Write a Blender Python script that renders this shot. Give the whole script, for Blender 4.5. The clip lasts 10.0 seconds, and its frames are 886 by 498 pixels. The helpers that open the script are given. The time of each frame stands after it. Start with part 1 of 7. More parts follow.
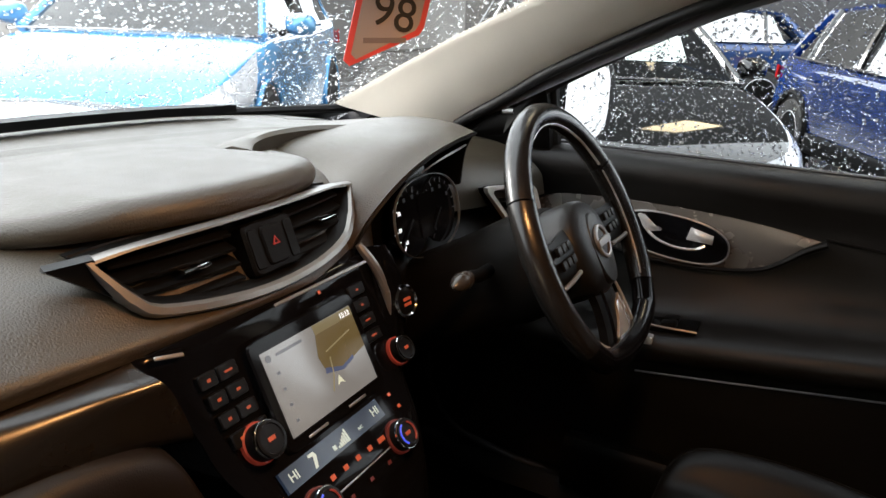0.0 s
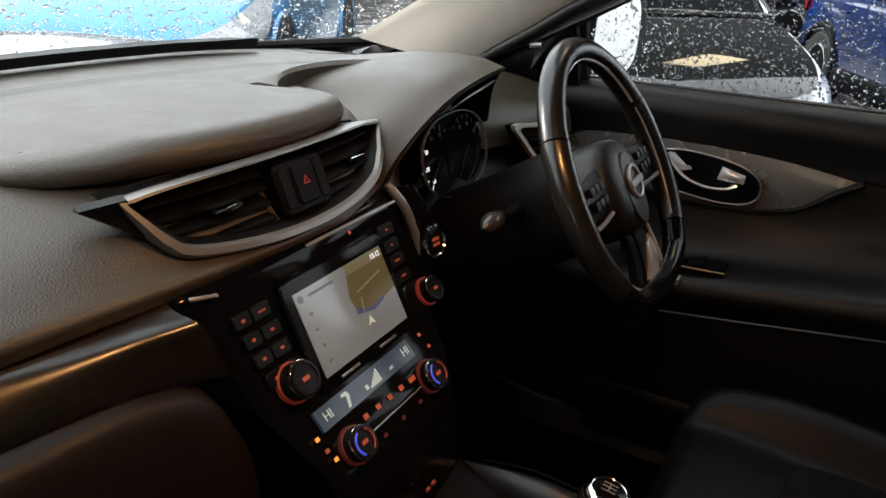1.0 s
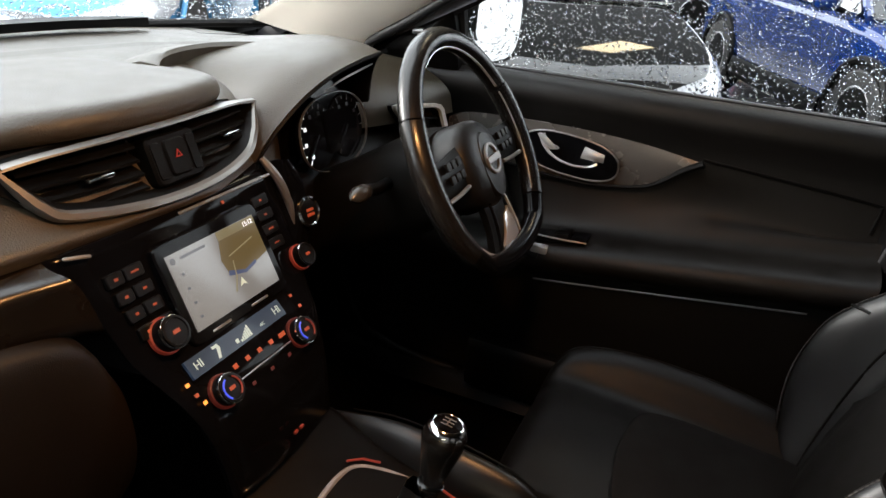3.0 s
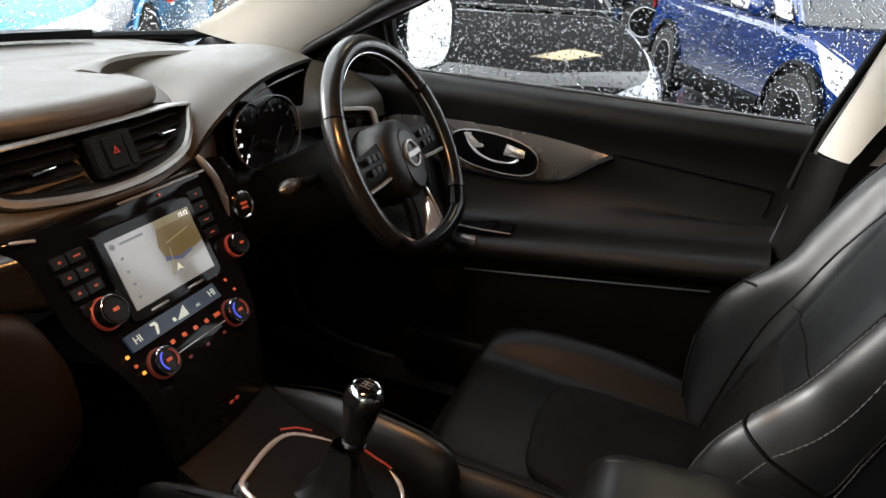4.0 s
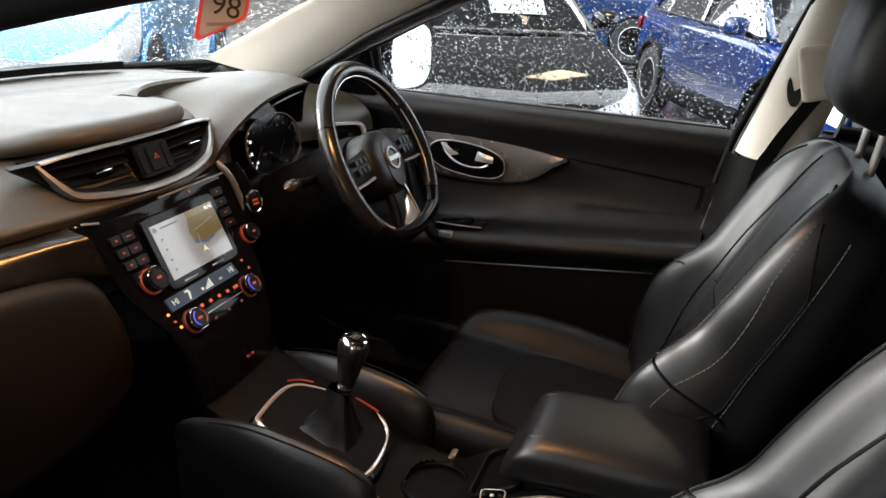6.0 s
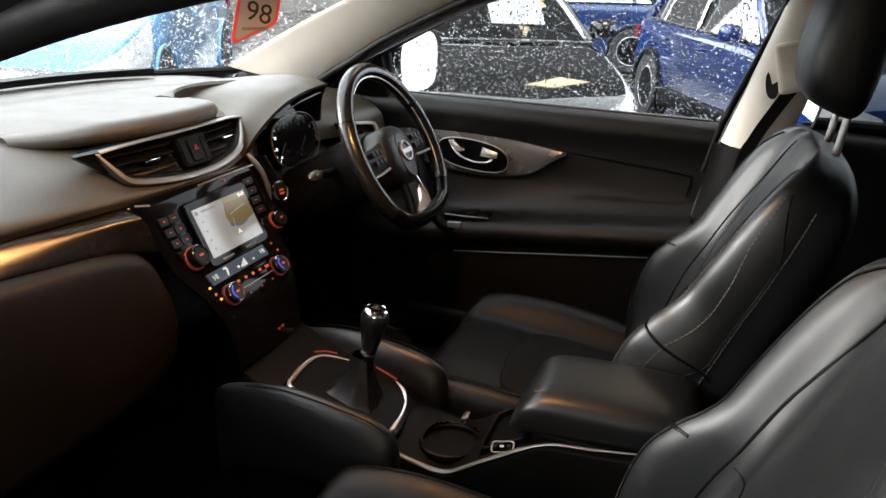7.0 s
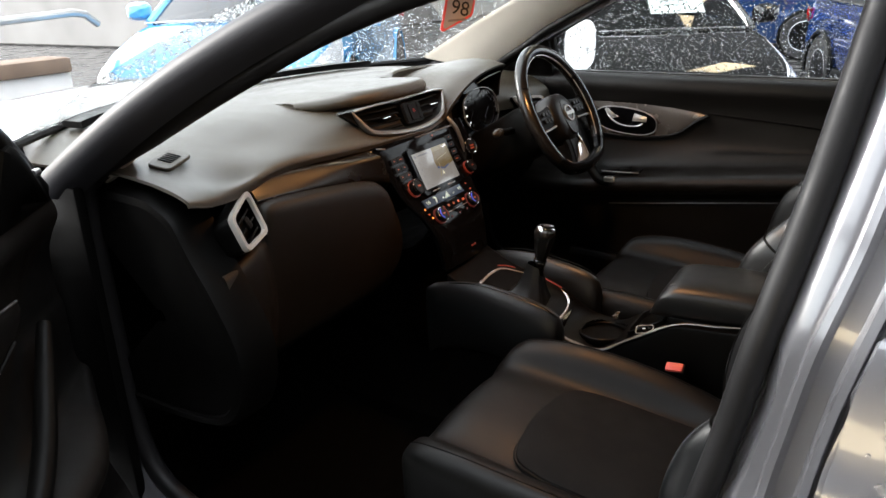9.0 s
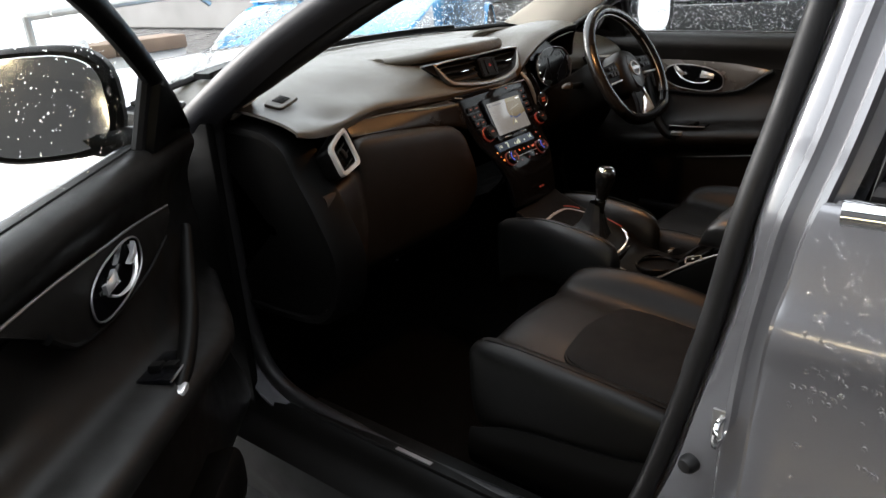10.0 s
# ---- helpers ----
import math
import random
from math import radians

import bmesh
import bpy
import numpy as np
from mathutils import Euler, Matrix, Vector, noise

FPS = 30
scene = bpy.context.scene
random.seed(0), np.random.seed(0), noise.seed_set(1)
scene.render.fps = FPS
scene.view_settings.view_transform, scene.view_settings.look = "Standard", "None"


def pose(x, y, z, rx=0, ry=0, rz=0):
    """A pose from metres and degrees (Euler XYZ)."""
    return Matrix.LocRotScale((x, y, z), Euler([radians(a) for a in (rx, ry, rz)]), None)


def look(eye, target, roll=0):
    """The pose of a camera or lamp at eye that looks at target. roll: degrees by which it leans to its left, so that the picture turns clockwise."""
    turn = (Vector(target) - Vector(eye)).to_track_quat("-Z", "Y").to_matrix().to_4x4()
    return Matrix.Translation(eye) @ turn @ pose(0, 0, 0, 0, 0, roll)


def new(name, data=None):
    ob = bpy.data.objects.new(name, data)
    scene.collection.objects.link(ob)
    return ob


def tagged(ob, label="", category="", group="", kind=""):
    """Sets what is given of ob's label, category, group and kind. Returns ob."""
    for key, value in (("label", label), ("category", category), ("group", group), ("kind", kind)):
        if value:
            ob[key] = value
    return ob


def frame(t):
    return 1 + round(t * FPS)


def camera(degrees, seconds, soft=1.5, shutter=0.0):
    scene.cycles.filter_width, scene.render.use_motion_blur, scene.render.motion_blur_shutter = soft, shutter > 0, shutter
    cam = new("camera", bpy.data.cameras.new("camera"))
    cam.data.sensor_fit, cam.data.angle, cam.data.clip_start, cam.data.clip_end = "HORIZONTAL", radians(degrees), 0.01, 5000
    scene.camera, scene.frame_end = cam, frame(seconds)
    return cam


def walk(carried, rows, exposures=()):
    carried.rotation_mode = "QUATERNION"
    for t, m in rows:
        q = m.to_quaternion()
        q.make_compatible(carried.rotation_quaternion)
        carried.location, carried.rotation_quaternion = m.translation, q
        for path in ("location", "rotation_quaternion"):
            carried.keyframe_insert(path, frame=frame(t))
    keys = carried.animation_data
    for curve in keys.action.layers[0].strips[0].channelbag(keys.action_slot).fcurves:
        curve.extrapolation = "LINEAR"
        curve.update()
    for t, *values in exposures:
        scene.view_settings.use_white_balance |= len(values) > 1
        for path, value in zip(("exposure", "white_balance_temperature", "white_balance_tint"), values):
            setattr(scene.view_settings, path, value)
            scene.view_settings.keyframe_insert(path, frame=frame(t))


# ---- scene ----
cam = camera(61.9, 10.0)
PATH = [
    (0, (-0.574, -0.074, 1.328), (1.121, 0.79, 0.711), 2.4),
    (0.5, (-0.573, -0.056, 1.33), (1.09, 0.84, 0.673), 2.1),
    (1, (-0.571, -0.051, 1.328), (1.055, 0.813, 0.547), 2.4),
    (1.5, (-0.572, -0.071, 1.334), (1.04, 0.771, 0.501), 2.5),
    (2, (-0.583, -0.096, 1.337), (1.034, 0.721, 0.49), 2.9),
    (2.5, (-0.599, -0.13, 1.35), (1.059, 0.615, 0.516), 3.9),
    (3, (-0.624, -0.162, 1.357), (1.072, 0.511, 0.539), 4.8),
    (4.5, (-0.746, -0.309, 1.384), (1.004, 0.268, 0.605), 4.3),
    (5, (-0.795, -0.339, 1.4), (0.957, 0.238, 0.629), 4.3),
    (6.5, (-0.987, -0.415, 1.41), (0.775, 0.205, 0.696), 2.7),
    (7, (-1.062, -0.429, 1.401), (0.704, 0.191, 0.698), 2.4),
    (7.5, (-1.205, -0.452, 1.405), (0.559, 0.173, 0.699), 2.1),
    (8, (-1.334, -0.474, 1.419), (0.405, 0.217, 0.711), 1.4),
    (8.5, (-1.4, -0.497, 1.411), (0.278, 0.334, 0.708), -0.1),
    (9, (-1.481, -0.599, 1.397), (0.1, 0.409, 0.701), -2.1),
    (9.5, (-1.562, -0.697, 1.381), (-0.06, 0.411, 0.663), -3.4),
    (10, (-1.662, -0.777, 1.371), (-0.239, 0.421, 0.637), -3.8),
]
walk(cam, [(t, look(eye, target, roll)) for t, eye, target, roll in PATH], [(0.0, 0.0), (0.5, -0.3), (1.0, -0.5), (1.5, -0.35), (2.0, -0.25), (3.0, 0.0), (5.0, 0.08), (6.5, 0.26), (8.0, 0.26), (8.5, 0.12), (9.3, 0.0), (10.0, -0.12)])

# ---- light ----
world = bpy.data.worlds.new("overcast")
scene.world = world
world.use_nodes = True
wn = world.node_tree
wn.nodes.clear()
w_out = wn.nodes.new("ShaderNodeOutputWorld")
w_bg = wn.nodes.new("ShaderNodeBackground")
w_sky = wn.nodes.new("ShaderNodeTexSky")
w_sky.sky_type = "NISHITA"
w_sky.sun_disc = False
w_sky.sun_elevation, w_sky.sun_rotation = radians(24), radians(-15)
w_sky.air_density, w_sky.dust_density = 1.0, 4.0
w_mix = wn.nodes.new("ShaderNodeMixRGB")
w_mix.inputs[0].default_value = 0.72
w_mix.inputs[2].default_value = (22.0, 23.2, 24.4, 1)
wn.links.new(w_sky.outputs[0], w_mix.inputs[1])
wn.links.new(w_mix.outputs[0], w_bg.inputs[0])
w_bg.inputs[1].default_value = 0.26
wn.links.new(w_bg.outputs[0], w_out.inputs[0])

sun = bpy.data.lights.new("sun", "SUN")
sun.energy, sun.angle, sun.color = 5.0, radians(20), (1.0, 1.0, 0.99)
new("sun", sun).matrix_world = look((-1.6, 6.5, 3.45), (0, 0.5, 1))


# ---- materials ----
def mat(name, color, rough=0.5, metal=0.0, grain=0.0, grain_scale=400.0, vary=0.15, vary_scale=6.0, coat=0.0, bump=0.0,
        emit=None, emit_strength=0.0, spec=0.5, voronoi=False, rough_vary=0.08):
    m = bpy.data.materials.new(name)
    m.use_nodes = True
    nt = m.node_tree
    bs = nt.nodes["Principled BSDF"]
    bs.inputs["Base Color"].default_value = (*color, 1)
    bs.inputs["Roughness"].default_value = rough
    bs.inputs["Metallic"].default_value = metal
    bs.inputs["Coat Weight"].default_value = coat
    bs.inputs["Coat Roughness"].default_value = 0.05
    bs.inputs["Specular IOR Level"].default_value = spec
    tc = nt.nodes.new("ShaderNodeTexCoord")
    if vary > 0:
        n1 = nt.nodes.new("ShaderNodeTexNoise")
        n1.inputs["Scale"].default_value = vary_scale
        n1.inputs["Detail"].default_value = 6
        nt.links.new(tc.outputs["Object"], n1.inputs["Vector"])
        rmp = nt.nodes.new("ShaderNodeMapRange")
        rmp.inputs["From Min"].default_value, rmp.inputs["From Max"].default_value = 0.3, 0.7
        rmp.inputs["To Min"].default_value, rmp.inputs["To Max"].default_value = 1 - vary, 1 + vary
        nt.links.new(n1.outputs["Fac"], rmp.inputs["Value"])
        mul = nt.nodes.new("ShaderNodeVectorMath")
        mul.operation = "SCALE"
        mul.inputs[0].default_value = color
        nt.links.new(rmp.outputs[0], mul.inputs["Scale"])
        nt.links.new(mul.outputs[0], bs.inputs["Base Color"])
        rr = nt.nodes.new("ShaderNodeMapRange")
        rr.inputs["From Min"].default_value, rr.inputs["From Max"].default_value = 0.3, 0.7
        rr.inputs["To Min"].default_value, rr.inputs["To Max"].default_value = max(0.02, rough - rough_vary), min(1, rough + rough_vary)
        n2 = nt.nodes.new("ShaderNodeTexNoise")
        n2.inputs["Scale"].default_value = vary_scale * 4
        n2.inputs["Detail"].default_value = 4
        nt.links.new(tc.outputs["Object"], n2.inputs["Vector"])
        nt.links.new(n2.outputs["Fac"], rr.inputs["Value"])
        nt.links.new(rr.outputs[0], bs.inputs["Roughness"])
    if grain > 0:
        if voronoi:
            g = nt.nodes.new("ShaderNodeTexVoronoi")
            g.feature = "DISTANCE_TO_EDGE"
        else:
            g = nt.nodes.new("ShaderNodeTexNoise")
            g.inputs["Detail"].default_value = 3
        g.inputs["Scale"].default_value = grain_scale
        nt.links.new(tc.outputs["Object"], g.inputs["Vector"])
        bp = nt.nodes.new("ShaderNodeBump")
        bp.inputs["Strength"].default_value = grain
        bp.inputs["Distance"].default_value = 0.0008 if not bump else bump
        nt.links.new(g.outputs[0], bp.inputs["Height"])
        nt.links.new(bp.outputs[0], bs.inputs["Normal"])
    if emit:
        bs.inputs["Emission Color"].default_value = (*emit, 1)
        bs.inputs["Emission Strength"].default_value = emit_strength
    return m


def pane_mat(name, tint, gloss=0.04):
    """A thin pane: see-through with a Fresnel gloss."""
    m = bpy.data.materials.new(name)
    m.use_nodes = True
    nt = m.node_tree
    nt.nodes.clear()
    out = nt.nodes.new("ShaderNodeOutputMaterial")
    mx = nt.nodes.new("ShaderNodeMixShader")
    tr = nt.nodes.new("ShaderNodeBsdfTransparent")
    tr.inputs[0].default_value = (*tint, 1)
    gl = nt.nodes.new("ShaderNodeBsdfGlossy")
    gl.inputs["Roughness"].default_value = 0.02
    lw = nt.nodes.new("ShaderNodeLayerWeight")
    lw.inputs[0].default_value = 0.5
    pw = nt.nodes.new("ShaderNodeMath")
    pw.operation, pw.inputs[1].default_value = "POWER", 4.5
    ml = nt.nodes.new("ShaderNodeMath")
    ml.operation, ml.inputs[1].default_value, ml.inputs[2].default_value = "MULTIPLY_ADD", 0.85, gloss
    nt.links.new(lw.outputs["Facing"], pw.inputs[0])
    nt.links.new(pw.outputs[0], ml.inputs[0])
    nt.links.new(ml.outputs[0], mx.inputs[0])
    nt.links.new(tr.outputs[0], mx.inputs[1])
    nt.links.new(gl.outputs[0], mx.inputs[2])
    nt.links.new(mx.outputs[0], out.inputs[0])
    return m


def drop_mat(name):
    m = bpy.data.materials.new(name)
    m.use_nodes = True
    bs = m.node_tree.nodes["Principled BSDF"]
    bs.inputs["Base Color"].default_value = (1, 1, 1, 1)
    bs.inputs["Roughness"].default_value = 0.02
    bs.inputs["IOR"].default_value = 1.33
    bs.inputs["Transmission Weight"].default_value = 1.0
    return m


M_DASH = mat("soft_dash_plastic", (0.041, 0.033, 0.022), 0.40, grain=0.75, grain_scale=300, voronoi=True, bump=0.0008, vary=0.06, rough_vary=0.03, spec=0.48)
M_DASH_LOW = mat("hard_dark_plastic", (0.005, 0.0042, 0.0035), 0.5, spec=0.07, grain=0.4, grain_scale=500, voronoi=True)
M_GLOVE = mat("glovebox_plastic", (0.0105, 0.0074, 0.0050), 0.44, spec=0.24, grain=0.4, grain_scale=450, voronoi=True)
M_STRIP = mat("satin_bronze_trim", (0.010, 0.0075, 0.0048), 0.25, metal=0.0, spec=0.60, vary=0.05, rough_vary=0.03)
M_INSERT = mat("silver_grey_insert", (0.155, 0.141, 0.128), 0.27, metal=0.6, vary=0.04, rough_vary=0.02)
M_PIANO = mat("piano_black", (0.003, 0.003, 0.0035), 0.09, coat=0.0, spec=0.11, vary=0.1, rough_vary=0.03)
M_BLACK = mat("matt_black_plastic", (0.003, 0.0028, 0.0026), 0.45, spec=0.09, grain=0.3, grain_scale=600)
M_VENT = mat("vent_black", (0.0035, 0.0035, 0.0035), 0.45, spec=0.14, vary=0.1)
M_SATIN = mat("satin_silver", (0.27, 0.265, 0.26), 0.34, metal=0.7, vary=0.03, vary_scale=20, rough_vary=0.03)
M_CHROME = mat("chrome", (0.80, 0.80, 0.80), 0.07, metal=1.0, vary=0.03, rough_vary=0.02)
M_LEATHER = mat("black_leather", (0.0046, 0.0051, 0.0055), 0.40, spec=0.50, grain=0.14, grain_scale=480, voronoi=True, vary=0.08, vary_scale=9, bump=0.0005, rough_vary=0.04)
# Cushion copy of the seat leather, darker and duller for shade under the dash.
M_CUSHION = mat("shaded_black_leather", (0.0032, 0.0031, 0.0029), 0.48, spec=0.24, grain=0.14, grain_scale=480, voronoi=True, vary=0.10, vary_scale=9, bump=0.0005, rough_vary=0.04)
M_SUEDE = mat("black_fabric_insert", (0.0042, 0.0040, 0.0037), 0.75, spec=0.16, grain=0.6, grain_scale=900, vary=0.2)
M_STITCH = mat("grey_thread", (0.075, 0.075, 0.075), 0.8, vary=0.2)
M_AIRBAG = mat("soft_black_vinyl", (0.0055, 0.0050, 0.0045), 0.42, spec=0.32, grain=0.2, grain_scale=500, voronoi=True, vary=0.05)
M_WHEEL = mat("wheel_leather", (0.0075, 0.0070, 0.0064), 0.25, rough_vary=0.015, vary=0.05, vary_scale=15)
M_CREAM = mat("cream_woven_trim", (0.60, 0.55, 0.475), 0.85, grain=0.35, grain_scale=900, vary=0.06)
# Cream trim colour cut to a quarter, so the headliner carries its own shade.
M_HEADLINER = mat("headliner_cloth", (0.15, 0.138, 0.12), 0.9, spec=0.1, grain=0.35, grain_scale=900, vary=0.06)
M_CARPET = mat("black_carpet", (0.003, 0.0027, 0.0024), 0.95, spec=0.0, grain=1.0, grain_scale=700, vary=0.3, vary_scale=40)
M_RUBBER = mat("black_rubber", (0.010, 0.0095, 0.010), 0.5, spec=0.3, grain=0.2, grain_scale=300)
M_PAINT = mat("gun_grey_paint", (0.155, 0.155, 0.166), 0.24, metal=0.45, coat=1.0, grain=0.02, grain_scale=2500, vary=0.02, rough_vary=0.015)
# Pillar paint as it looks in shade, far darker than the body grey.
M_PILLAR = mat("shaded_pillar_paint", (0.026, 0.025, 0.028), 0.46, spec=0.22, vary=0.03, rough_vary=0.02)
M_BRIGHT = mat("bright_plated_plastic", (0.72, 0.72, 0.72), 0.16, metal=0.65, vary=0.02, rough_vary=0.02)
M_VENTRING = mat("light_silver_plastic", (0.52, 0.50, 0.46), 0.38, metal=0.35, vary=0.03, rough_vary=0.03)
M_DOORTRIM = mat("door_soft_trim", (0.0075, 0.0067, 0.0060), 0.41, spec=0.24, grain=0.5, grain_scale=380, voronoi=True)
M_PRIVACY = pane_mat("privacy_pane", (0.13, 0.14, 0.14))
M_PANE = pane_mat("clear_pane", (0.95, 0.97, 0.96), 0.008)
M_DROP = drop_mat("rain_water")


# ---- mesh tools ----
def spline(keys, n, closed=False):
    """Catmull-Rom through the keys, resampled to n points evenly by key."""
    K = np.array([np.array(k, float) for k in keys])
    m = len(K)
    res = []
    spans = m if closed else m - 1
    for i in range(n):
        s = i / n * spans if closed else i / (n - 1) * spans
        j = min(int(s), spans - 1)
        u = s - j
        if closed:
            p0, p1, p2, p3 = K[(j - 1) % m], K[j % m], K[(j + 1) % m], K[(j + 2) % m]
        else:
            p1, p2 = K[j], K[j + 1]
            p0 = K[j - 1] if j > 0 else 2 * p1 - p2
            p3 = K[j + 2] if j + 2 < m else 2 * p2 - p1
        res.append(0.5 * (2 * p1 + (p2 - p0) * u + (2 * p0 - 5 * p1 + 4 * p2 - p3) * u * u + (3 * p1 - p0 - 3 * p2 + p3) * u ** 3))
    return np.array(res)


def fill_grid(bm, G, close_u=False, close_v=False, caps=False):
    """Faces over a grid of points G[u][v]."""
    nu, nv = len(G), len(G[0])
    V = [[bm.verts.new(Vector(p)) for p in row] for row in G]
    for i in range(nu if close_u else nu - 1):
        for j in range(nv if close_v else nv - 1):
            q = (V[i][j], V[(i + 1) % nu][j], V[(i + 1) % nu][(j + 1) % nv], V[i][(j + 1) % nv])
            if len(set(q)) == 4:
                bm.faces.new(q)
    if caps:
        bm.faces.new(V[0][::-1])
        bm.faces.new(V[-1])
    return V


def shell(bm, thick):
    """Gives an open sheet a depth, on the side away from the cabin."""
    bm.normal_update()
    eye = Vector((-0.1, -0.2, 1.15))
    if sum(f.calc_area() * f.normal.dot(eye - f.calc_center_median()) for f in bm.faces) < 0:
        bmesh.ops.reverse_faces(bm, faces=bm.faces[:])
    bm.normal_update()
    old = bm.verts[:]
    faces = bm.faces[:]
    rim = [e for e in bm.edges if len(e.link_faces) == 1]
    twin = {v: bm.verts.new(v.co - v.normal * thick) for v in old}
    for f in faces:
        bm.faces.new([twin[v] for v in reversed(f.verts)])
    for e in rim:
        a, b = e.verts
        bm.faces.new((a, b, twin[b], twin[a]))


def loft(bm, keys, nu, nv, close_u=False, close_v=False, caps=False, thick=0.0):
    """A smooth sheet through key sections; thick: a shell of that depth."""
    rows = [spline(k, nv, close_v) for k in keys]
    G = np.array([spline([r[j] for r in rows], nu, close_u) for j in range(nv)]).transpose(1, 0, 2)
    fill_grid(bm, G, close_u, close_v, caps)
    if thick:
        shell(bm, thick)
    return G


def rbox(bm, size, at=(0, 0, 0), bevel=0.005, segs=2, m=None):
    """A box with rounded edges."""
    res = bmesh.ops.create_cube(bm, size=1.0)
    vs = res["verts"]
    bmesh.ops.scale(bm, vec=Vector(size), verts=vs)
    es = list({e for v in vs for e in v.link_edges})
    if bevel:
        r = bmesh.ops.bevel(bm, geom=es, offset=bevel, segments=segs, affect="EDGES", profile=0.6)
        vs = list({v for f in r["faces"] for v in f.verts} | {v for v in vs if v.is_valid})
    t = Matrix.Translation(at) if m is None else m
    bmesh.ops.transform(bm, matrix=t, verts=vs)
    return vs


def tube(bm, path, r, sides=10, closed=False, flat=1.0, up=(0, 0, 1)):
    """A bar along a path; r: a radius or one for each point; flat: height over width."""
    P = [Vector(p) for p in path]
    n = len(P)
    G = []
    for i, p in enumerate(P):
        a = P[(i - 1) % n] if (closed or i > 0) else p
        b = P[(i + 1) % n] if (closed or i < n - 1) else p
        d = (b - a).normalized()
        u = Vector(up)
        if abs(d.dot(u)) > 0.95:
            u = Vector((1, 0, 0))
        s = d.cross(u).normalized()
        u = s.cross(d).normalized()
        rr = r[i] if isinstance(r, (list, tuple, np.ndarray)) else r
        G.append([p + s * (rr * math.cos(t)) + u * (rr * flat * math.sin(t)) for t in [2 * math.pi * k / sides for k in range(sides)]])
    fill_grid(bm, G, closed, True, caps=not closed)


def lathe(bm, profile, sides=24, m=None):
    """A turned body round z: profile of (radius, height)."""
    G = [[Vector((r * math.cos(2 * math.pi * k / sides), r * math.sin(2 * math.pi * k / sides), z)) for k in range(sides)] for r, z in profile]
    if m is not None:
        G = [[m @ p for p in row] for row in G]
    fill_grid(bm, G, False, True, caps=True)


def slab(bm, outline, depth, m, bevel=0.0, inner=None):
    """A plate: a 2D outline, extruded back by depth along -z of the pose m, its front edge rounded; inner: an opening of as many points."""
    n = len(outline)
    if inner is None:
        c = np.mean(np.array(outline), axis=0)
        shr = [(p[0] + (c[0] - p[0]) * bevel / max(1e-6, math.hypot(p[0] - c[0], p[1] - c[1])), p[1] + (c[1] - p[1]) * bevel / max(1e-6, math.hypot(p[0] - c[0], p[1] - c[1]))) for p in outline]
        rows = [[m @ Vector((x, y, -depth)) for x, y in outline], [m @ Vector((x, y, -bevel)) for x, y in outline]]
        if bevel:
            rows.append([m @ Vector((x, y, 0)) for x, y in shr])
        fill_grid(bm, rows, False, True, caps=True)
    else:
        def ring(k, z):
            return [m @ Vector((o[0] + (i[0] - o[0]) * k, o[1] + (i[1] - o[1]) * k, z)) for o, i in zip(outline, inner)]
        rows = [ring(0, -depth), ring(0, -bevel), ring(0.25, 0), ring(0.75, 0), ring(1, -bevel), ring(1, -depth)]
        fill_grid(bm, rows, True, True)


def superellipse(a, b, n=32, e=3.0, cx=0, cy=0):
    res = []
    for k in range(n):
        t = 2 * math.pi * k / n
        c, s = math.cos(t), math.sin(t)
        res.append((cx + a * math.copysign(abs(c) ** (2 / e), c), cy + b * math.copysign(abs(s) ** (2 / e), s)))
    return res


def plane_pose(at, normal, up=(0, 0, 1)):
    """A pose whose z is the normal and whose y leans to up."""
    z = Vector(normal).normalized()
    x = Vector(up).cross(z).normalized()
    y = z.cross(x)
    m = Matrix((x, y, z)).transposed().to_4x4()
    m.translation = Vector(at)
    return m


def finish(bm, sharp=38):
    bmesh.ops.remove_doubles(bm, verts=bm.verts[:], dist=0.00002)
    bmesh.ops.recalc_face_normals(bm, faces=bm.faces[:])
    lim = radians(sharp)
    for f in bm.faces:
        f.smooth = True
    for e in bm.edges:
        e.smooth = not (len(e.link_faces) == 2 and e.calc_face_angle(0) > lim)


def hang(ob, parent):
    """Parents ob, keeping its place."""
    ob.parent = parent
    if parent.type == "EMPTY":
        ob.matrix_parent_inverse = Matrix.Translation(-parent.location)


def part(name, bm, material, parent=None, label="", sharp=38):
    """Links a bmesh as one mesh object under a thing or a part."""
    finish(bm, sharp)
    me = bpy.data.meshes.new(name)
    bm.to_mesh(me)
    bm.free()
    me.materials.append(material)
    ob = new(name, me)
    if parent is not None:
        hang(ob, parent)
    if label:
        ob["label"] = label
    return ob


def thing(name, label, category, group="", kind="", at=(0, 0, 0)):
    ob = new(name)
    ob.empty_display_size = 0.05
    ob.location = at
    return tagged(ob, label, category, group, kind)


def B():
    return bmesh.new()


def text_part(name, body, size, m, material, parent, depth=0.0003):
    cu = bpy.data.curves.new(name, "FONT")
    cu.body, cu.size, cu.extrude = body, size, depth
    cu.align_x, cu.align_y = "CENTER", "CENTER"
    tmp = bpy.data.objects.new(name, cu)
    scene.collection.objects.link(tmp)
    me = bpy.data.meshes.new_from_object(tmp.evaluated_get(bpy.context.evaluated_depsgraph_get()))
    bpy.data.objects.remove(tmp)
    me.transform(m)
    me.materials.clear()
    me.materials.append(material)
    ob = new(name, me)
    hang(ob, parent)
    return ob


# ---- the car: shell ----
def tumble(z):
    """How far out the side of the car stands at height z."""
    return 0.775 - max(0.0, z - 1.08) * 0.30


car = thing("car_body", "gun-grey car body shell with one front door wide open", "car body", kind="structure")

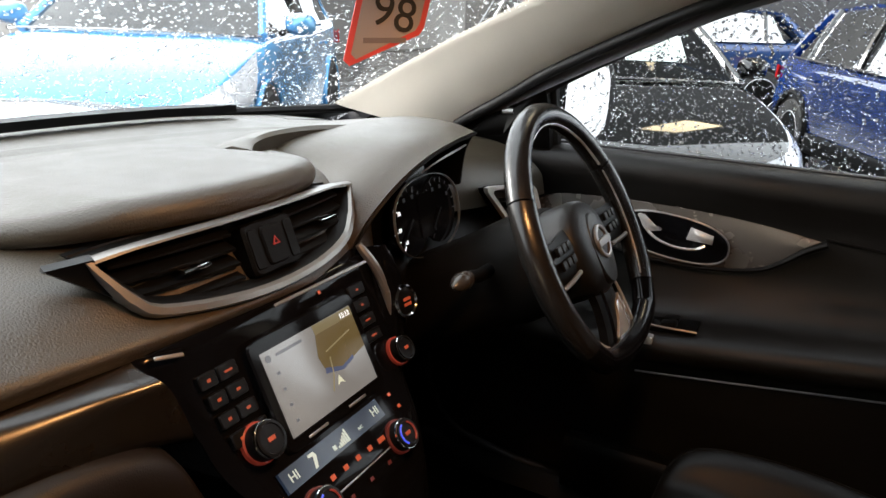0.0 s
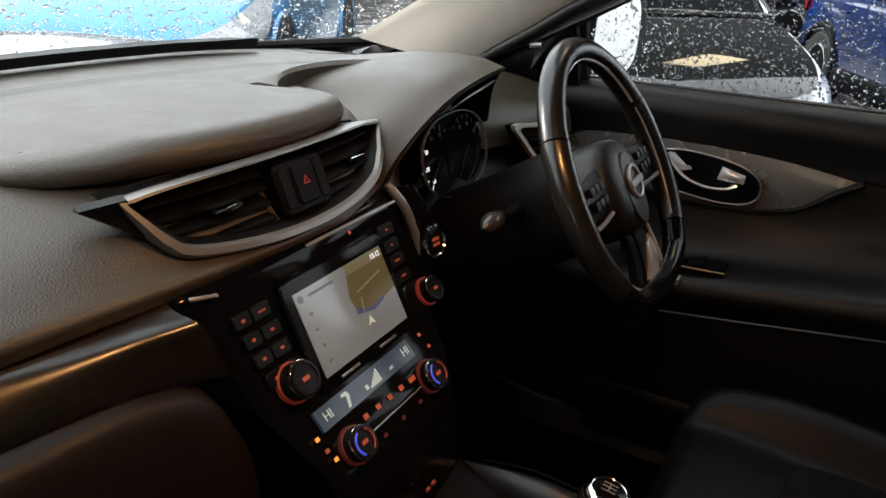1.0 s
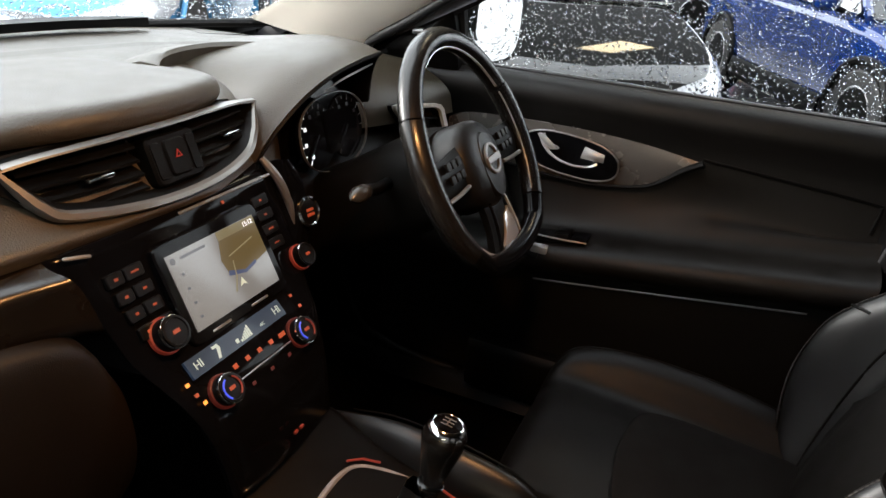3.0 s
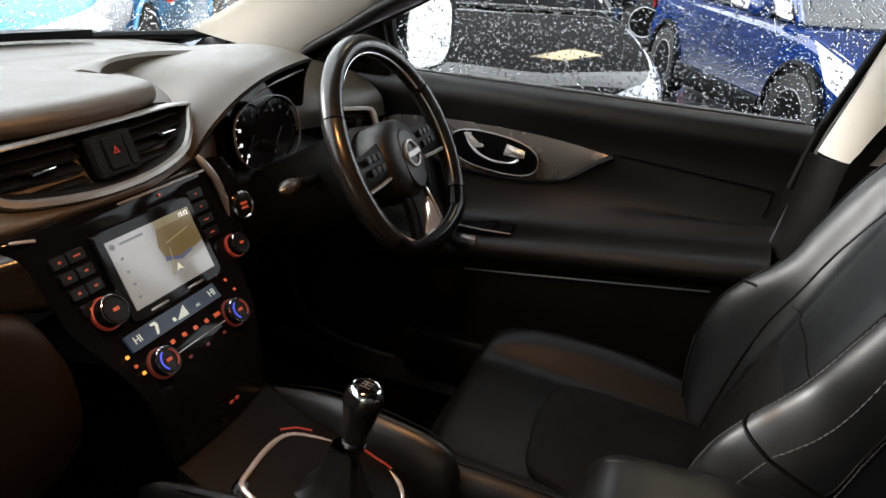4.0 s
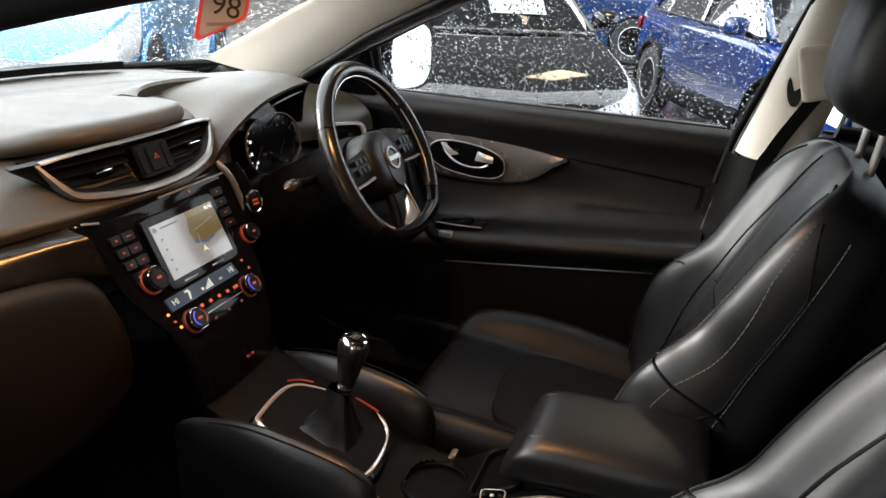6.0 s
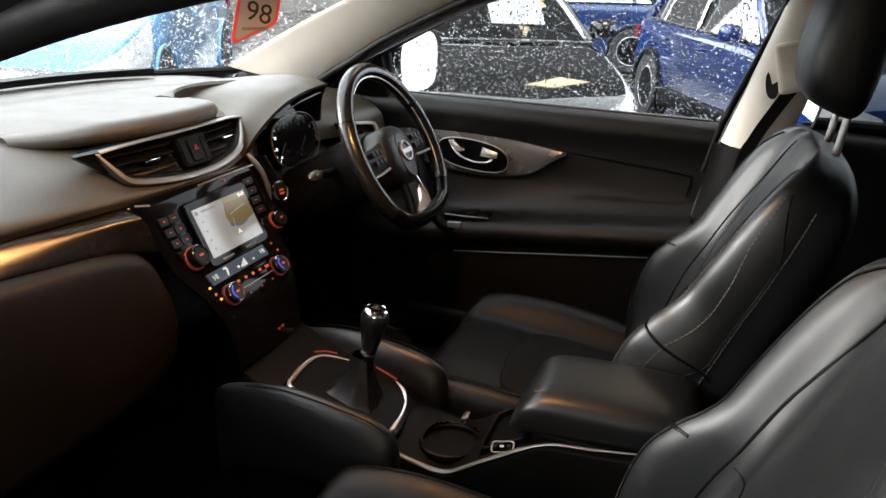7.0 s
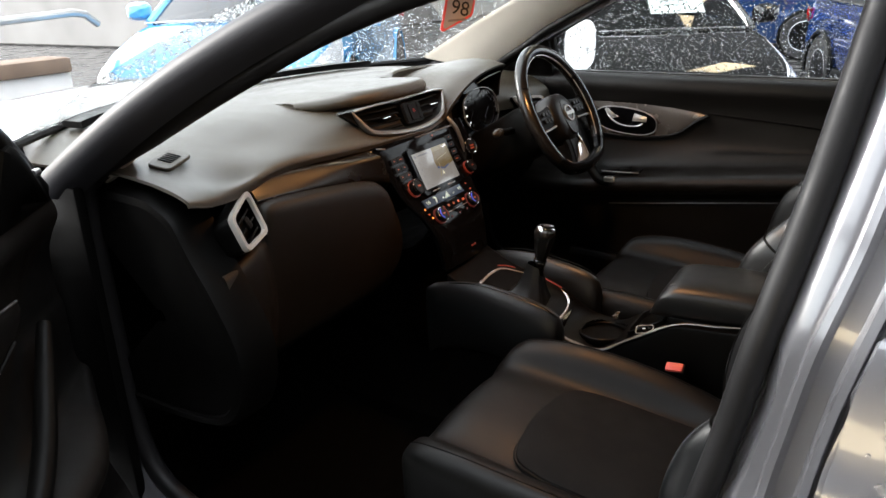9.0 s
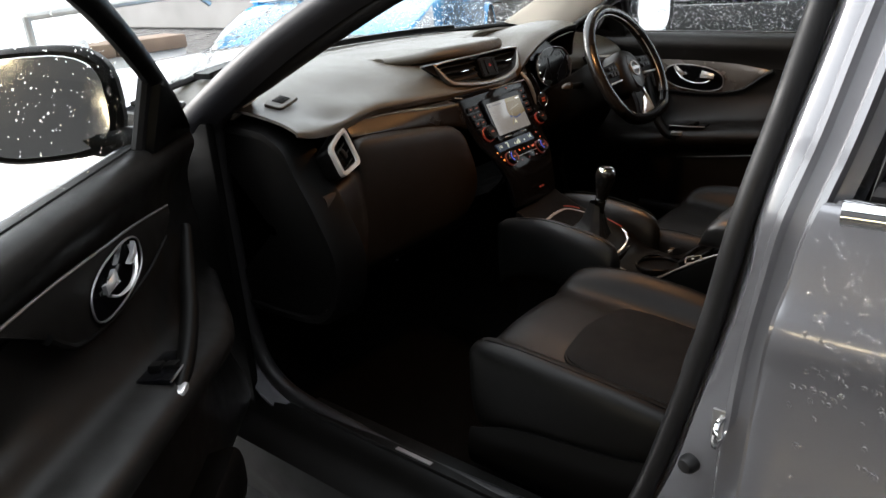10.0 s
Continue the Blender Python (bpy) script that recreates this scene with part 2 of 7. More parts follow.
# windscreen: base and top curves
ws_base = [(x, 1.075 - 0.36 * x * x - 0.10 * abs(x) ** 3, 1.120) for x in np.linspace(-0.76, 0.76, 9)]
ws_top = [(x, 0.10 - 0.15 * x * x, 1.455 - 0.06 * x * x) for x in np.linspace(-0.60, 0.60, 9)]
ws_mid = [tuple((np.array(a) + np.array(b)) / 2 + np.array((0, 0.02, 0.03))) for a, b in zip(ws_base, ws_top)]


WS_FINE = [spline(k, 401) for k in (ws_base, ws_mid, ws_top)]


def ws_point(u, v):
    """A place on the windscreen: u across 0..1, v from base to top 0..1."""
    a, b, c = (k[int(round(u * 400))] for k in WS_FINE)
    return a * (1 - v) * (1 - 2 * v) + b * 4 * v * (1 - v) + c * v * (2 * v - 1)


bm = B()
loft(bm, [ws_base, ws_mid, ws_top], 9, 17)
windscreen = tagged(part("windscreen", bm, M_PANE), "rain-spattered clear windscreen", "windscreen", kind="structure")
windscreen.visible_shadow = False

# roof, header and headliner
bm = B()
loft(bm, [[(-0.62, 0.20, 1.405), (-0.3, 0.27, 1.432), (0, 0.29, 1.440), (0.3, 0.27, 1.432), (0.62, 0.20, 1.405)],
          [(-0.66, -0.4, 1.48), (-0.3, -0.4, 1.53), (0, -0.4, 1.545), (0.3, -0.4, 1.53), (0.66, -0.4, 1.48)],
          [(-0.66, -1.2, 1.47), (-0.3, -1.2, 1.53), (0, -1.2, 1.545), (0.3, -1.2, 1.53), (0.66, -1.2, 1.47)],
          [(-0.62, -2.1, 1.40), (-0.3, -2.15, 1.46), (0, -2.15, 1.47), (0.3, -2.15, 1.46), (0.62, -2.1, 1.40)]], 16, 12, thick=0.03)
part("roof", bm, M_PAINT, car)
bm = B()
loft(bm, [[(-0.60, 0.18, 1.380), (-0.3, 0.25, 1.405), (0, 0.27, 1.412), (0.3, 0.25, 1.405), (0.60, 0.18, 1.380)],
          [(-0.63, -0.4, 1.44), (-0.3, -0.4, 1.49), (0, -0.4, 1.505), (0.3, -0.4, 1.49), (0.63, -0.4, 1.44)],
          [(-0.63, -1.2, 1.43), (-0.3, -1.2, 1.49), (0, -1.2, 1.505), (0.3, -1.2, 1.49), (0.63, -1.2, 1.43)],
          [(-0.6, -2.05, 1.37), (-0.3, -2.1, 1.42), (0, -2.1, 1.43), (0.3, -2.1, 1.42), (0.6, -2.05, 1.37)]], 16, 12, thick=0.012)
tagged(part("ceiling", bm, M_HEADLINER), "cream woven headliner under the roof, darkened for shade", "headliner", kind="structure")

# floor pan with tunnel and carpet
bm = B()
loft(bm, [[(-0.80, y, 0.36), (-0.74, y, 0.37), (-0.66, y, z0), (-0.2, y, z0), (-0.14, y, 0.36), (0, y, 0.42), (0.14, y, 0.36), (0.2, y, z0), (0.66, y, z0), (0.74, y, 0.37), (0.80, y, 0.36)]
          for y, z0 in ((-2.1, 0.55), (-1.2, 0.32), (-0.9, 0.30), (0.2, 0.30), (0.55, 0.32), (0.95, 0.55))], 24, 40, thick=0.02)
part("floor", bm, M_CARPET, car, "black carpeted footwell")
# firewall and rear bulkhead
bm = B()
rbox(bm, (1.6, 0.03, 0.75), (0, 1.04, 0.68), 0.005)
part("firewall", bm, M_BLACK, car)
bm = B()
rbox(bm, (1.5, 0.04, 0.9), (0, -2.12, 0.75), 0.01)
part("tailgate", bm, M_BLACK, car)

# bonnet, cowl, wings
bm = B()
loft(bm, [[(-0.85, 0.98, 1.02), (-0.5, 1.10, 1.080), (0, 1.16, 1.100), (0.5, 1.10, 1.080), (0.85, 0.98, 1.02)],
          [(-0.86, 1.5, 0.99), (-0.5, 1.55, 1.075), (0, 1.6, 1.09), (0.5, 1.55, 1.075), (0.86, 1.5, 0.99)],
          [(-0.80, 1.95, 0.88), (-0.5, 2.05, 0.93), (0, 2.1, 0.95), (0.5, 2.05, 0.93), (0.80, 1.95, 0.88)],
          [(-0.74, 2.1, 0.70), (-0.5, 2.22, 0.72), (0, 2.26, 0.73), (0.5, 2.22, 0.72), (0.74, 2.1, 0.70)]], 20, 20, thick=0.02)
part("bonnet", bm, M_PAINT, car, "wet gun-grey bonnet")
bm = B()
loft(bm, [[(x, y + 0.025, z - 0.012) for x, y, z in ws_base], [(x, y + 0.10, z - 0.035) for x, y, z in ws_base]], 3, 20, thick=0.01)
part("cowl", bm, M_BLACK, car, "black plastic cowl below the windscreen")
bm = B()
tube(bm, spline([(x, y - 0.012, z + 0.003) for x, y, z in ws_base], 60), 0.009, 8)
part("windscreen_seal", bm, M_RUBBER, car, "black windscreen base seal")
for s in (-1, 1):
    bm = B()
    loft(bm, [[(s * 0.84, y, 1.0 - 0.05 * (y > 1.4)), (s * 0.89, y, 0.9), (s * 0.90, y, 0.7), (s * 0.87, y, 0.35)] for y in (0.72, 1.0, 1.5, 2.0)], 12, 12, thick=0.02)
    part("wing", bm, M_PAINT, car, "grey front wing")


def sweep_loop(bm, loop, section, n=96, closed=True):
    """Sweeps a section of (out, side) offsets round a loop in the (y, z) plane of a car's side; x follows the tumble."""
    L = spline(loop, n, closed)
    G = []
    for i in range(n):
        a = L[(i - 1) % n] if (closed or i) else L[i]
        b = L[(i + 1) % n] if (closed or i < n - 1) else L[i]
        d = (b - a) / max(1e-9, np.linalg.norm(b - a))
        out = np.array((-d[1], d[0]))
        G.append([(L[i] + out * o, sx) for o, sx in section])
    return G


A_LOOP = [(0.60, 1.085), (0.45, 1.165), (0.27, 1.255), (0.09, 1.335), (-0.10, 1.392), (-0.35, 1.436), (-0.50, 1.432), (-0.582, 1.385),
          (-0.572, 1.25), (-0.53, 1.10), (-0.505, 0.9), (-0.43, 0.60), (-0.385, 0.47), (-0.30, 0.415), (0.0, 0.40), (0.35, 0.405), (0.54, 0.44), (0.615, 0.55), (0.63, 0.80), (0.628, 0.98)]


def aperture(s):
    """The painted door opening and its rubber seal; s: -1 left, 1 right."""
    if s:
        bm = B()
        # painted flange rising outward from the seal
        sec = [(0.0, -0.032), (-0.010, -0.018), (-0.016, -0.010), (-0.030, -0.004), (-0.034, 0.003), (-0.040, 0.005), (-0.048, 0.002)]
        G = [[(s * (tumble(p[1]) + sx), p[0], p[1]) for p, sx in row] for row in sweep_loop(bm, A_LOOP, sec)]
        fill_grid(bm, G, True, False)
        if s < 0:
            bmesh.ops.delete(bm, geom=[f for f in bm.faces if f.calc_center_median().y < -0.33 and 0.43 < f.calc_center_median().z < 1.38], context="FACES")
        part("door_opening", bm, M_PAINT, car, "grey painted door opening")
    bm = B()
    L = spline(A_LOOP, 120, True)
    up = 0.0 if s < 0 else 0.024
    tube(bm, [(s * (tumble(z) - 0.035), y + 0.4 * up * (z > 1.1), z + up * max(0.0, min(1.0, (z - 1.1) / 0.1))) for y, z in L], 0.019 if s < 0 else 0.010, 12, True, 1.0, (1, 0, 0))
    part("door_seal", bm, M_RUBBER, car, "black rubber door seal")


aperture(-1)
aperture(1)
for s in (-1, 1):
    bm = B()
    rbox(bm, (0.02, 0.50, 0.75), (s * 0.775, 0.84, 0.70), 0.005)
    part("kick_panel", bm, M_BLACK, car)


def pillar_a(s):
    bm = B()
    rows = []
    for k in range(6):
        u = k / 5
        # edge along the windscreen, middle, edge along the door
        e0 = np.array((0.715, 0.83, 1.10)) * (1 - u) + np.array((0.585, 0.10, 1.43)) * u + np.array((0.012, 0.0, 0.022)) * math.sin(math.pi * u)
        e1 = np.array((0.735 if s > 0 else 0.722, 0.60, 1.06)) * (1 - u) + np.array((0.655 if s > 0 else 0.640, 0.02, 1.385)) * u + np.array((0.01, 0.0, 0.022)) * math.sin(math.pi * u)
        if s < 0:
            e0 = e1 + np.array((-0.03, 0.05, 0.015))
        else:
            e0 = np.array((0.708, 0.83, 1.128)) * (1 - u) + np.array((0.552, 0.10, 1.452)) * u + np.array((0.012, 0.0, 0.016)) * math.sin(math.pi * u)
            e1 = np.array((0.737, 0.605, 1.092)) * (1 - u) + np.array((0.652, 0.02, 1.396)) * u + np.array((0.008, 0.0, 0.030)) * math.sin(math.pi * u)
        md = (e0 + e1) / 2 + np.array((-0.05, -0.055, 0.0)) * 0.3 * (1 - 0.35 * u)
        rows.append([(s * p[0], p[1], p[2]) for p in (e0 + np.array((0.0, 0.02, 0.005)), e0, md, e1, e1 + np.array((0.03 if s > 0 else 0.002, 0.006, 0)))])
    loft(bm, rows, 18, 12, thick=0.006)
    part("pillar_trim", bm, M_CREAM, car, "pale cream windscreen pillar trim")
    # outer painted pillar, with shade put into its dark colour
    bm = B()
    rows = []
    for k in range(7):
        u = k / 6
        e0 = np.array((0.765, 0.88, 1.08)) * (1 - u) + np.array((0.61, 0.09, 1.45)) * u + np.array((0.012, 0.0, 0.028)) * math.sin(math.pi * u)
        e1 = np.array((0.79, 0.66, 1.06)) * (1 - u) + np.array((0.675, -0.05, 1.425)) * u + np.array((0.010, 0.012, 0.022)) * math.sin(math.pi * u)
        if s < 0:
            e0 = e1 + np.array((-0.025, 0.040, 0.010))
        rows.append([(s * p[0], p[1], p[2]) for p in (e0 - np.array((0.01, 0.02, 0.02)), e0, (e0 + e1) / 2 + np.array((0.012, 0.012, 0.004)), e1, e1 - np.array((0.03, 0.03, 0.01)))])
    loft(bm, rows, 20, 12, thick=0.01)
    part("pillar_skin", bm, M_PILLAR, car, "outer pillar skin, its paint darkened for shade")


pillar_a(-1)
pillar_a(1)


def roof_rail(s):
    bm = B()
    rows = []
    for y, z in ((0.06, 1.40), (-0.35, 1.43), (-0.8, 1.43), (-1.4, 1.41), (-2.0, 1.36)):
        rows.append([(s * (tumble(z) - 0.05), y, z + 0.02), (s * (tumble(z) + 0.015), y, z), (s * (tumble(z) + 0.03), y, z + 0.03), (s * (tumble(z) - 0.01), y, z + 0.06), (s * 0.6, y, z + 0.06)])
    loft(bm, rows, 16, 10, thick=0.008)
    part("roof_rail", bm, M_PAINT, car)


roof_rail(-1)
roof_rail(1)

# right middle pillar, inside: cream above, black below, belt
bm = B()
loft(bm, [[(0.785, -0.458, 1.06), (0.72, -0.468, 1.06), (0.675, -0.51, 1.06), (0.68, -0.585, 1.06), (0.76, -0.60, 1.06)],
          [(0.77, -0.498, 1.20), (0.69, -0.508, 1.20), (0.650, -0.55, 1.20), (0.66, -0.615, 1.20), (0.72, -0.63, 1.20)],
          [(0.725, -0.553, 1.40), (0.64, -0.560, 1.40), (0.61, -0.60, 1.42), (0.62, -0.655, 1.42), (0.68, -0.67, 1.42)]], 14, 12, thick=0.006)
part("pillar_trim", bm, M_CREAM, car, "cream upper trim of the middle pillar")
REAR_EDGE = [(-0.553, 1.395), (-0.505, 1.245), (-0.456, 1.093), (-0.432, 0.98), (-0.411, 0.865), (-0.385, 0.70)]
bm = B()
tube(bm, spline([(0.762 - 0.045 * max(0.0, (z - 1.09) / 0.3), y - 0.004, z) for y, z in REAR_EDGE[:4]], 24), 0.0085, 10)
part("frame_seal", bm, M_BLACK, car, "black window frame seal")
bm = B()
tube(bm, spline([(0.748 - 0.045 * max(0.0, (z - 1.09) / 0.3), y - 0.017, z) for y, z in REAR_EDGE], 30), 0.0065, 10)
part("frame_seal", bm, mat("grey_door_seal", (0.03, 0.03, 0.032), 0.4, spec=0.4, vary=0.05), car, "dark grey inner door seal")
bm = B()
loft(bm, [[(0.82, -0.38, 0.42), (0.72, -0.41, 0.42), (0.69, -0.48, 0.42), (0.70, -0.60, 0.42), (0.78, -0.62, 0.42)],
          [(0.815, -0.40, 0.75), (0.72, -0.42, 0.75), (0.675, -0.49, 0.75), (0.69, -0.60, 0.75), (0.78, -0.62, 0.75)],
          [(0.81, -0.435, 1.055), (0.71, -0.468, 1.055), (0.665, -0.54, 1.065), (0.685, -0.585, 1.07), (0.77, -0.60, 1.07)]], 14, 12, thick=0.006)
part("pillar_trim", bm, M_BLACK, car, "black lower trim of the middle pillar")
# left middle pillar core
bm = B()
loft(bm, [[(-0.72, -0.46, 0.40), (-0.69, -0.48, 0.40), (-0.68, -0.55, 0.40), (-0.72, -0.66, 0.40)],
          [(-0.72, -0.53, 0.9), (-0.69, -0.545, 0.9), (-0.67, -0.60, 0.9), (-0.72, -0.70, 0.9)],
          [(-0.71, -0.56, 1.1), (-0.68, -0.575, 1.1), (-0.66, -0.62, 1.1), (-0.71, -0.70, 1.1)],
          [(-0.65, -0.59, 1.40), (-0.62, -0.61, 1.40), (-0.60, -0.66, 1.40), (-0.64, -0.74, 1.40)]], 14, 10, thick=0.006)
part("pillar_trim", bm, M_BLACK, car, "dark trim of the middle pillar")
# striker, rubber stop and core of the middle pillars
bm = B()
rbox(bm, (0.008, 0.030, 0.055), (-0.786, -0.516, 0.752), 0.003, 2)
latch = part("striker_plate", bm, M_SATIN, car, "steel striker plate")
bm = B()
tube(bm, spline([(-0.785, -0.516, 0.770), (-0.812, -0.516, 0.768), (-0.818, -0.516, 0.752), (-0.812, -0.516, 0.736), (-0.785, -0.516, 0.734)], 14), 0.0042, 8)
part("striker_loop", bm, M_CHROME, latch, "bright striker loop")
bm = B()
lathe(bm, [(0.014, -0.01), (0.014, 0.010), (0.010, 0.018), (0.002, 0.020)], 18, plane_pose((-0.783, -0.476, 0.676), (-1, 0.3, 0)))
part("rubber_stop", bm, M_RUBBER, car, "round black rubber stop")
# painted face of the left middle pillar with its two pressed ridges
bm = B()
rows = []
for z, ys, yd in ((0.40, -0.345, -0.572), (0.52, -0.395, -0.574), (0.64, -0.440, -0.577), (0.76, -0.470, -0.582), (0.88, -0.500, -0.592), (0.98, -0.520, -0.604), (1.06, -0.530, -0.620), (1.16, -0.550, -0.645), (1.28, -0.573, -0.668), (1.40, -0.590, -0.692)):
    tx = tumble(z)
    w = min(0.066, (ys - yd) * 0.75)
    k = max(0.25, min(1.0, (z - 0.55) / 0.30))
    ya = yd + w
    rows.append([(-(tx - 0.030), ys + 0.012, z), (-(tx + 0.004), ys - 0.006, z), (-(tx + 0.010), (ys + ya) / 2, z), (-(tx + 0.012), ya, z), (-(tx + 0.012 + 0.009 * k), ya - 0.003, z), (-(tx + 0.012 + 0.011 * k), ya - 0.3 * w * 0.5, z),
                 (-(tx + 0.016), ya - 0.26 * w, z), (-(tx + 0.018), ya - 0.52 * w, z), (-(tx + 0.018 + 0.010 * k), ya - 0.58 * w, z), (-(tx + 0.018 + 0.012 * k), ya - 0.70 * w, z), (-(tx + 0.018), ya - 0.78 * w, z), (-(tx + 0.016), yd - 0.002, z), (-(tx - 0.01), yd - 0.012, z)])
G = [spline([r[j] for r in rows], 60) for j in range(13)]
fill_grid(bm, [[G[j][i] for j in range(13)] for i in range(60)])
part("pillar_face", bm, M_PAINT, car, "grey painted pillar face with pressed ridges", 35)
# wide rubber strip down the front edge of the painted face
bm = B()
tube(bm, spline([(-(tumble(z) - 0.004), y + 0.006, z) for z, y in ((0.40, -0.330), (0.56, -0.400), (0.74, -0.452), (0.90, -0.490), (1.05, -0.518), (1.20, -0.548), (1.40, -0.580))], 40), 0.0155, 12, False, 1.0, (1, 0, 0))
part("pillar_seal", bm, M_RUBBER, car, "wide black rubber door seal")
for s in (1,):
    bm = B()
    loft(bm, [[(s * (x - 0.02), -0.62, z), (s * (x + 0.02), -0.60, z), (s * (x + 0.02), y, z), (s * (x - 0.02), y, z)] for x, y, z in ((0.79, -0.46, 0.40), (0.79, -0.50, 0.75), (0.79, -0.535, 1.06))], 6, 16, close_v=True, caps=True)
    part("pillar_core", bm, M_BLACK, car)
# sills
for s in (-1, 1):
    bm = B()
    loft(bm, [[(s * 0.70, y, 0.37), (s * 0.735, y, 0.405), (s * 0.77, y, 0.395), (s * 0.80, y, 0.36), (s * 0.86, y, 0.33), (s * 0.85, y, 0.2)] for y in (-1.3, -0.4, 0.2, 0.64)], 12, 14, thick=0.008)
    part("sill", bm, M_BLACK, car, "black door sill")
bm = B()
rbox(bm, (0.055, 0.72, 0.012), (-0.735, 0.08, 0.412), 0.004)
plate = part("kick_plate", bm, M_BLACK, car, "black sill kick plate with a silver badge")
bm = B()
rbox(bm, (0.010, 0.095, 0.002), (-0.752, 0.105, 0.4185), 0.0005, 1)
part("badge_bar", bm, M_SATIN, plate, "plain silver badge bar")


# ---- doors ----
def door_profile(y, s=1):
    """The inside face of a front door at y along the car: from the window line down to the bottom."""
    za = 0.812 - 0.12 * y
    return [(0.815, 1.088), (0.79, 1.092), (0.768, 1.078), (0.762, 1.05), (0.776, 1.020), (0.788, 0.985), (0.790, 0.92), (0.784, 0.885),
            (0.768, za + 0.035), (0.745, za + 0.008), (0.70, za), (0.672, za - 0.010), (0.662, za - 0.03), (0.672, za - 0.052), (0.705, za - 0.066),
            (0.728, za - 0.082), (0.738, za - 0.10), (0.742, 0.60), (0.742, 0.48), (0.755, 0.41), (0.80, 0.40)]


def front_door(s, name_label, handle_paint):
    """A front door in its closed place; s: 1 right, -1 left."""
    d = thing("front_door", name_label, "car door", "front doors of the car", at=(s * 0.84, 0.66, 0.4))
    bm = B()
    ys = (0.60, 0.50, 0.40, 0.30, 0.15, 0.0, -0.15, -0.30, -0.40, -0.447)
    rows = []
    for y in ys:
        k = max(0.0, (y - 0.34) / 0.26)
        rr = []
        for i, (x, z) in enumerate(door_profile(min(y, 0.34))):
            x2 = x + (0.79 - x) * min(1, k) * 0.8 if 7 < i < 18 else x
            rr.append((s * x2, y - (0.12 * (1.05 - z) * -1 if y < -0.42 else 0) * 0.9 * (1 if z > 0.4 else 1), z))
        rows.append(rr)
    loft(bm, rows, 46, 80, thick=0.004)
    part("inner_panel", bm, M_DOORTRIM, d, "dark soft-touch inner door panel")
    # outer skin
    bm = B()
    loft(bm, [[(s * 0.822, y, 1.09), (s * 0.845, y, 1.06), (s * 0.875, y, 0.96), (s * 0.872, y, 0.85), (s * 0.885, y, 0.6), (s * 0.87, y, 0.40), (s * 0.84, y, 0.36)] for y in (0.66, 0.3, -0.1, -0.43)], 18, 26, thick=0.006)
    part("outer_skin", bm, M_PAINT, d, "grey painted outer skin")
    bm = B()
    # glass edge trim
    rbox(bm, (0.02, 1.0, 0.018), (s * 0.812, 0.06, 1.086), 0.004)
    part("window_seal", bm, M_RUBBER, d)
    # silver-bronze insert
    m = plane_pose((s * 0.7635, 0, 0), (-s, 0, 0))
    sg = -1 if s > 0 else 1  # local x of the plate runs along -y on the right side
    up = [(0.40, 0.982), (0.25, 0.998), (0.12, 1.006), (0.0, 1.013), (-0.09, 1.016), (-0.17, 1.017)] if s < 0 else [(0.40, 0.985), (0.36, 1.000), (0.25, 1.006), (0.124, 1.006), (0.0, 0.998), (-0.108, 0.982)]
    dn = [(-0.075, 0.962), (-0.045, 0.938), (-0.01, 0.918), (0.06, 0.905), (0.14, 0.902), (0.26, 0.912), (0.36, 0.935), (0.40, 0.955)]
    bm = B()
    U = spline(up, 24)
    D = spline(dn[::-1], 24)
    G = [[(s * (0.7675 - 0.004 * math.sin(math.pi * v)), a[0] * (1 - v) + b[0] * v, a[1] * (1 - v) + b[1] * v) for v in (0, 0.15, 0.4, 0.7, 0.9, 1.0)] for a, b in zip(U, D)]
    fill_grid(bm, G)
    shell(bm, 0.006)
    # Same insert both sides; the left takes dark trim colour to look shaded.
    part("insert", bm, M_INSERT if s > 0 else M_DOORTRIM, d, "satin silver-grey door insert" if s > 0 else "door insert in a dark colour for shade")
    if s < 0:
        bm = B()
        tube(bm, [(s * 0.7665, y, z) for y, z in U], 0.0022, 6)
        part("insert_line", bm, M_SATIN, d, "thin silver line")
    bm = B()
    tube(bm, [(s * 0.764, y, z) for y, z in spline(([(-0.108, 0.982)] if s > 0 else []) + dn[:-1], 34)], [0.0075 - 0.004 * min(1.0, k / 16) for k in range(34)], 8)
    part("insert_edge", bm, M_BLACK, d)
    # handle bowl
    cy, cz, a, b = 0.140, 0.952, 0.098, 0.040
    ring = [(y, z) for y, z in superellipse(a, b, 40, 2.5, cy, cz)]
    ring = [(y, z + (y - cy) * 0.16 * 0.6) for y, z in ring]
    bm = B()
    G = []
    for k, dx in ((1.0, -0.0005), (0.93, -0.001), (0.86, 0.006), (0.70, 0.020), (0.3, 0.026), (0.05, 0.027)):
        G.append([(s * (0.762 + dx), cy + (y - cy) * k, cz + (z - cz) * k) for y, z in ring])
    fill_grid(bm, G, False, True, caps=True)
    bowl = part("handle_bowl", bm, M_PIANO, d, "gloss black handle bowl")
    bm = B()
    tube(bm, [(s * 0.761, y, z) for y, z in ring], 0.0018, 8, True, 1.0, (1, 0, 0))
    part("bowl_rim", bm, M_SATIN, bowl)
    bm = B()
    pth = spline([(s * 0.757, 0.198, 0.984), (s * 0.752, 0.190, 0.966), (s * 0.746, 0.165, 0.948), (s * 0.744, 0.13, 0.939), (s * 0.747, 0.098, 0.940), (s * 0.752, 0.082, 0.948)], 24)
    tube(bm, pth, [0.006, 0.006, 0.006, 0.0055, 0.005, 0.0045, 0.0042, 0.0046, 0.0044, 0.0042, 0.0042, 0.004, 0.004, 0.004, 0.004, 0.004, 0.004, 0.004, 0.004, 0.004, 0.0045, 0.005, 0.005, 0.005], 10, False, 0.6)
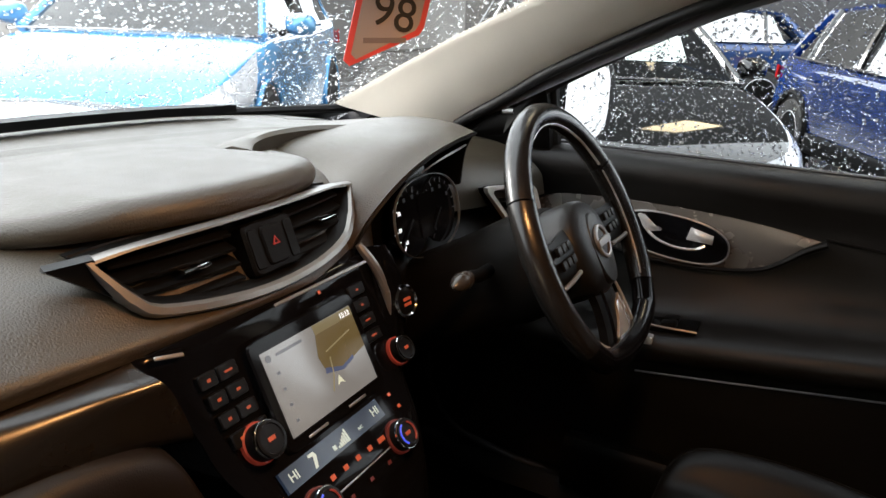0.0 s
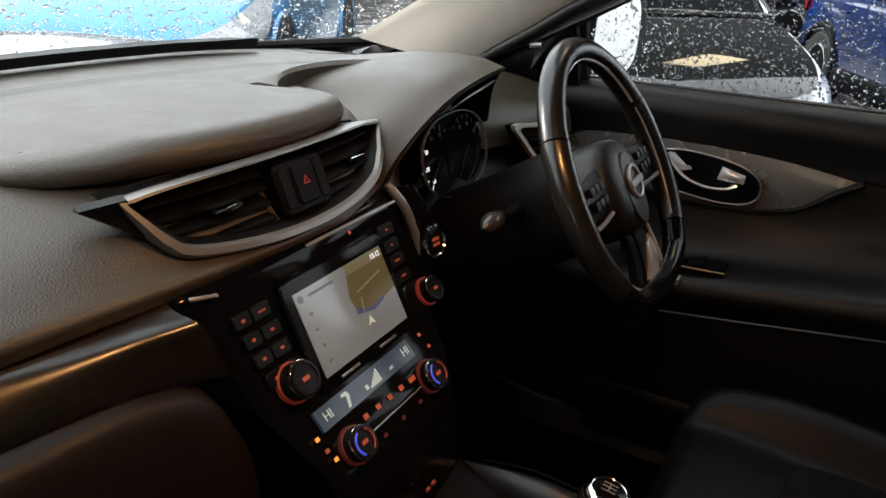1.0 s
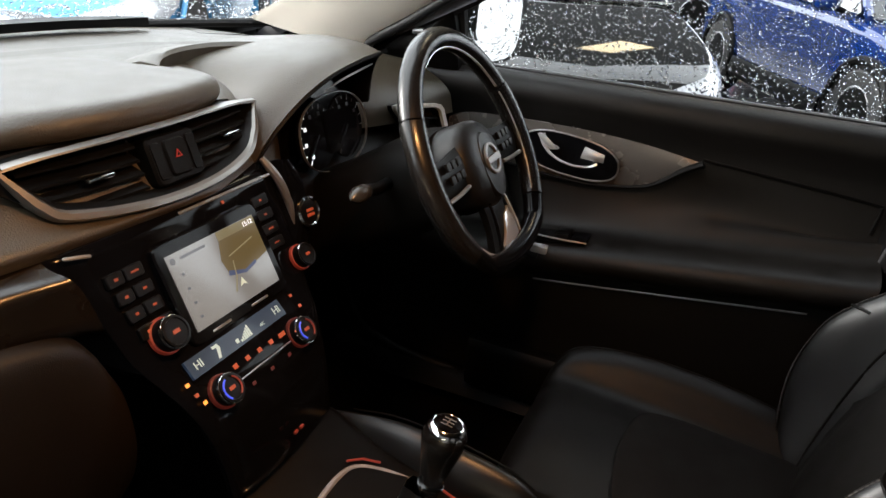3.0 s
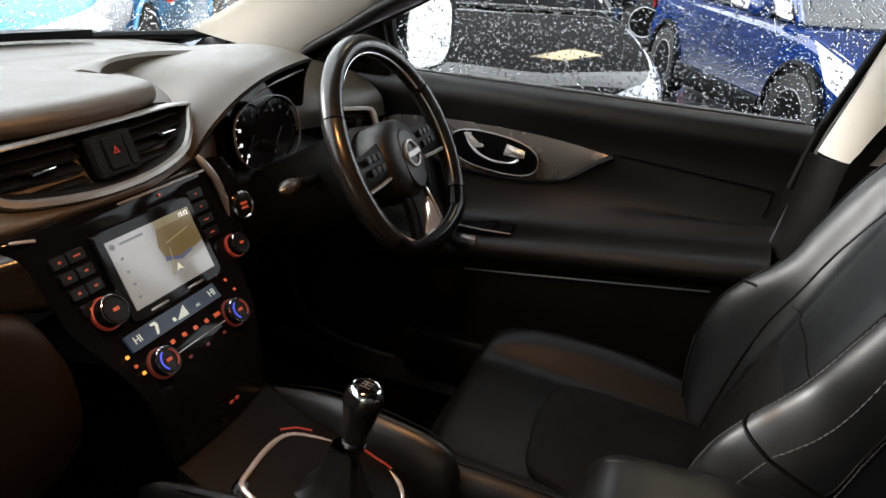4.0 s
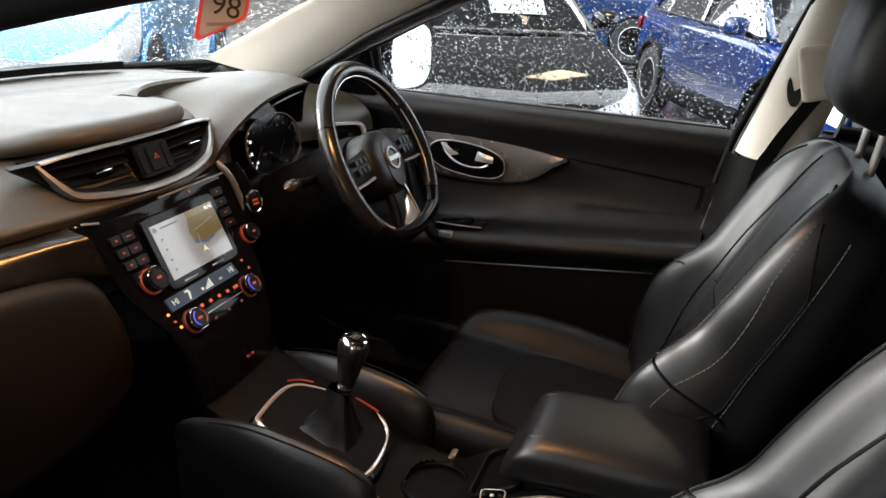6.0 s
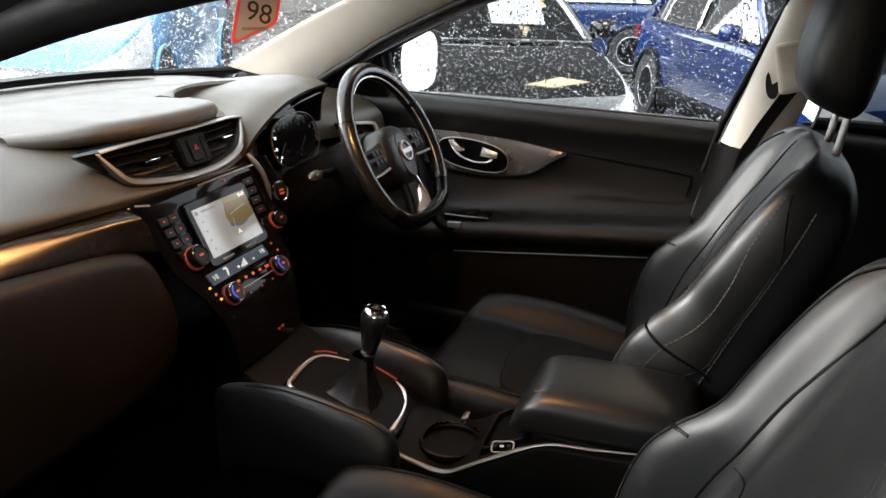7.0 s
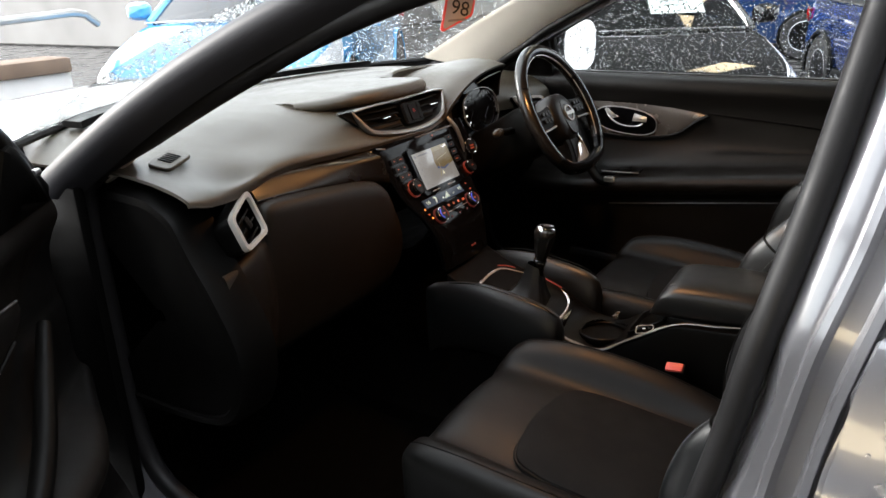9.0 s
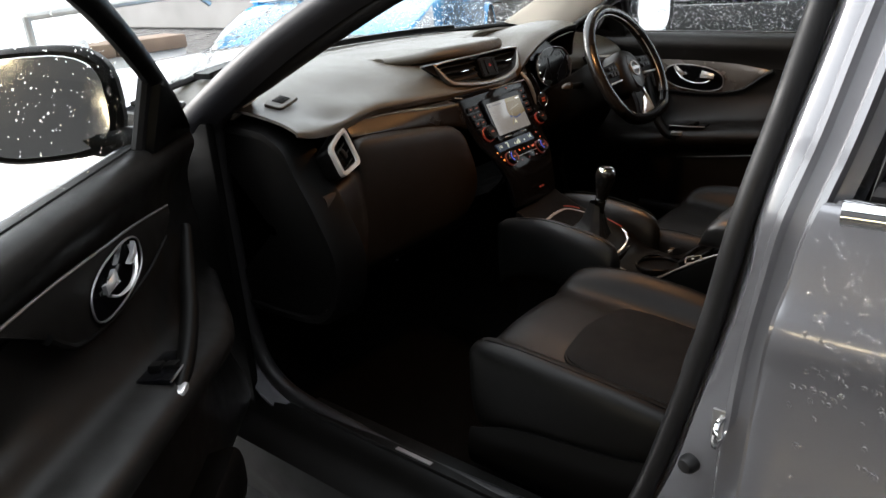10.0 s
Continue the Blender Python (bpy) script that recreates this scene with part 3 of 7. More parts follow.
    part("door_handle", bm, M_BRIGHT, bowl, "chrome inner door handle")
    for nm, quad, lab in (("lever_plate", [(0.207, 0.986), (0.193, 0.990), (0.160, 0.964), (0.186, 0.957)], "chrome lever plate"), ("lock_tab", [(0.115, 0.955), (0.109, 0.979), (0.069, 0.969), (0.070, 0.953)], "chrome lock tab")):
        a, b, c, e = [np.array(p) for p in quad]
        bm = B()
        fill_grid(bm, [[(s * (0.7475 - 0.005 * math.sin(math.pi * u) * math.sin(math.pi * v) + (0.006 * (1 - u) if nm == "lever_plate" else 0)), *((a * (1 - u) + b * u) * (1 - v) + (e * (1 - u) + c * u) * v)) for v in np.linspace(0, 1, 7)] for u in np.linspace(0, 1, 7)])
        shell(bm, 0.008)
        part(nm, bm, M_BRIGHT, bowl, lab)
    # armrest: top pad, switch plate, pull handle, lower silver line
    za = lambda y: 0.812 - 0.12 * y
    bm = B()
    ysw = 0.125
    rbox(bm, (0.055, 0.12, 0.010), (0, 0, 0), 0.004, 2, Matrix.Translation((s * 0.712, ysw, za(ysw) + 0.004)) @ Matrix.Rotation(-0.12, 4, "X"))
    plate = part("switch_plate", bm, M_PIANO, d, "gloss black window switch plate")
    for k in range(2):
        bm = B()
        rbox(bm, (0.020, 0.028, 0.012), (0, 0, 0), 0.004, 2, Matrix.Translation((s * (0.70 + 0.024 * k), ysw - 0.01, za(ysw) + 0.012)) @ Matrix.Rotation(-0.2, 4, "X"))
        part("window_switch", bm, M_BLACK, plate)
    bm = B()
    tube(bm, spline([(s * 0.688, ysw + 0.06, za(ysw) + 0.008), (s * 0.684, ysw, za(ysw) + 0.010), (s * 0.686, ysw - 0.06, za(ysw) + 0.012)], 10), 0.0018, 6)
    part("plate_rim", bm, M_SATIN, plate)
    bm = B()
    grip = [(0.752, 0.295, 0.945), (0.735, 0.272, 0.90), (0.70, 0.235, 0.83), (0.674, 0.190, 0.782), (0.668, 0.150, 0.770)] if s > 0 else [(0.755, 0.44, 0.925), (0.735, 0.35, 0.868), (0.710, 0.25, 0.827), (0.690, 0.15, 0.802), (0.680, 0.075, 0.788)]
    tube(bm, spline([(s * x, y, z) for x, y, z in grip], 20), [0.011 + 0.005 * math.sin(math.pi * k / 19) for k in range(20)], 12)
    pull = part("pull_handle", bm, M_BLACK, d, "dark slanting door pull")
    bm = B()
    rbox(bm, (0.022, 0.034, 0.016), (s * 0.668, 0.150, 0.786) if s > 0 else (s * 0.678, 0.068, 0.790), 0.005)
    part("pull_cap", bm, M_BRIGHT, pull, "small chrome end cap")
    bm = B()
    tube(bm, [(s * (0.727 + 0.02 * max(0, y - 0.05)), y, 0.711 - 0.13 * y) for y in np.linspace(0.17, -0.34, 12)], 0.0019, 6)
    part("trim_line", bm, M_SATIN, d, "thin silver trim line")
    bm = B()
    tube(bm, spline([(s * 0.786, -0.105, 0.984), (s * 0.7865, -0.26, 0.972), (s * 0.788, -0.395, 0.960), (s * 0.789, -0.410, 0.950), (s * 0.789, -0.405, 0.905)], 30), 0.0028, 6)
    part("panel_seam", bm, M_BLACK, d)
    # door pocket lip
    bm = B()
    loft(bm, [[(s * 0.742, y, 0.52), (s * 0.69, y, 0.535), (s * 0.675, y, 0.50), (s * 0.685, y, 0.42), (s * 0.742, y, 0.41)] for y in (0.28, 0.1, -0.15, -0.32)], 14, 12, thick=0.004)
    part("door_pocket", bm, M_BLACK, d)
    # sail panel with the small speaker grille, window frame
    bm = B()
    G = []
    tri = [(0.60, 1.075), (0.585, 1.088), (0.46, 1.175), (0.405, 1.205), (0.392, 1.20), (0.388, 1.15), (0.388, 1.08)]
    c = (0.47, 1.105)
    for k, dx in ((1.0, 0.02), (0.98, 0.0), (0.9, -0.006), (0.5, -0.010), (0.02, -0.010)):
        G.append([(s * (tumble(z) - 0.008 + dx), c[0] + (y - c[0]) * k, c[1] + (z - c[1]) * k) for y, z in tri])
    fill_grid(bm, G, False, True, caps=True)
    part("sail_panel", bm, M_BLACK, d, "black mirror sail panel")
    bm = B()
    tube(bm, [(s * (tumble(z) - 0.026), y, z) for y, z in ((0.475, 1.150), (0.452, 1.152))], 0.006, 8)
    part("speaker_badge", bm, M_SATIN, d)
    bm = B()
    fr = [(0.60, 1.085), (0.44, 1.185), (0.25, 1.285), (0.07, 1.363), (-0.10, 1.402), (-0.30, 1.422), (-0.47, 1.415), (-0.55, 1.37), (-0.545, 1.25), (-0.50, 1.13), (-0.472, 1.07)]
    tube(bm, [(s * (tumble(z) + 0.012), y, z + 0.008) for y, z in spline(fr, 60)], 0.021 if s < 0 else 0.011, 10, False, 0.9, (1, 0, 0))
    part("window_frame", bm, M_BLACK, d, "black window frame")
    bm = B()
    tube(bm, [(s * (tumble(z) + 0.02), y, z) for y, z in ((0.388, 1.08), (0.39, 1.21))], 0.012, 8)
    part("window_bar", bm, M_RUBBER, d)
    bm = B()
    gl = spline([(0.385, 1.07), (0.385, 1.215), (0.25, 1.292), (0.07, 1.370), (-0.10, 1.410), (-0.30, 1.43), (-0.47, 1.42), (-0.545, 1.36), (-0.54, 1.25), (-0.49, 1.12), (-0.47, 1.06)], 48)
    vs = [bm.verts.new((s * (tumble(z) + 0.035), y, z)) for y, z in gl]
    bm.faces.new(vs)
    pane = part("window_pane", bm, M_PANE, d, "rain-spotted side window")
    pane.visible_shadow = False
    # mirror
    mx, mz = (1.015, 1.150) if s > 0 else (0.955, 1.172)
    bm = B()
    sh = superellipse(0.132, 0.100, 32, 3.2)
    rows = []
    for k, dy in ((0.93, 0.0), (1.0, 0.012), (1.0, 0.035), (0.9, 0.075), (0.6, 0.105), (0.1, 0.115)):
        rows.append([(s * (mx + x * k), 0.40 + dy - 0.22 * x * k * (1 - dy / 0.115), mz + z * k) for x, z in sh])
    fill_grid(bm, rows, False, True, caps=True)
    housing = part("mirror_housing", bm, handle_paint, d, "door mirror housing")
    bm = B()
    slab(bm, [(x * (0.72 if s > 0 else 0.88), z * 0.86) for x, z in sh], 0.004, plane_pose((s * mx, 0.397, mz), (-s * 0.22, -1, 0.0)), 0.001)
    part("mirror_glass", bm, M_CHROME, housing, "bright mirror glass")
    bm = B()
    tube(bm, [(s * 0.80, 0.44, 1.09), (s * 0.88, 0.44, 1.10), (s * 0.92, 0.44, 1.12)], 0.03, 10)
    part("mirror_arm", bm, M_BLACK, housing)
    return d


door_r = front_door(1, "closed driver's door with dark trim and chrome handle", M_BLACK)
door_l = front_door(-1, "wide-open passenger door with dark trim and chrome handle", M_BLACK)
DOOR_OPEN = 50.0
door_l.matrix_basis = Matrix.Translation(door_l.location) @ Matrix.Rotation(radians(-DOOR_OPEN), 4, "Z")


# rear doors
def rear_door(s):
    d = thing("rear_door", "closed grey rear door beaded with rain" if s < 0 else "closed rear door with dark trim", "car door", "rear doors of the car", at=(s * 0.84, -0.6, 0.4))
    bm = B()
    f = lambda z: float(np.interp(z, [0.36, 0.73, 0.868, 0.96, 1.045, 1.092, 1.40], [-0.577, -0.580, -0.586, -0.597, -0.609, -0.626, -0.69]))
    prof = [(0.822, 1.095), (0.835, 1.085), (0.862, 1.00), (0.878, 0.955), (0.868, 0.90), (0.866, 0.8), (0.876, 0.65), (0.868, 0.48), (0.84, 0.36)]
    loft(bm, [[(s * 0.80, f(z), z) for x, z in prof], [(s * (x - 0.006), f(z) - 0.001, z) for x, z in prof], [(s * x, f(z) - 0.008, z) for x, z in prof],
              [(s * x, -0.9, z) for x, z in prof], [(s * (x - 0.01), -1.3, z) for x, z in prof], [(s * (x - 0.05), -1.7, z) for x, z in prof]], 24, 40, thick=0.006)
    part("outer_skin", bm, M_PAINT, d, "rain-beaded grey door skin")
    bm = B()
    loft(bm, [[(s * 0.80, y, 1.10), (s * 0.74, y, 1.085), (s * 0.73, y, 1.0), (s * 0.74, y, 0.8), (s * 0.74, y, 0.4)] for y in (-0.66, -1.0, -1.5)], 8, 14, thick=0.01)
    part("inner_panel", bm, M_DOORTRIM, d)
    bm = B()
    loft(bm, [[(s * 0.838, y, 1.085), (s * 0.842, y, 1.093), (s * 0.834, y, 1.104), (s * 0.824, y, 1.104)] for y in (-0.632, -0.9, -1.4, -1.7)], 8, 6, thick=0.004)
    part("belt_strip", bm, M_CHROME, d, "wet chrome belt strip")
    bm = B()
    pts = [(-0.655, 1.112), (-0.70, 1.40), (-1.0, 1.42), (-1.4, 1.39), (-1.62, 1.115)]
    vs = [bm.verts.new((s * (tumble(z) + 0.045), y, z)) for y, z in pts]
    bm.faces.new(vs)
    pane = part("window_pane", bm, M_PRIVACY, d, "dark privacy window")
    pane.visible_shadow = False
    bm = B()
    tube(bm, [(s * (tumble(z) + 0.04), y, z) for y, z in pts], 0.014, 8, True, 1.0, (1, 0, 0))
    part("window_frame", bm, M_RUBBER, d)
    return d


rear_door(-1)
rear_door(1)


# ---- dashboard ----
dash = thing("dashboard", "dark grey grained dashboard with a wide raised top pad", "dashboard", kind="structure", at=(0, 0.6, 0.8))
DASH_KEYS = [
    (-0.735, [(0.800, 1.090), (0.680, 1.092), (0.550, 1.098), (0.460, 1.092), (0.400, 1.082), (0.362, 1.070), (0.355, 1.060)]),
    (-0.68, [(0.905, 1.107), (0.740, 1.106), (0.580, 1.110), (0.470, 1.092), (0.400, 1.076), (0.366, 1.060), (0.360, 1.046)]),
    (-0.58, [(0.975, 1.116), (0.780, 1.122), (0.600, 1.120), (0.480, 1.090), (0.420, 1.060), (0.399, 1.052), (0.397, 1.034)]),
    (-0.45, [(1.015, 1.120), (0.820, 1.130), (0.630, 1.128), (0.500, 1.088), (0.437, 1.068), (0.423, 1.055), (0.427, 1.042)]),
    (-0.30, [(1.045, 1.121), (0.840, 1.134), (0.630, 1.130), (0.490, 1.094), (0.430, 1.064), (0.416, 1.051), (0.420, 1.038)]),
    (-0.15, [(1.060, 1.121), (0.840, 1.136), (0.610, 1.130), (0.475, 1.104), (0.420, 1.058), (0.406, 1.045), (0.410, 1.032)]),
    (0.0, [(1.065, 1.121), (0.840, 1.137), (0.600, 1.130), (0.470, 1.108), (0.415, 1.054), (0.401, 1.041), (0.405, 1.028)]),
    (0.15, [(1.060, 1.121), (0.84, 1.135), (0.60, 1.128), (0.475, 1.104), (0.43, 1.046), (0.405, 1.008)]),
    (0.30, [(1.045, 1.120), (0.84, 1.132), (0.62, 1.126), (0.52, 1.10), (0.49, 1.05), (0.48, 1.0)]),
    (0.45, [(1.015, 1.118), (0.82, 1.126), (0.62, 1.122), (0.53, 1.09), (0.50, 1.05), (0.49, 1.0)]),
    (0.58, [(0.975, 1.112), (0.78, 1.118), (0.60, 1.114), (0.50, 1.085), (0.45, 1.04), (0.44, 1.0)]),
    (0.68, [(0.905, 1.100), (0.74, 1.102), (0.58, 1.104), (0.48, 1.08), (0.42, 1.045), (0.40, 1.0)]),
    (0.745, [(0.80, 1.085), (0.68, 1.088), (0.55, 1.094), (0.46, 1.08), (0.40, 1.045), (0.385, 1.0)]),
]
bm = B()
loft(bm, [[(x, y, z) for y, z in k] for x, k in DASH_KEYS], 90, 40, thick=0.006)
part("top_panel", bm, M_DASH, dash, "grained soft dashboard top")

# raised pad over the middle vents
bm = B()
G = []
for i in range(37):
    u = -1 + 2 * i / 36
    x = -0.02 + 0.205 * u
    yf = 0.446 + 1.5 * (x - 0.01) ** 2 + 0.05 * abs(u) ** 8
    row = []
    for y, dz in ((yf + 0.004, 0.004), (yf, 0.010), (yf + 0.002, 0.017), (yf + 0.012, 0.022), (yf + 0.04, 0.022), (0.58, 0.019), (0.68, 0.012), (0.80, 0.004), (0.92, -0.012)):
        fade = 1 - max(0, -u - 0.55) / 0.45 if u < 0 else 1 - max(0, u - 0.75) / 0.25 * 0.55
        row.append((x - 0.10 * max(0, y - 0.5) * (u < 0) * abs(u), y, 1.119 + (dz - 0.002) * (0.35 + 0.65 * fade) + 0.006 * (1 - u * u)))
    G.append(row)
G = [spline(r, 30) for r in G]
fill_grid(bm, G)
bmesh.ops.recalc_face_normals(bm, faces=bm.faces[:])
shell(bm, 0.008)
part("top_pad", bm, M_DASH, dash, "raised grained pad")

# demister slot along the windscreen
DXS = [k[0] for k in DASH_KEYS]


def dash_z(x, y):
    """The height of the dash top."""
    zs = [np.interp(y, [p[0] for p in k[1]][::-1], [p[1] for p in k[1]][::-1]) for k in DASH_KEYS]
    return float(np.interp(x, DXS, zs))


bm = B()
fill_grid(bm, [[(x, 0.975 - 0.33 * x * x + dy, dash_z(x, 0.975 - 0.33 * x * x + dy) + 0.010) for dy in (0.034 * k_, 0.0, -0.034 * k_)] for x in np.linspace(-0.60, 0.47, 90) for k_ in (max(0.04, min(1.0, (0.472 - x) / 0.10)) ** 0.6,)])
shell(bm, 0.014)
part("demister_slot", bm, M_BLACK, dash, "black demister slot")
# crease across the dash top and the seam of the speaker cover
bm = B()
C = spline([(-0.34, 0.835), (-0.20, 0.835), (-0.046, 0.822), (0.10, 0.806), (0.20, 0.790), (0.30, 0.772), (0.376, 0.748), (0.46, 0.705), (0.515, 0.640), (0.53, 0.58)], 60)
fill_grid(bm, [[(x, y + 0.012, dash_z(x, y) - 0.003), (x, y + 0.002, dash_z(x, y) + 0.0045), (x, y - 0.004, dash_z(x, y) + 0.0048), (x, y - 0.045, dash_z(x, y - 0.045) - 0.002)] for x, y in C])
shell(bm, 0.002)
part("top_crease", bm, M_DASH, dash, "moulded crease across the dash top")
bm = B()
Q = [(0.585, 0.940), (0.515, 0.815), (0.630, 0.735), (0.715, 0.860)]
tube(bm, [(x, y, dash_z(x, y) + 0.0005) for i in range(4) for x, y in [tuple(np.array(Q[i]) + (np.array(Q[(i + 1) % 4]) - np.array(Q[i])) * u) for u in np.linspace(0, 0.9, 8)]], 0.0016, 6, True)
part("speaker_seam", bm, M_BLACK, dash, "seam of the corner speaker cover")

# passenger side: bronze strip, glovebox, knee panel
bm = B()
loft(bm, [[(x - 1.8 * q, y0 + 0.016, zt + 0.006), (x - 1.8 * q, y0 + 0.004, zt + 0.001), (x - 1.4 * q, y0 - 0.005 - q, zt - 0.010 + 0.4 * q), (x - 0.5 * q, y0 - 0.015 - 0.4 * q, zt - 0.025), (x + 0.9 * q, y0 - 0.020, zb), (x + 1.1 * q, y0 - 0.010, zb - 0.012)]
          for x, y0, zt, zb, q in ((-0.552, 0.417, 1.046, 1.014, 0.0), (-0.45, 0.421, 1.040, 1.004, 0.0), (-0.35, 0.417, 1.035, 0.993, 0.001), (-0.25, 0.410, 1.030, 0.980, 0.006), (-0.20, 0.403, 1.028, 0.968, 0.010), (-0.172, 0.397, 1.027, 0.958, 0.011))], 40, 20, thick=0.006)
part("trim_strip", bm, M_STRIP, dash, "satin bronze trim strip")
bm = B()
loft(bm, [[(x, 0.43, zt), (x, yf + 0.01, zt - 0.004), (x, yf - 0.012, zt - 0.03), (x, yf - 0.02, (zt + zb) / 2), (x, yf, zb + 0.03), (x, 0.42, zb)]
          for x, yf, zt, zb in ((-0.70, 0.345, 0.935, 0.70), (-0.65, 0.355, 0.942, 0.69), (-0.60, 0.368, 0.950, 0.69), (-0.565, 0.385, 0.955, 0.69), (-0.545, 0.388, 1.010, 0.69), (-0.45, 0.388, 1.006, 0.69), (-0.35, 0.387, 0.996, 0.69), (-0.25, 0.384, 0.984, 0.69), (-0.19, 0.378, 0.960, 0.70), (-0.155, 0.378, 0.90, 0.72))], 44, 30, thick=0.006)
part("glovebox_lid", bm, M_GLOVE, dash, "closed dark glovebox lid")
bm = B()
loft(bm, [[(x, 0.50, 0.72), (x, 0.43, 0.69), (x, 0.55, 0.62), (x, 0.80, 0.60)] for x in (-0.72, -0.4, -0.12)], 8, 10, thick=0.008)
part("knee_panel", bm, M_BLACK, dash)
# driver side lower panel and column shroud
bm = B()
loft(bm, [[(x, y + 0.05, 1.0), (x, y, 0.97), (x, y - 0.02, 0.90), (x, y + 0.03, 0.78), (x, y + 0.15, 0.66), (x, 0.85, 0.62)] for x, y in ((0.12, 0.40), (0.22, 0.43), (0.37, 0.45), (0.55, 0.44), (0.73, 0.42))], 20, 18, thick=0.008)
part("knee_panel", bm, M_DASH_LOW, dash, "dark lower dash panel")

# left end cap of the dash, behind the open door
bm = B()
prof = [(0.72, 1.075), (0.50, 1.068), (0.45, 1.055), (0.41, 1.03), (0.375, 0.97), (0.330, 0.90), (0.285, 0.80), (0.30, 0.70), (0.36, 0.64), (0.50, 0.62), (0.72, 0.62)]
c = (0.48, 0.84)
G = [[(-0.706 + dx, c[0] + (y - c[0]) * k, c[1] + (z - c[1]) * k) for y, z in spline(prof, 40)] for k, dx in ((1.0, 0.05), (1.0, -0.018), (0.96, -0.030), (0.90, -0.032), (0.885, -0.026), (0.5, -0.030), (0.05, -0.030))]
fill_grid(bm, G, False, False)
part("end_cap", bm, M_BLACK, dash, "black dashboard end panel")

# tweeter grille
bm = B()
m = plane_pose((-0.652, 0.497, 1.1085), (-0.12, -0.25, 1), (0, 1, 0)) @ Matrix.Rotation(0.25, 4, "Z")
slab(bm, superellipse(0.036, 0.024, 28, 5), 0.006, m, 0.002)
grille = part("tweeter_surround", bm, M_DASH, dash)
for k in range(5):
    bm = B()
    rbox(bm, (0.0034, 0.028, 0.003), (0, 0, 0), 0.001, 1, m @ Matrix.Translation((-0.012 + 0.0066 * k, 0.001, 0.001)))
    part("grille_slot", bm, M_VENT, grille)


# side vents
def side_vent(s):
    Q = [Vector((-0.569, 0.405, 1.043)), Vector((-0.561, 0.369, 0.962)), Vector((-0.658, 0.323, 0.959)), Vector((-0.665, 0.351, 1.021))]
    if s > 0:
        Q = [Vector((0.562, 0.436, 1.041)), Vector((0.612, 0.398, 0.962)), Vector((0.690, 0.362, 0.962)), Vector((0.682, 0.384, 1.030))]
    T = []
    for i in range(4):
        p, q, r = Q[i - 1], Q[i], Q[(i + 1) % 4]
        T += [q + (p - q) * 0.14, q + (p - q) * 0.04 + (r - q) * 0.04, q + (r - q) * 0.14]
    cen = sum(T, Vector()) / 12
    n = (T[4] - T[1]).cross(T[10] - T[1]).normalized()
    if n.y > 0:
        n = -n
    R = [T[i // 3].lerp(T[(i // 3 + 1) % 12], i % 3 / 3) for i in range(36)]
    R = [cen + (p - cen) - n * ((p - cen).dot(n)) for p in R]

    def rg(k, d):
        return [cen + (p - cen) * k + n * d for p in R]
    bm = B()
    fill_grid(bm, [rg(0.98, -0.010), rg(1.0, 0.0), rg(0.97, 0.004), rg(0.80, 0.004), rg(0.76, -0.002)], False, True)
    v = part("side_vent", bm, M_VENTRING, dash, "satin silver vent surround")
    bm = B()
    fill_grid(bm, [rg(0.77, -0.001), rg(0.74, -0.03)], False, True)
    part("vent_duct", bm, M_VENT, v, "black vent duct")
    bm = B()
    fill_grid(bm, [rg(0.985, -0.004), rg(1.0, -0.008), rg(1.0, -0.022), rg(0.9, -0.04)], False, True)
    part("vent_housing", bm, M_BLACK, v, "black moulding round the vent")
    bm = B()
    fill_grid(bm, [rg(0.78, -0.024), rg(0.4, -0.03), rg(0.02, -0.03)], False, True, caps=True)
    part("vent_back", bm, M_VENT, v)
    ax = (T[10] - T[1])
    ax = (ax - n * ax.dot(n)).normalized()
    bx = n.cross(ax).normalized()
    for k in range(4):
        bm = B()
        o = cen + bx * (-0.027 + 0.018 * k) - n * 0.009
        mm = Matrix((ax, bx, n)).transposed().to_4x4()
        mm.translation = o
        rbox(bm, (0.080 - 0.016 * abs(k - 1.5), 0.003, 0.014), (0, 0, 0), 0.001, 1, mm @ Matrix.Rotation(0.5, 4, "X"))
        part("vent_slat", bm, M_VENT, v)
    bm = B()
    mm = Matrix((ax, bx, n)).transposed().to_4x4()
    mm.translation = cen - n * 0.001
    rbox(bm, (0.016, 0.022, 0.008), (0, 0, 0), 0.003, 2, mm)
    part("vent_tab", bm, M_VENT, v)


side_vent(-1)
side_vent(1)


# ---- middle vents ----
def vent_y(x):
    return 0.418 + 0.55 * (x + 0.01) ** 2


vents = thing("centre_vents", "twin centre air vents in a satin silver surround", "air vent", at=(0, 0.43, 1.05))
top = [(-0.198, 1.118), (-0.15, 1.122), (-0.05, 1.124), (0.05, 1.124), (0.13, 1.122), (0.178, 1.116)]
bot = [(-0.176, 1.082), (-0.150, 1.064), (-0.05, 1.051), (0.05, 1.051), (0.125, 1.062), (0.158, 1.082)]


def vent_ring(inset_t, inset_b, inset_s, off, n=22):
    U, D = spline(top, n), spline(bot, n)
    c = -0.01
    res = [(c + (x - c) * (1 - inset_s), z - inset_t) for x, z in U] + [(c + (x - c) * (1 - inset_s), z + inset_b) for x, z in D[::-1]]
    return [(x, vent_y(x) + (z - 1.09) * 0.42 + off, z) for x, z in res]


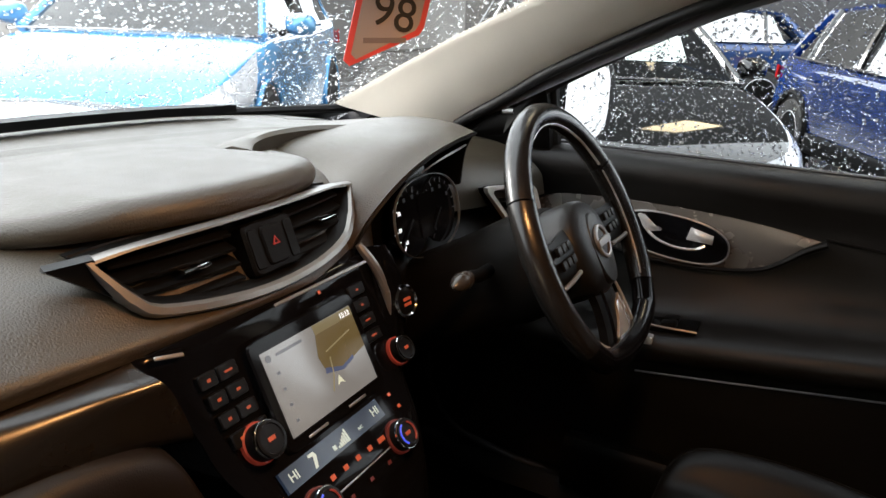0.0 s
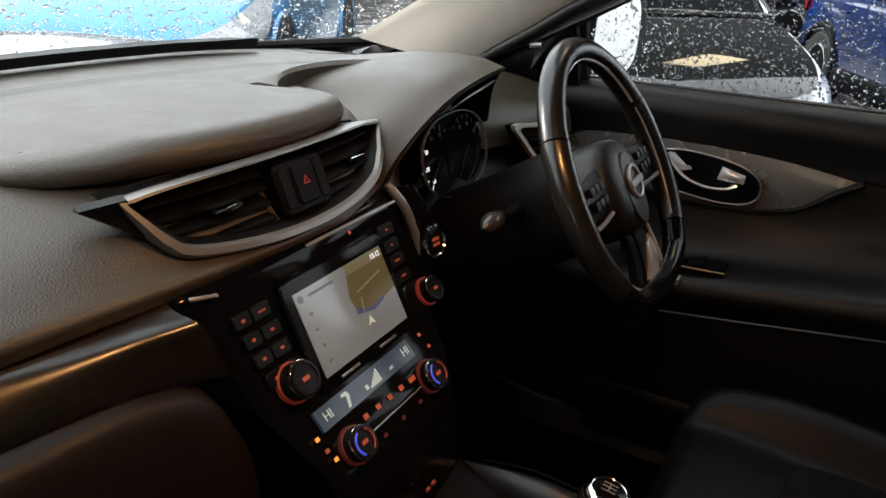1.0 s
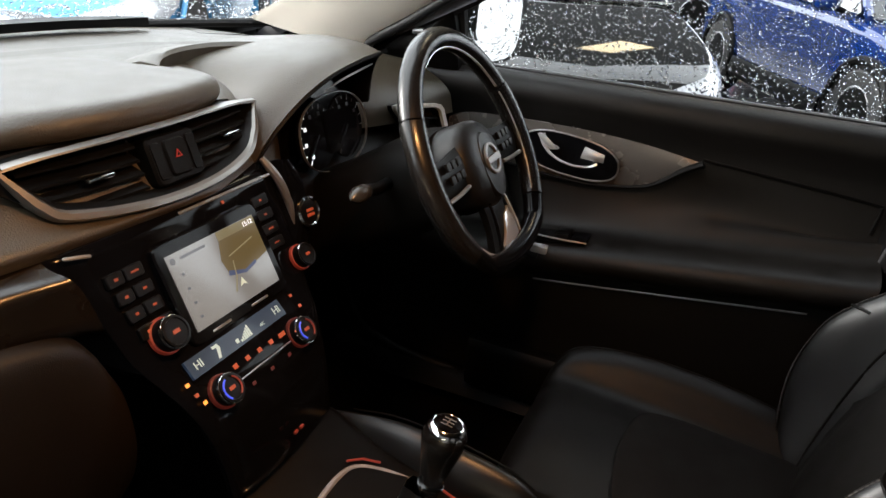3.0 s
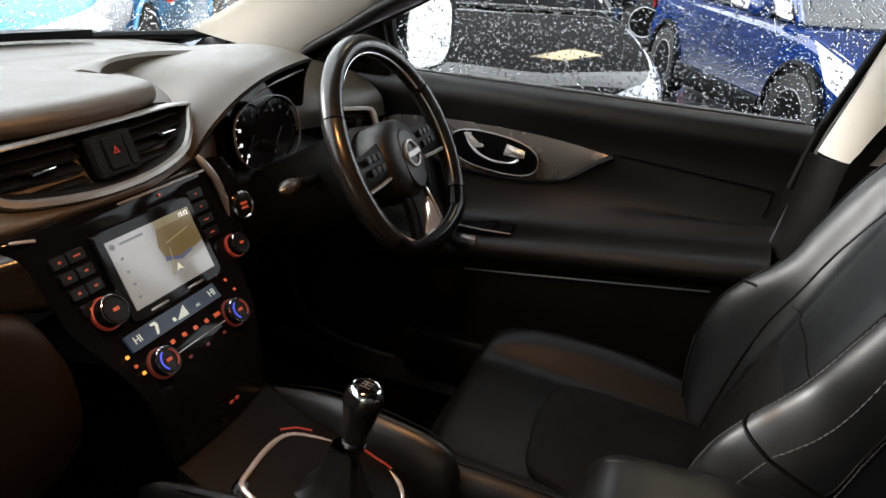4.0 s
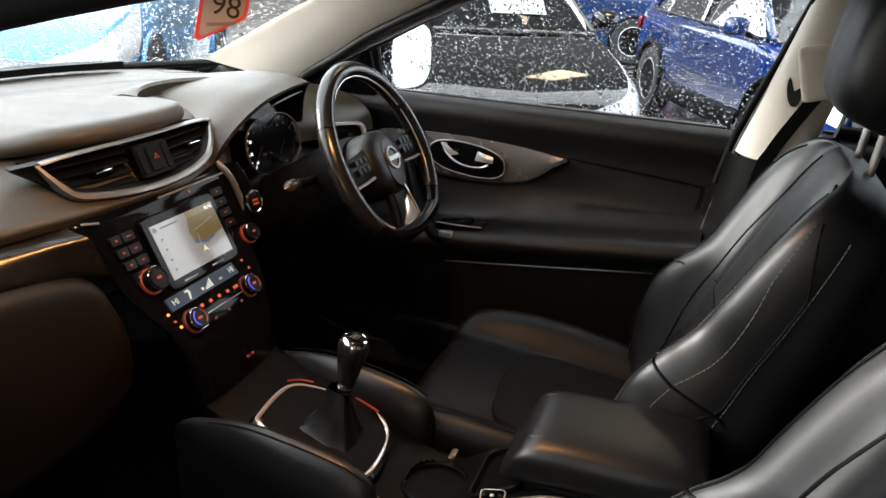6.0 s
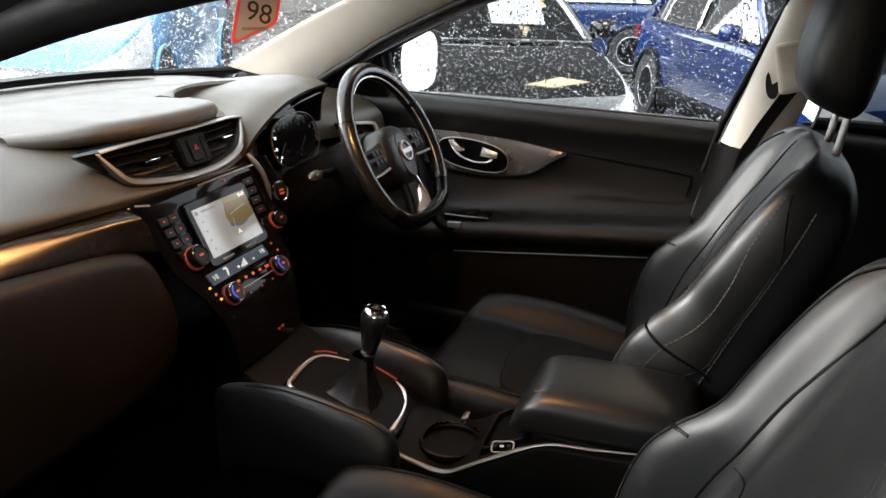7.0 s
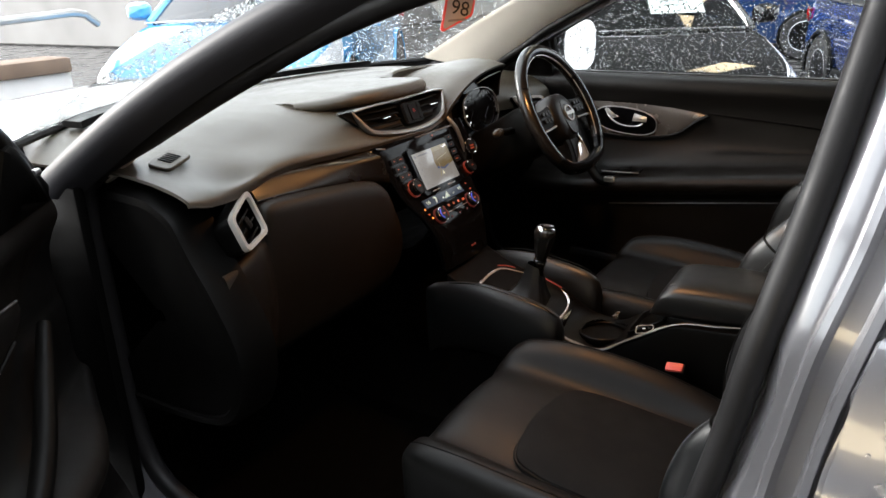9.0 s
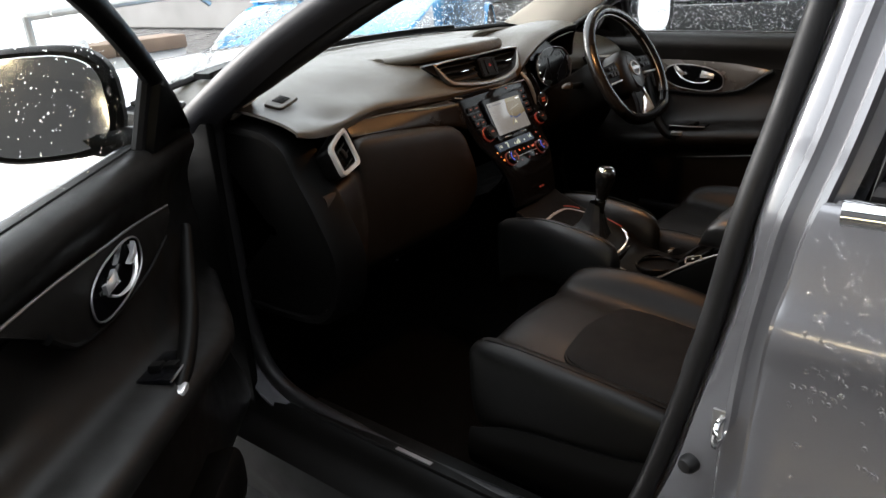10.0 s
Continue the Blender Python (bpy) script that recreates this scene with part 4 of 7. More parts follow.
bm = B()
fill_grid(bm, [vent_ring(0.001, -0.004, -0.02, 0.010), vent_ring(-0.001, -0.005, -0.022, 0.001), vent_ring(0.0, -0.001, -0.012, -0.006), vent_ring(0.002, 0.004, 0.018, -0.006), vent_ring(0.003, 0.006, 0.026, -0.002)], False, True)
part("surround", bm, mat("vent_silver", (0.20, 0.195, 0.185), 0.32, metal=0.7, vary=0.03, vary_scale=20, rough_vary=0.03), vents, "satin silver vent surround")
bm = B()
fill_grid(bm, [vent_ring(0.0025, 0.0055, 0.025, -0.002), vent_ring(0.005, 0.009, 0.045, 0.006), vent_ring(0.005, 0.009, 0.05, 0.05)], False, True)
part("vent_duct", bm, M_VENT, vents, "black vent duct")
bm = B()
fill_grid(bm, [vent_ring(0.003, 0.007, 0.03, 0.035), vent_ring(0.03, 0.03, 0.2, 0.045)], False, True, caps=True)
part("vent_back", bm, M_VENT, vents)
# the wing that runs out to the passenger side
bm = B()
tipA, tipT, tipB = Vector((-0.230, 0.456, 1.117)), Vector((-0.194, 0.442, 1.120)), Vector((-0.176, 0.435, 1.079))
fill_grid(bm, [[(tipA.lerp(tipT, u) * (1 - v) + tipA.lerp(tipB, u) * v) + Vector((0, 0.002, 0)) * (math.sin(math.pi * v) * u) for v in np.linspace(0, 1, 7)] for u in np.linspace(0.02, 1, 8)])
shell(bm, 0.012)
part("wing_tip", bm, M_VENT, vents)
for x0, x1 in ((-0.178, -0.046), (0.042, 0.152)):
    for k in range(4):
        bm = B()
        z = 1.066 + 0.014 * k
        xs = np.linspace(x0 + max(0, 0.022 - 0.012 * k) * (x0 < 0), x1 - max(0, 0.02 - 0.012 * k) * (x0 > 0), 7)
        fill_grid(bm, [[(x, vent_y(x) + (z - 1.09) * 0.42 + 0.006, z), (x, vent_y(x) + (z - 1.09) * 0.42 + 0.026, z + 0.006), (x, vent_y(x) + (z - 1.09) * 0.42 + 0.026, z + 0.003), (x, vent_y(x) + (z - 1.09) * 0.42 + 0.006, z - 0.003)] for x in xs], False, True, caps=True)
        part("vent_slat", bm, M_VENT, vents)
    bm = B()
    xc = (x0 + x1) / 2 + 0.01
    rbox(bm, (0.034, 0.010, 0.005), (xc, vent_y(xc) + 0.003, 1.090), 0.002)
    part("vent_tab", bm, M_CHROME, vents, "small bright vent tab")
# hazard switch block
bm = B()
mh = plane_pose((-0.001, vent_y(0) - 0.002, 1.089), (0, -1, 0.40))
slab(bm, superellipse(0.038, 0.028, 32, 8), 0.03, mh, 0.003)
block = part("switch_block", bm, M_BLACK, vents, "black switch block between the vents")
bm = B()
slab(bm, superellipse(0.016, 0.021, 28, 7), 0.004, mh @ Matrix.Translation((0, 0, 0.003)), 0.002)
part("hazard_switch", bm, M_BLACK, block)
M_RED = mat("red_symbol", (0.30, 0.02, 0.015), 0.5, vary=0.05, emit=(0.6, 0.05, 0.03), emit_strength=0.06)
bm = B()
t3 = [(0.0062 * math.sin(2 * math.pi * k / 3), 0.0062 * math.cos(2 * math.pi * k / 3)) for k in range(3)]
slab(bm, t3[::-1], 0.0008, mh @ Matrix.Translation((0, 0.002, 0.0042)), 0, [(x * 0.55, y * 0.55) for x, y in t3[::-1]])
part("hazard_triangle", bm, M_RED, block, "red hazard triangle")
for sx in (-0.027, 0.027):
    bm = B()
    slab(bm, superellipse(0.007, 0.021, 20, 6), 0.002, mh @ Matrix.Translation((sx, 0, 0.0015)), 0.001)
    part("thumb_wheel", bm, M_BLACK, block)

# ---- binnacle ----
binn = thing("instrument_binnacle", "hooded instrument binnacle with two lit round dials", "instrument cluster", at=(0.37, 0.45, 1.0))
RIM = [(0.150, 0.428, 1.030), (0.168, 0.418, 1.062), (0.192, 0.408, 1.090), (0.232, 0.398, 1.118), (0.285, 0.390, 1.139), (0.36, 0.390, 1.149), (0.43, 0.400, 1.149), (0.482, 0.418, 1.143), (0.508, 0.438, 1.132), (0.520, 0.456, 1.10), (0.522, 0.462, 1.05)]
R1 = [(x + (-0.004 if x < 0.3 else 0.004), y + 0.05, z + 0.010) for x, y, z in RIM]
R2 = [(0.165 + (x - 0.15) * 0.99, y + 0.14, z + 0.008 - (0.0 if 0.22 < x < 0.52 else 0.01)) for x, y, z in RIM]
R3 = [(0.18 + (x - 0.15) * 0.95, 0.72, min(z, 1.124) if z > 1.1 else 1.10) for x, y, z in RIM]
R4 = [(0.20 + (x - 0.15) * 0.9, 0.86, 1.10) for x, y, z in RIM]
bm = B()
loft(bm, [RIM, R1, R2, R3, R4], 30, 44, thick=0.004)
part("hood", bm, M_DASH, binn, "grained dashboard hood")
bm = B()
cen = np.array((0.36, 0.44, 1.03))
INN = [tuple(cen + (np.array(p) - cen) * 0.965 + np.array((0, 0.004, -0.001))) for p in RIM]
IN2 = [tuple(cen + (np.array(p) - cen) * np.array((0.90, 1, 0.86)) + np.array((0, 0.075, -0.004))) for p in RIM]
loft(bm, [[tuple(np.array(p) + np.array((0, -0.006, 0.002))) for p in RIM], INN, IN2], 10, 44, thick=0.003)
part("hood_lining", bm, M_BLACK, binn, "black hood lining")
bm = B()
slab(bm, [(x, z) for x, z in spline([(-0.19, -0.075), (-0.19, 0.02), (-0.13, 0.085), (0, 0.10), (0.13, 0.085), (0.18, 0.02), (0.18, -0.075)], 40)], 0.01, plane_pose((0.365, 0.478, 1.03), (0, -1, 0.25)), 0)
part("cluster_face", bm, M_PIANO, binn)
M_LIT = mat("lit_white", (0.7, 0.7, 0.7), 0.5, vary=0, emit=(0.9, 0.95, 1.0), emit_strength=0.8)
M_KEYGREY = mat("dim_print", (0.015, 0.015, 0.015), 0.5, vary=0)
M_LCD = mat("dim_blue_screen", (0.03, 0.05, 0.08), 0.2, vary=0, emit=(0.16, 0.24, 0.45), emit_strength=0.05)
ml_ = plane_pose((0.372, 0.432, 1.034), (0, -1, 0.22))
bm = B()
ov = superellipse(0.098, 0.060, 48, 2.4)
slab(bm, ov, 0.004, ml_, 0.0008, [(x * 0.988, y * 0.982) for x, y in ov])
part("lens_ring", bm, M_SATIN, binn, "thin silver oval instrument surround")
for cx, lit in ((-0.040, True), (0.046, False)):
    md = ml_ @ Matrix.Translation((cx, 0, -0.010))
    circ = superellipse(0.052, 0.052, 40, 2)
    bm = B()
    slab(bm, circ, 0.004, md, 0.001)
    dial = part("dial", bm, M_PIANO, binn, "round black dial with white marks")
    for k in range(13):
        a = radians(232 - 20 * k)
        bm = B()
        rbox(bm, (0.009 if k % 2 == 0 else 0.005, 0.0020, 0.0006), (0, 0, 0), 0, 1, md @ Matrix.Translation((0.046 * math.cos(a), 0.046 * math.sin(a), 0.0006)) @ Matrix.Rotation(a, 4, "Z"))
        part("dial_mark", bm, M_LIT if lit and k < 6 else M_KEYGREY, dial)
    for k in range(6):
        a = radians(232 - 40 * k)
        bm = B()
        rbox(bm, (0.0070, 0.0058, 0.0006), (0, 0, 0), 0, 1, md @ Matrix.Translation((0.035 * math.cos(a), 0.035 * math.sin(a), 0.0006)))
        part("dial_numeral_bar", bm, M_LIT if lit and k < 3 else M_VENT, dial)
    bm = B()
    a = radians(222)
    rbox(bm, (0.040, 0.003, 0.001), (0, 0, 0), 0, 1, md @ Matrix.Translation((0.018 * math.cos(a), 0.018 * math.sin(a), 0.003)) @ Matrix.Rotation(a, 4, "Z"))
    part("needle", bm, M_VENT, dial)
bm = B()
slab(bm, superellipse(0.020, 0.034, 20, 8), 0.002, ml_ @ Matrix.Translation((0.003, 0, -0.008)), 0)
part("trip_display", bm, M_PIANO, binn)
# bright line under the hood's lip, and the step where the hood leaves the dash
bm = B()
tube(bm, spline([(0.285, 0.402, 1.116), (0.330, 0.400, 1.126), (0.390, 0.404, 1.131), (0.445, 0.416, 1.130), (0.478, 0.428, 1.126)], 24), [0.0006 + 0.0014 * math.sin(math.pi * k / 23) for k in range(24)], 6)
part("hood_line", bm, M_SATIN, binn, "thin silver line under the hood")
bm = B()
arc = spline([(0.172, 0.600), (0.200, 0.618), (0.245, 0.626), (0.300, 0.615), (0.350, 0.592), (0.42, 0.568), (0.50, 0.555)], 40)
G = []
for k, (x, y) in enumerate(arc):
    h = 0.015 * math.sin(math.pi * min(1.0, (k + 1) / 24) / 2) * math.cos(math.pi * max(0.0, (k - 22) / 17) / 2)
    G.append([(x, y + 0.004, 1.122), (x, y, 1.137 + h * 0.75), (x, y + 0.004, 1.137 + h), (x, y + 0.030, 1.138 + h * 0.55), (x, y + 0.10, 1.118)])
fill_grid(bm, G)
shell(bm, 0.003)
part("hood_step", bm, M_DASH, binn, "raised edge behind the hood")

# ---- steering wheel ----
wheel = thing("steering_wheel", "black leather flat-bottomed steering wheel with satin spokes", "steering wheel", at=(0.372, 0.19, 1.045))
W = plane_pose((0.376, 0.190, 1.040), (0, -math.cos(radians(28.5)), math.sin(radians(28.5))))


def rim_point(a, r=0.1775):
    x, y = r * math.sin(a), r * math.cos(a)
    if y < -0.140:
        y = -0.140 + (y + 0.140) * 0.45
    return (x, y)


def rim_arc(a0, a1, name, material, label="", rr=0.0158, n=40, close=False):
    bm = B()
    G = []
    for k in range(n):
        a = radians(a0 + (a1 - a0) * k / (n if close else n - 1))
        p = np.array(rim_point(a))
        t = np.array(rim_point(a + 0.01)) - np.array(rim_point(a - 0.01))
        t = t / np.linalg.norm(t)
        o = np.array((t[1], -t[0]))
        G.append([W @ Vector((*(p + o * rr * math.cos(b) * (1 + 0.10 * math.cos(2 * b)))[:2], rr * 1.12 * math.sin(b))) for b in [2 * math.pi * j / 14 for j in range(14)]])
    fill_grid(bm, G, close, True, caps=not close)
    return part(name, bm, material, wheel, label)


rim_arc(-62, 62, "rim_top", M_WHEEL, "smooth leather upper rim")
rim_arc(62.8, 128, "rim_grip", M_WHEEL, "stitched leather grip", 0.0165)
rim_arc(-128, -62.8, "rim_grip", M_WHEEL, "stitched leather grip", 0.0165)
rim_arc(128.8, 231.2, "rim_bottom", M_PIANO, "gloss lower rim", 0.0155)
# silver line on the inner edge of the rim
for a0, a1 in ((-60, 60), (64, 126), (-126, -64)):
    bm = B()
    tube(bm, [W @ Vector((*rim_point(radians(a), 0.1630), 0.006)) for a in np.linspace(a0, a1, 40)], 0.0024, 6, False, 1.0, tuple(W.col[2][:3]))
    part("rim_line", bm, M_BRIGHT, wheel, "satin silver rim line")
for s in (-1, 1):
    for k in range(26):
        a = radians(66 + k * 2.3) * s
        p = rim_point(a, 0.1645)
        bm = B()
        rbox(bm, (0.0012, 0.0040, 0.0006), (0, 0, 0), 0, 1, W @ Matrix.Translation((p[0], p[1], 0.0125)) @ Matrix.Rotation(-a + 0.5 * s, 4, "Z"))
        part("stitch", bm, M_BLACK, wheel)
# hub
bm = B()
hub = spline([(0.0, 0.064), (0.036, 0.057), (0.061, 0.033), (0.069, 0.0), (0.061, -0.036), (0.038, -0.062), (0.0, -0.072), (-0.038, -0.062), (-0.061, -0.036), (-0.069, 0.0), (-0.061, 0.033), (-0.036, 0.057)], 48, True)
fill_grid(bm, [[W @ Vector((x * k, y * k - 0.010, z)) for x, y in hub] for k, z in ((1.0, -0.045), (1.0, -0.012), (0.97, -0.002), (0.88, 0.006), (0.6, 0.013), (0.25, 0.016), (0.03, 0.0165))], False, True, caps=True)
part("airbag_cover", bm, M_AIRBAG, wheel, "dark airbag cover")
bm = B()
oval = superellipse(0.031, 0.052, 36, 2.2)
fill_grid(bm, [[W @ Vector((x * k, y * k - 0.019, z)) for x, y in oval] for k, z in ((1.0, 0.006), (0.98, 0.0125), (0.93, 0.0155), (0.5, 0.0175), (0.03, 0.018))], False, True, caps=True)
badge = part("badge_plate", bm, M_AIRBAG, wheel, "oval dark centre plate")
bm = B()
ci = superellipse(0.024, 0.024, 32, 2)
slab(bm, ci, 0.004, W @ Matrix.Translation((0, -0.011, 0.0210)), 0.001, [(x * 0.76, y * 0.76) for x, y in ci])
part("badge_ring", bm, M_SATIN, badge, "chrome ring badge")
bm = B()
rbox(bm, (0.048, 0.0105, 0.004), (0, 0, 0), 0.001, 1, W @ Matrix.Translation((0, -0.011, 0.0203)))
part("badge_bar", bm, M_SATIN, badge)
# side spokes with key pads, lower twin spokes
for s in (-1, 1):
    bm = B()
    loft(bm, [[(W @ Vector((s * 0.060, 0.028, -0.004))), (W @ Vector((s * 0.060, 0.0, 0.002))), (W @ Vector((s * 0.060, -0.034, -0.006)))],
              [(W @ Vector((s * 0.11, 0.022, -0.004))), (W @ Vector((s * 0.11, -0.004, 0.001))), (W @ Vector((s * 0.11, -0.034, -0.006)))],
              [(W @ Vector((s * 0.168, 0.022, -0.006))), (W @ Vector((s * 0.17, -0.004, -0.002))), (W @ Vector((s * 0.166, -0.040, -0.008)))]], 10, 8, thick=0.010)
    sp = part("spoke", bm, M_BLACK, wheel)
    for k in range(3):
        for j in range(2):
            bm = B()
            rbox(bm, (0.013, 0.012, 0.006), (0, 0, 0), 0.002, 2, W @ Matrix.Translation((s * (0.084 + 0.017 * k), 0.010 - 0.019 * j, 0.0045)))
            part("key", bm, M_VENT, sp)
    bm = B()
    tube(bm, [W @ Vector((s * 0.072, -0.030, 0.002)), W @ Vector((s * 0.11, -0.032, 0.004)), W @ Vector((s * 0.150, -0.033, 0.002))], 0.0032, 8)
    part("spoke_line", bm, M_SATIN, sp, "satin silver line")
# one broad lower spoke with a bright edge and a satin inlay
bm = B()
loft(bm, [[W @ Vector((x * w, y, z - 0.006 * abs(x) ** 3)) for x in (-1, -0.7, -0.3, 0, 0.3, 0.7, 1)] for y, w, z in ((-0.050, 0.040, -0.004), (-0.080, 0.036, -0.001), (-0.115, 0.040, -0.002), (-0.164, 0.058, -0.006))], 14, 16, thick=0.014)
lp = part("lower_spoke", bm, M_BLACK, wheel, "dark lower spoke")
for s in (-1, 1):
    bm = B()
    tube(bm, spline([W @ Vector((s * x, y, z)) for x, y, z in ((0.030, -0.070, 0.001), (0.034, -0.095, 0.002), (0.040, -0.122, 0.001), (0.047, -0.146, -0.003))], 16), 0.0022, 8)
    part("spoke_edge", bm, M_BRIGHT if s > 0 else M_PIANO, lp, "bright spoke edge" if s > 0 else "gloss spoke edge")
bm = B()
loft(bm, [[W @ Vector(p) for p in ((0.006, -0.098, 0.0015), (0.017, -0.094, 0.003), (0.026, -0.090, 0.0015))], [W @ Vector(p) for p in ((-0.010, -0.122, 0.0015), (0.013, -0.116, 0.0035), (0.032, -0.112, 0.0015))], [W @ Vector(p) for p in ((-0.028, -0.140, 0.0), (0.006, -0.142, 0.002), (0.036, -0.138, 0.0))], [W @ Vector(p) for p in ((-0.006, -0.154, -0.002), (0.012, -0.151, 0.0), (0.038, -0.146, -0.002))]], 12, 8, thick=0.004)
part("spoke_face", bm, M_BRIGHT, lp, "bright satin spoke inlay")
bm = B()
tube(bm, spline([W @ Vector((x, y, 0.006)) for x, y in ((-0.128, -0.100), (-0.104, -0.122), (-0.070, -0.140), (-0.030, -0.149))], 16), 0.0020, 8)
part("rim_line", bm, M_BRIGHT, wheel, "satin silver rim line")
# column shroud, stalks
M_STALK = mat("dark_satin_grey", (0.05, 0.048, 0.045), 0.26, metal=0.4, vary=0.03)
col = thing("steering_column", "dark steering column shroud with two stalks", "steering column", at=(0.37, 0.3, 0.98))
bm = B()
rows = []
for dz, a, b in ((-0.045, 0.075, 0.065), (-0.075, 0.085, 0.072), (-0.11, 0.088, 0.075), (-0.20, 0.080, 0.07), (-0.30, 0.078, 0.07)):
    rows.append([tuple(W @ Vector((x, y - 0.01, dz))) for x, y in superellipse(a, b, 28, 3)])
fill_grid(bm, [[Vector(p) for p in r] for r in rows], False, True, caps=True)
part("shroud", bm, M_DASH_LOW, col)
for s in (-1, 1):
    bm = B()
    tube(bm, [W @ Vector((s * 0.07, 0.012, -0.115)), W @ Vector((s * 0.12, 0.014, -0.112)), W @ Vector((s * 0.150, 0.020, -0.110))], [0.010, 0.009, 0.009], 10)
    st = part("stalk", bm, M_BLACK, col, "black control stalk")
    bm = B()
    tube(bm, [W @ Vector((s * (0.148 + 0.044 * u), 0.020, -0.110)) for u in np.linspace(0, 1, 9)], [0.009, 0.0108, 0.0120, 0.0124, 0.0124, 0.0118, 0.010, 0.0065, 0.0015], 16)
    part("stalk_end", bm, M_STALK, st, "dark satin stalk end")


# ---- centre stack ----
stack = thing("centre_stack", "gloss black centre stack with screen and lit controls", "centre console", at=(0, 0.33, 0.8))
ST = [(1.040, 0.424, -0.172, 0.160), (1.032, 0.404, -0.184, 0.163), (1.0, 0.391, -0.170, 0.160), (0.96, 0.372, -0.152, 0.152), (0.92, 0.348, -0.146, 0.142), (0.886, 0.318, -0.134, 0.125),
      (0.866, 0.298, -0.128, 0.112), (0.83, 0.280, -0.118, 0.10), (0.79, 0.27, -0.11, 0.095), (0.74, 0.262, -0.105, 0.09)]
bm = B()
loft(bm, [[(xl, y + 0.02, z - 0.005), (xl + 0.004, y + 0.003, z), ((xl + xr) / 2, y - 0.004, z), (xr - 0.004, y + 0.003, z), (xr, y + 0.02, z - 0.005)] for z, y, xl, xr in ST], 40, 24, thick=0.008)
part("fascia", bm, M_PIANO, stack, "gloss black fascia")


bm = B()
tube(bm, spline([(xl - 0.001, y + 0.012, z) for z, y, xl, xr in ST[1:8]], 30), [0.0006 + 0.0016 * math.sin(math.pi * k / 29) for k in range(30)], 8)
part("fascia_edge", bm, M_SATIN, stack, "thin satin fascia edge")


def fascia_y(z):
    zs = [k[0] for k in ST][::-1]
    return float(np.interp(z, zs, [k[1] for k in ST][::-1])) - 0.004


def fascia_pose(x, z, lift=0.0):
    d = (fascia_y(z + 0.02) - fascia_y(z - 0.02)) / 0.04
    n = Vector((0, -1, d)).normalized()
    return plane_pose(Vector((x, fascia_y(z), z)) + n * lift, n)


# screen
SC = plane_pose((0.002, 0.3585, 0.9595), (0, -0.893, 0.45))
bm = B()
slab(bm, superellipse(0.088, 0.060, 40, 14), 0.02, SC @ Matrix.Translation((0, 0, 0.001)), 0.002)
bez = part("screen_bezel", bm, M_PIANO, stack, "gloss black screen bezel")
bm = B()
slab(bm, [(-0.0755, -0.045), (0.0755, -0.045), (0.0755, 0.045), (-0.0755, 0.045)], 0.001, SC @ Matrix.Translation((0, 0, 0.002)), 0)


def screen_mat():
    m = bpy.data.materials.new("lit_map_screen")
    m.use_nodes = True
    nt = m.node_tree
    bs = nt.nodes["Principled BSDF"]
    bs.inputs["Base Color"].default_value = (0.02, 0.02, 0.02, 1)
    bs.inputs["Roughness"].default_value = 0.22
    bs.inputs["Emission Color"].default_value = (0.46, 0.42, 0.38, 1)
    bs.inputs["Emission Strength"].default_value = 0.44
    bs.inputs["Coat Weight"].default_value = 1.0
    bs.inputs["Coat Roughness"].default_value = 0.12
    return m


display = part("display", bm, screen_mat(), bez, "lit map display")
M_MAPTAN = mat("map_tan", (0.02, 0.02, 0.02), 0.22, vary=0, emit=(0.24, 0.16, 0.05), emit_strength=0.45)
M_MAPDARK = mat("map_grey", (0.02, 0.02, 0.02), 0.22, vary=0, emit=(0.20, 0.20, 0.22), emit_strength=0.55)
M_MAPBLUE = mat("map_blue", (0.02, 0.02, 0.02), 0.22, vary=0, emit=(0.10, 0.13, 0.26), emit_strength=0.5)
M_MAPLIGHT = mat("map_light", (0.02, 0.02, 0.02), 0.22, vary=0, emit=(0.9, 0.85, 0.6), emit_strength=0.75)

M_MAPROAD = mat("map_road", (0.02, 0.02, 0.02), 0.22, vary=0, emit=(0.42, 0.34, 0.18), emit_strength=0.6)


def on_screen(name, pts, material, lift):
    bm = B()
    slab(bm, pts, 0.0003, SC @ Matrix.Translation((0, 0, 0.0022 + lift)), 0)
    return part(name, bm, material, display)


on_screen("map_area", [(0.002, -0.006), (0.03, -0.012), (0.0752, -0.004), (0.0752, 0.034), (0.006, 0.034), (-0.002, 0.012)], M_MAPTAN, 0.0002)
on_screen("top_bar", [(0.006, 0.034), (0.0752, 0.034), (0.0752, 0.0447), (0.006, 0.0447)], mat("map_olive", (0.02, 0.02, 0.02), 0.22, vary=0, emit=(0.30, 0.23, 0.10), emit_strength=0.55), 0.0003)
on_screen("map_river", [(0.0, -0.008), (0.028, -0.0145), (0.050, -0.010), (0.050, -0.006), (0.028, -0.0105), (0.002, -0.002)], M_MAPBLUE, 0.0005)
on_screen("map_road", [(0.012, 0.012), (0.060, 0.020), (0.060, 0.0215), (0.012, 0.0135)], M_MAPROAD, 0.0006)
on_screen("map_road", [(0.0, -0.028), (0.010, -0.012), (0.014, 0.006), (0.0155, 0.006), (0.0115, -0.0125), (0.0015, -0.029)], M_MAPROAD, 0.0006)
on_screen("position_arrow", [(0.010, -0.026), (0.0165, -0.016), (0.022, -0.027), (0.016, -0.024)], M_MAPLIGHT, 0.0008)
on_screen("heading_bar", [(-0.056, 0.0355), (-0.016, 0.0355), (-0.016, 0.0385), (-0.056, 0.0385)], M_MAPDARK, 0.0006)
on_screen("menu_dot", [(-0.068 + 0.004 * math.cos(k * 0.785), 0.037 + 0.004 * math.sin(k * 0.785)) for k in range(8)], M_MAPDARK, 0.0006)
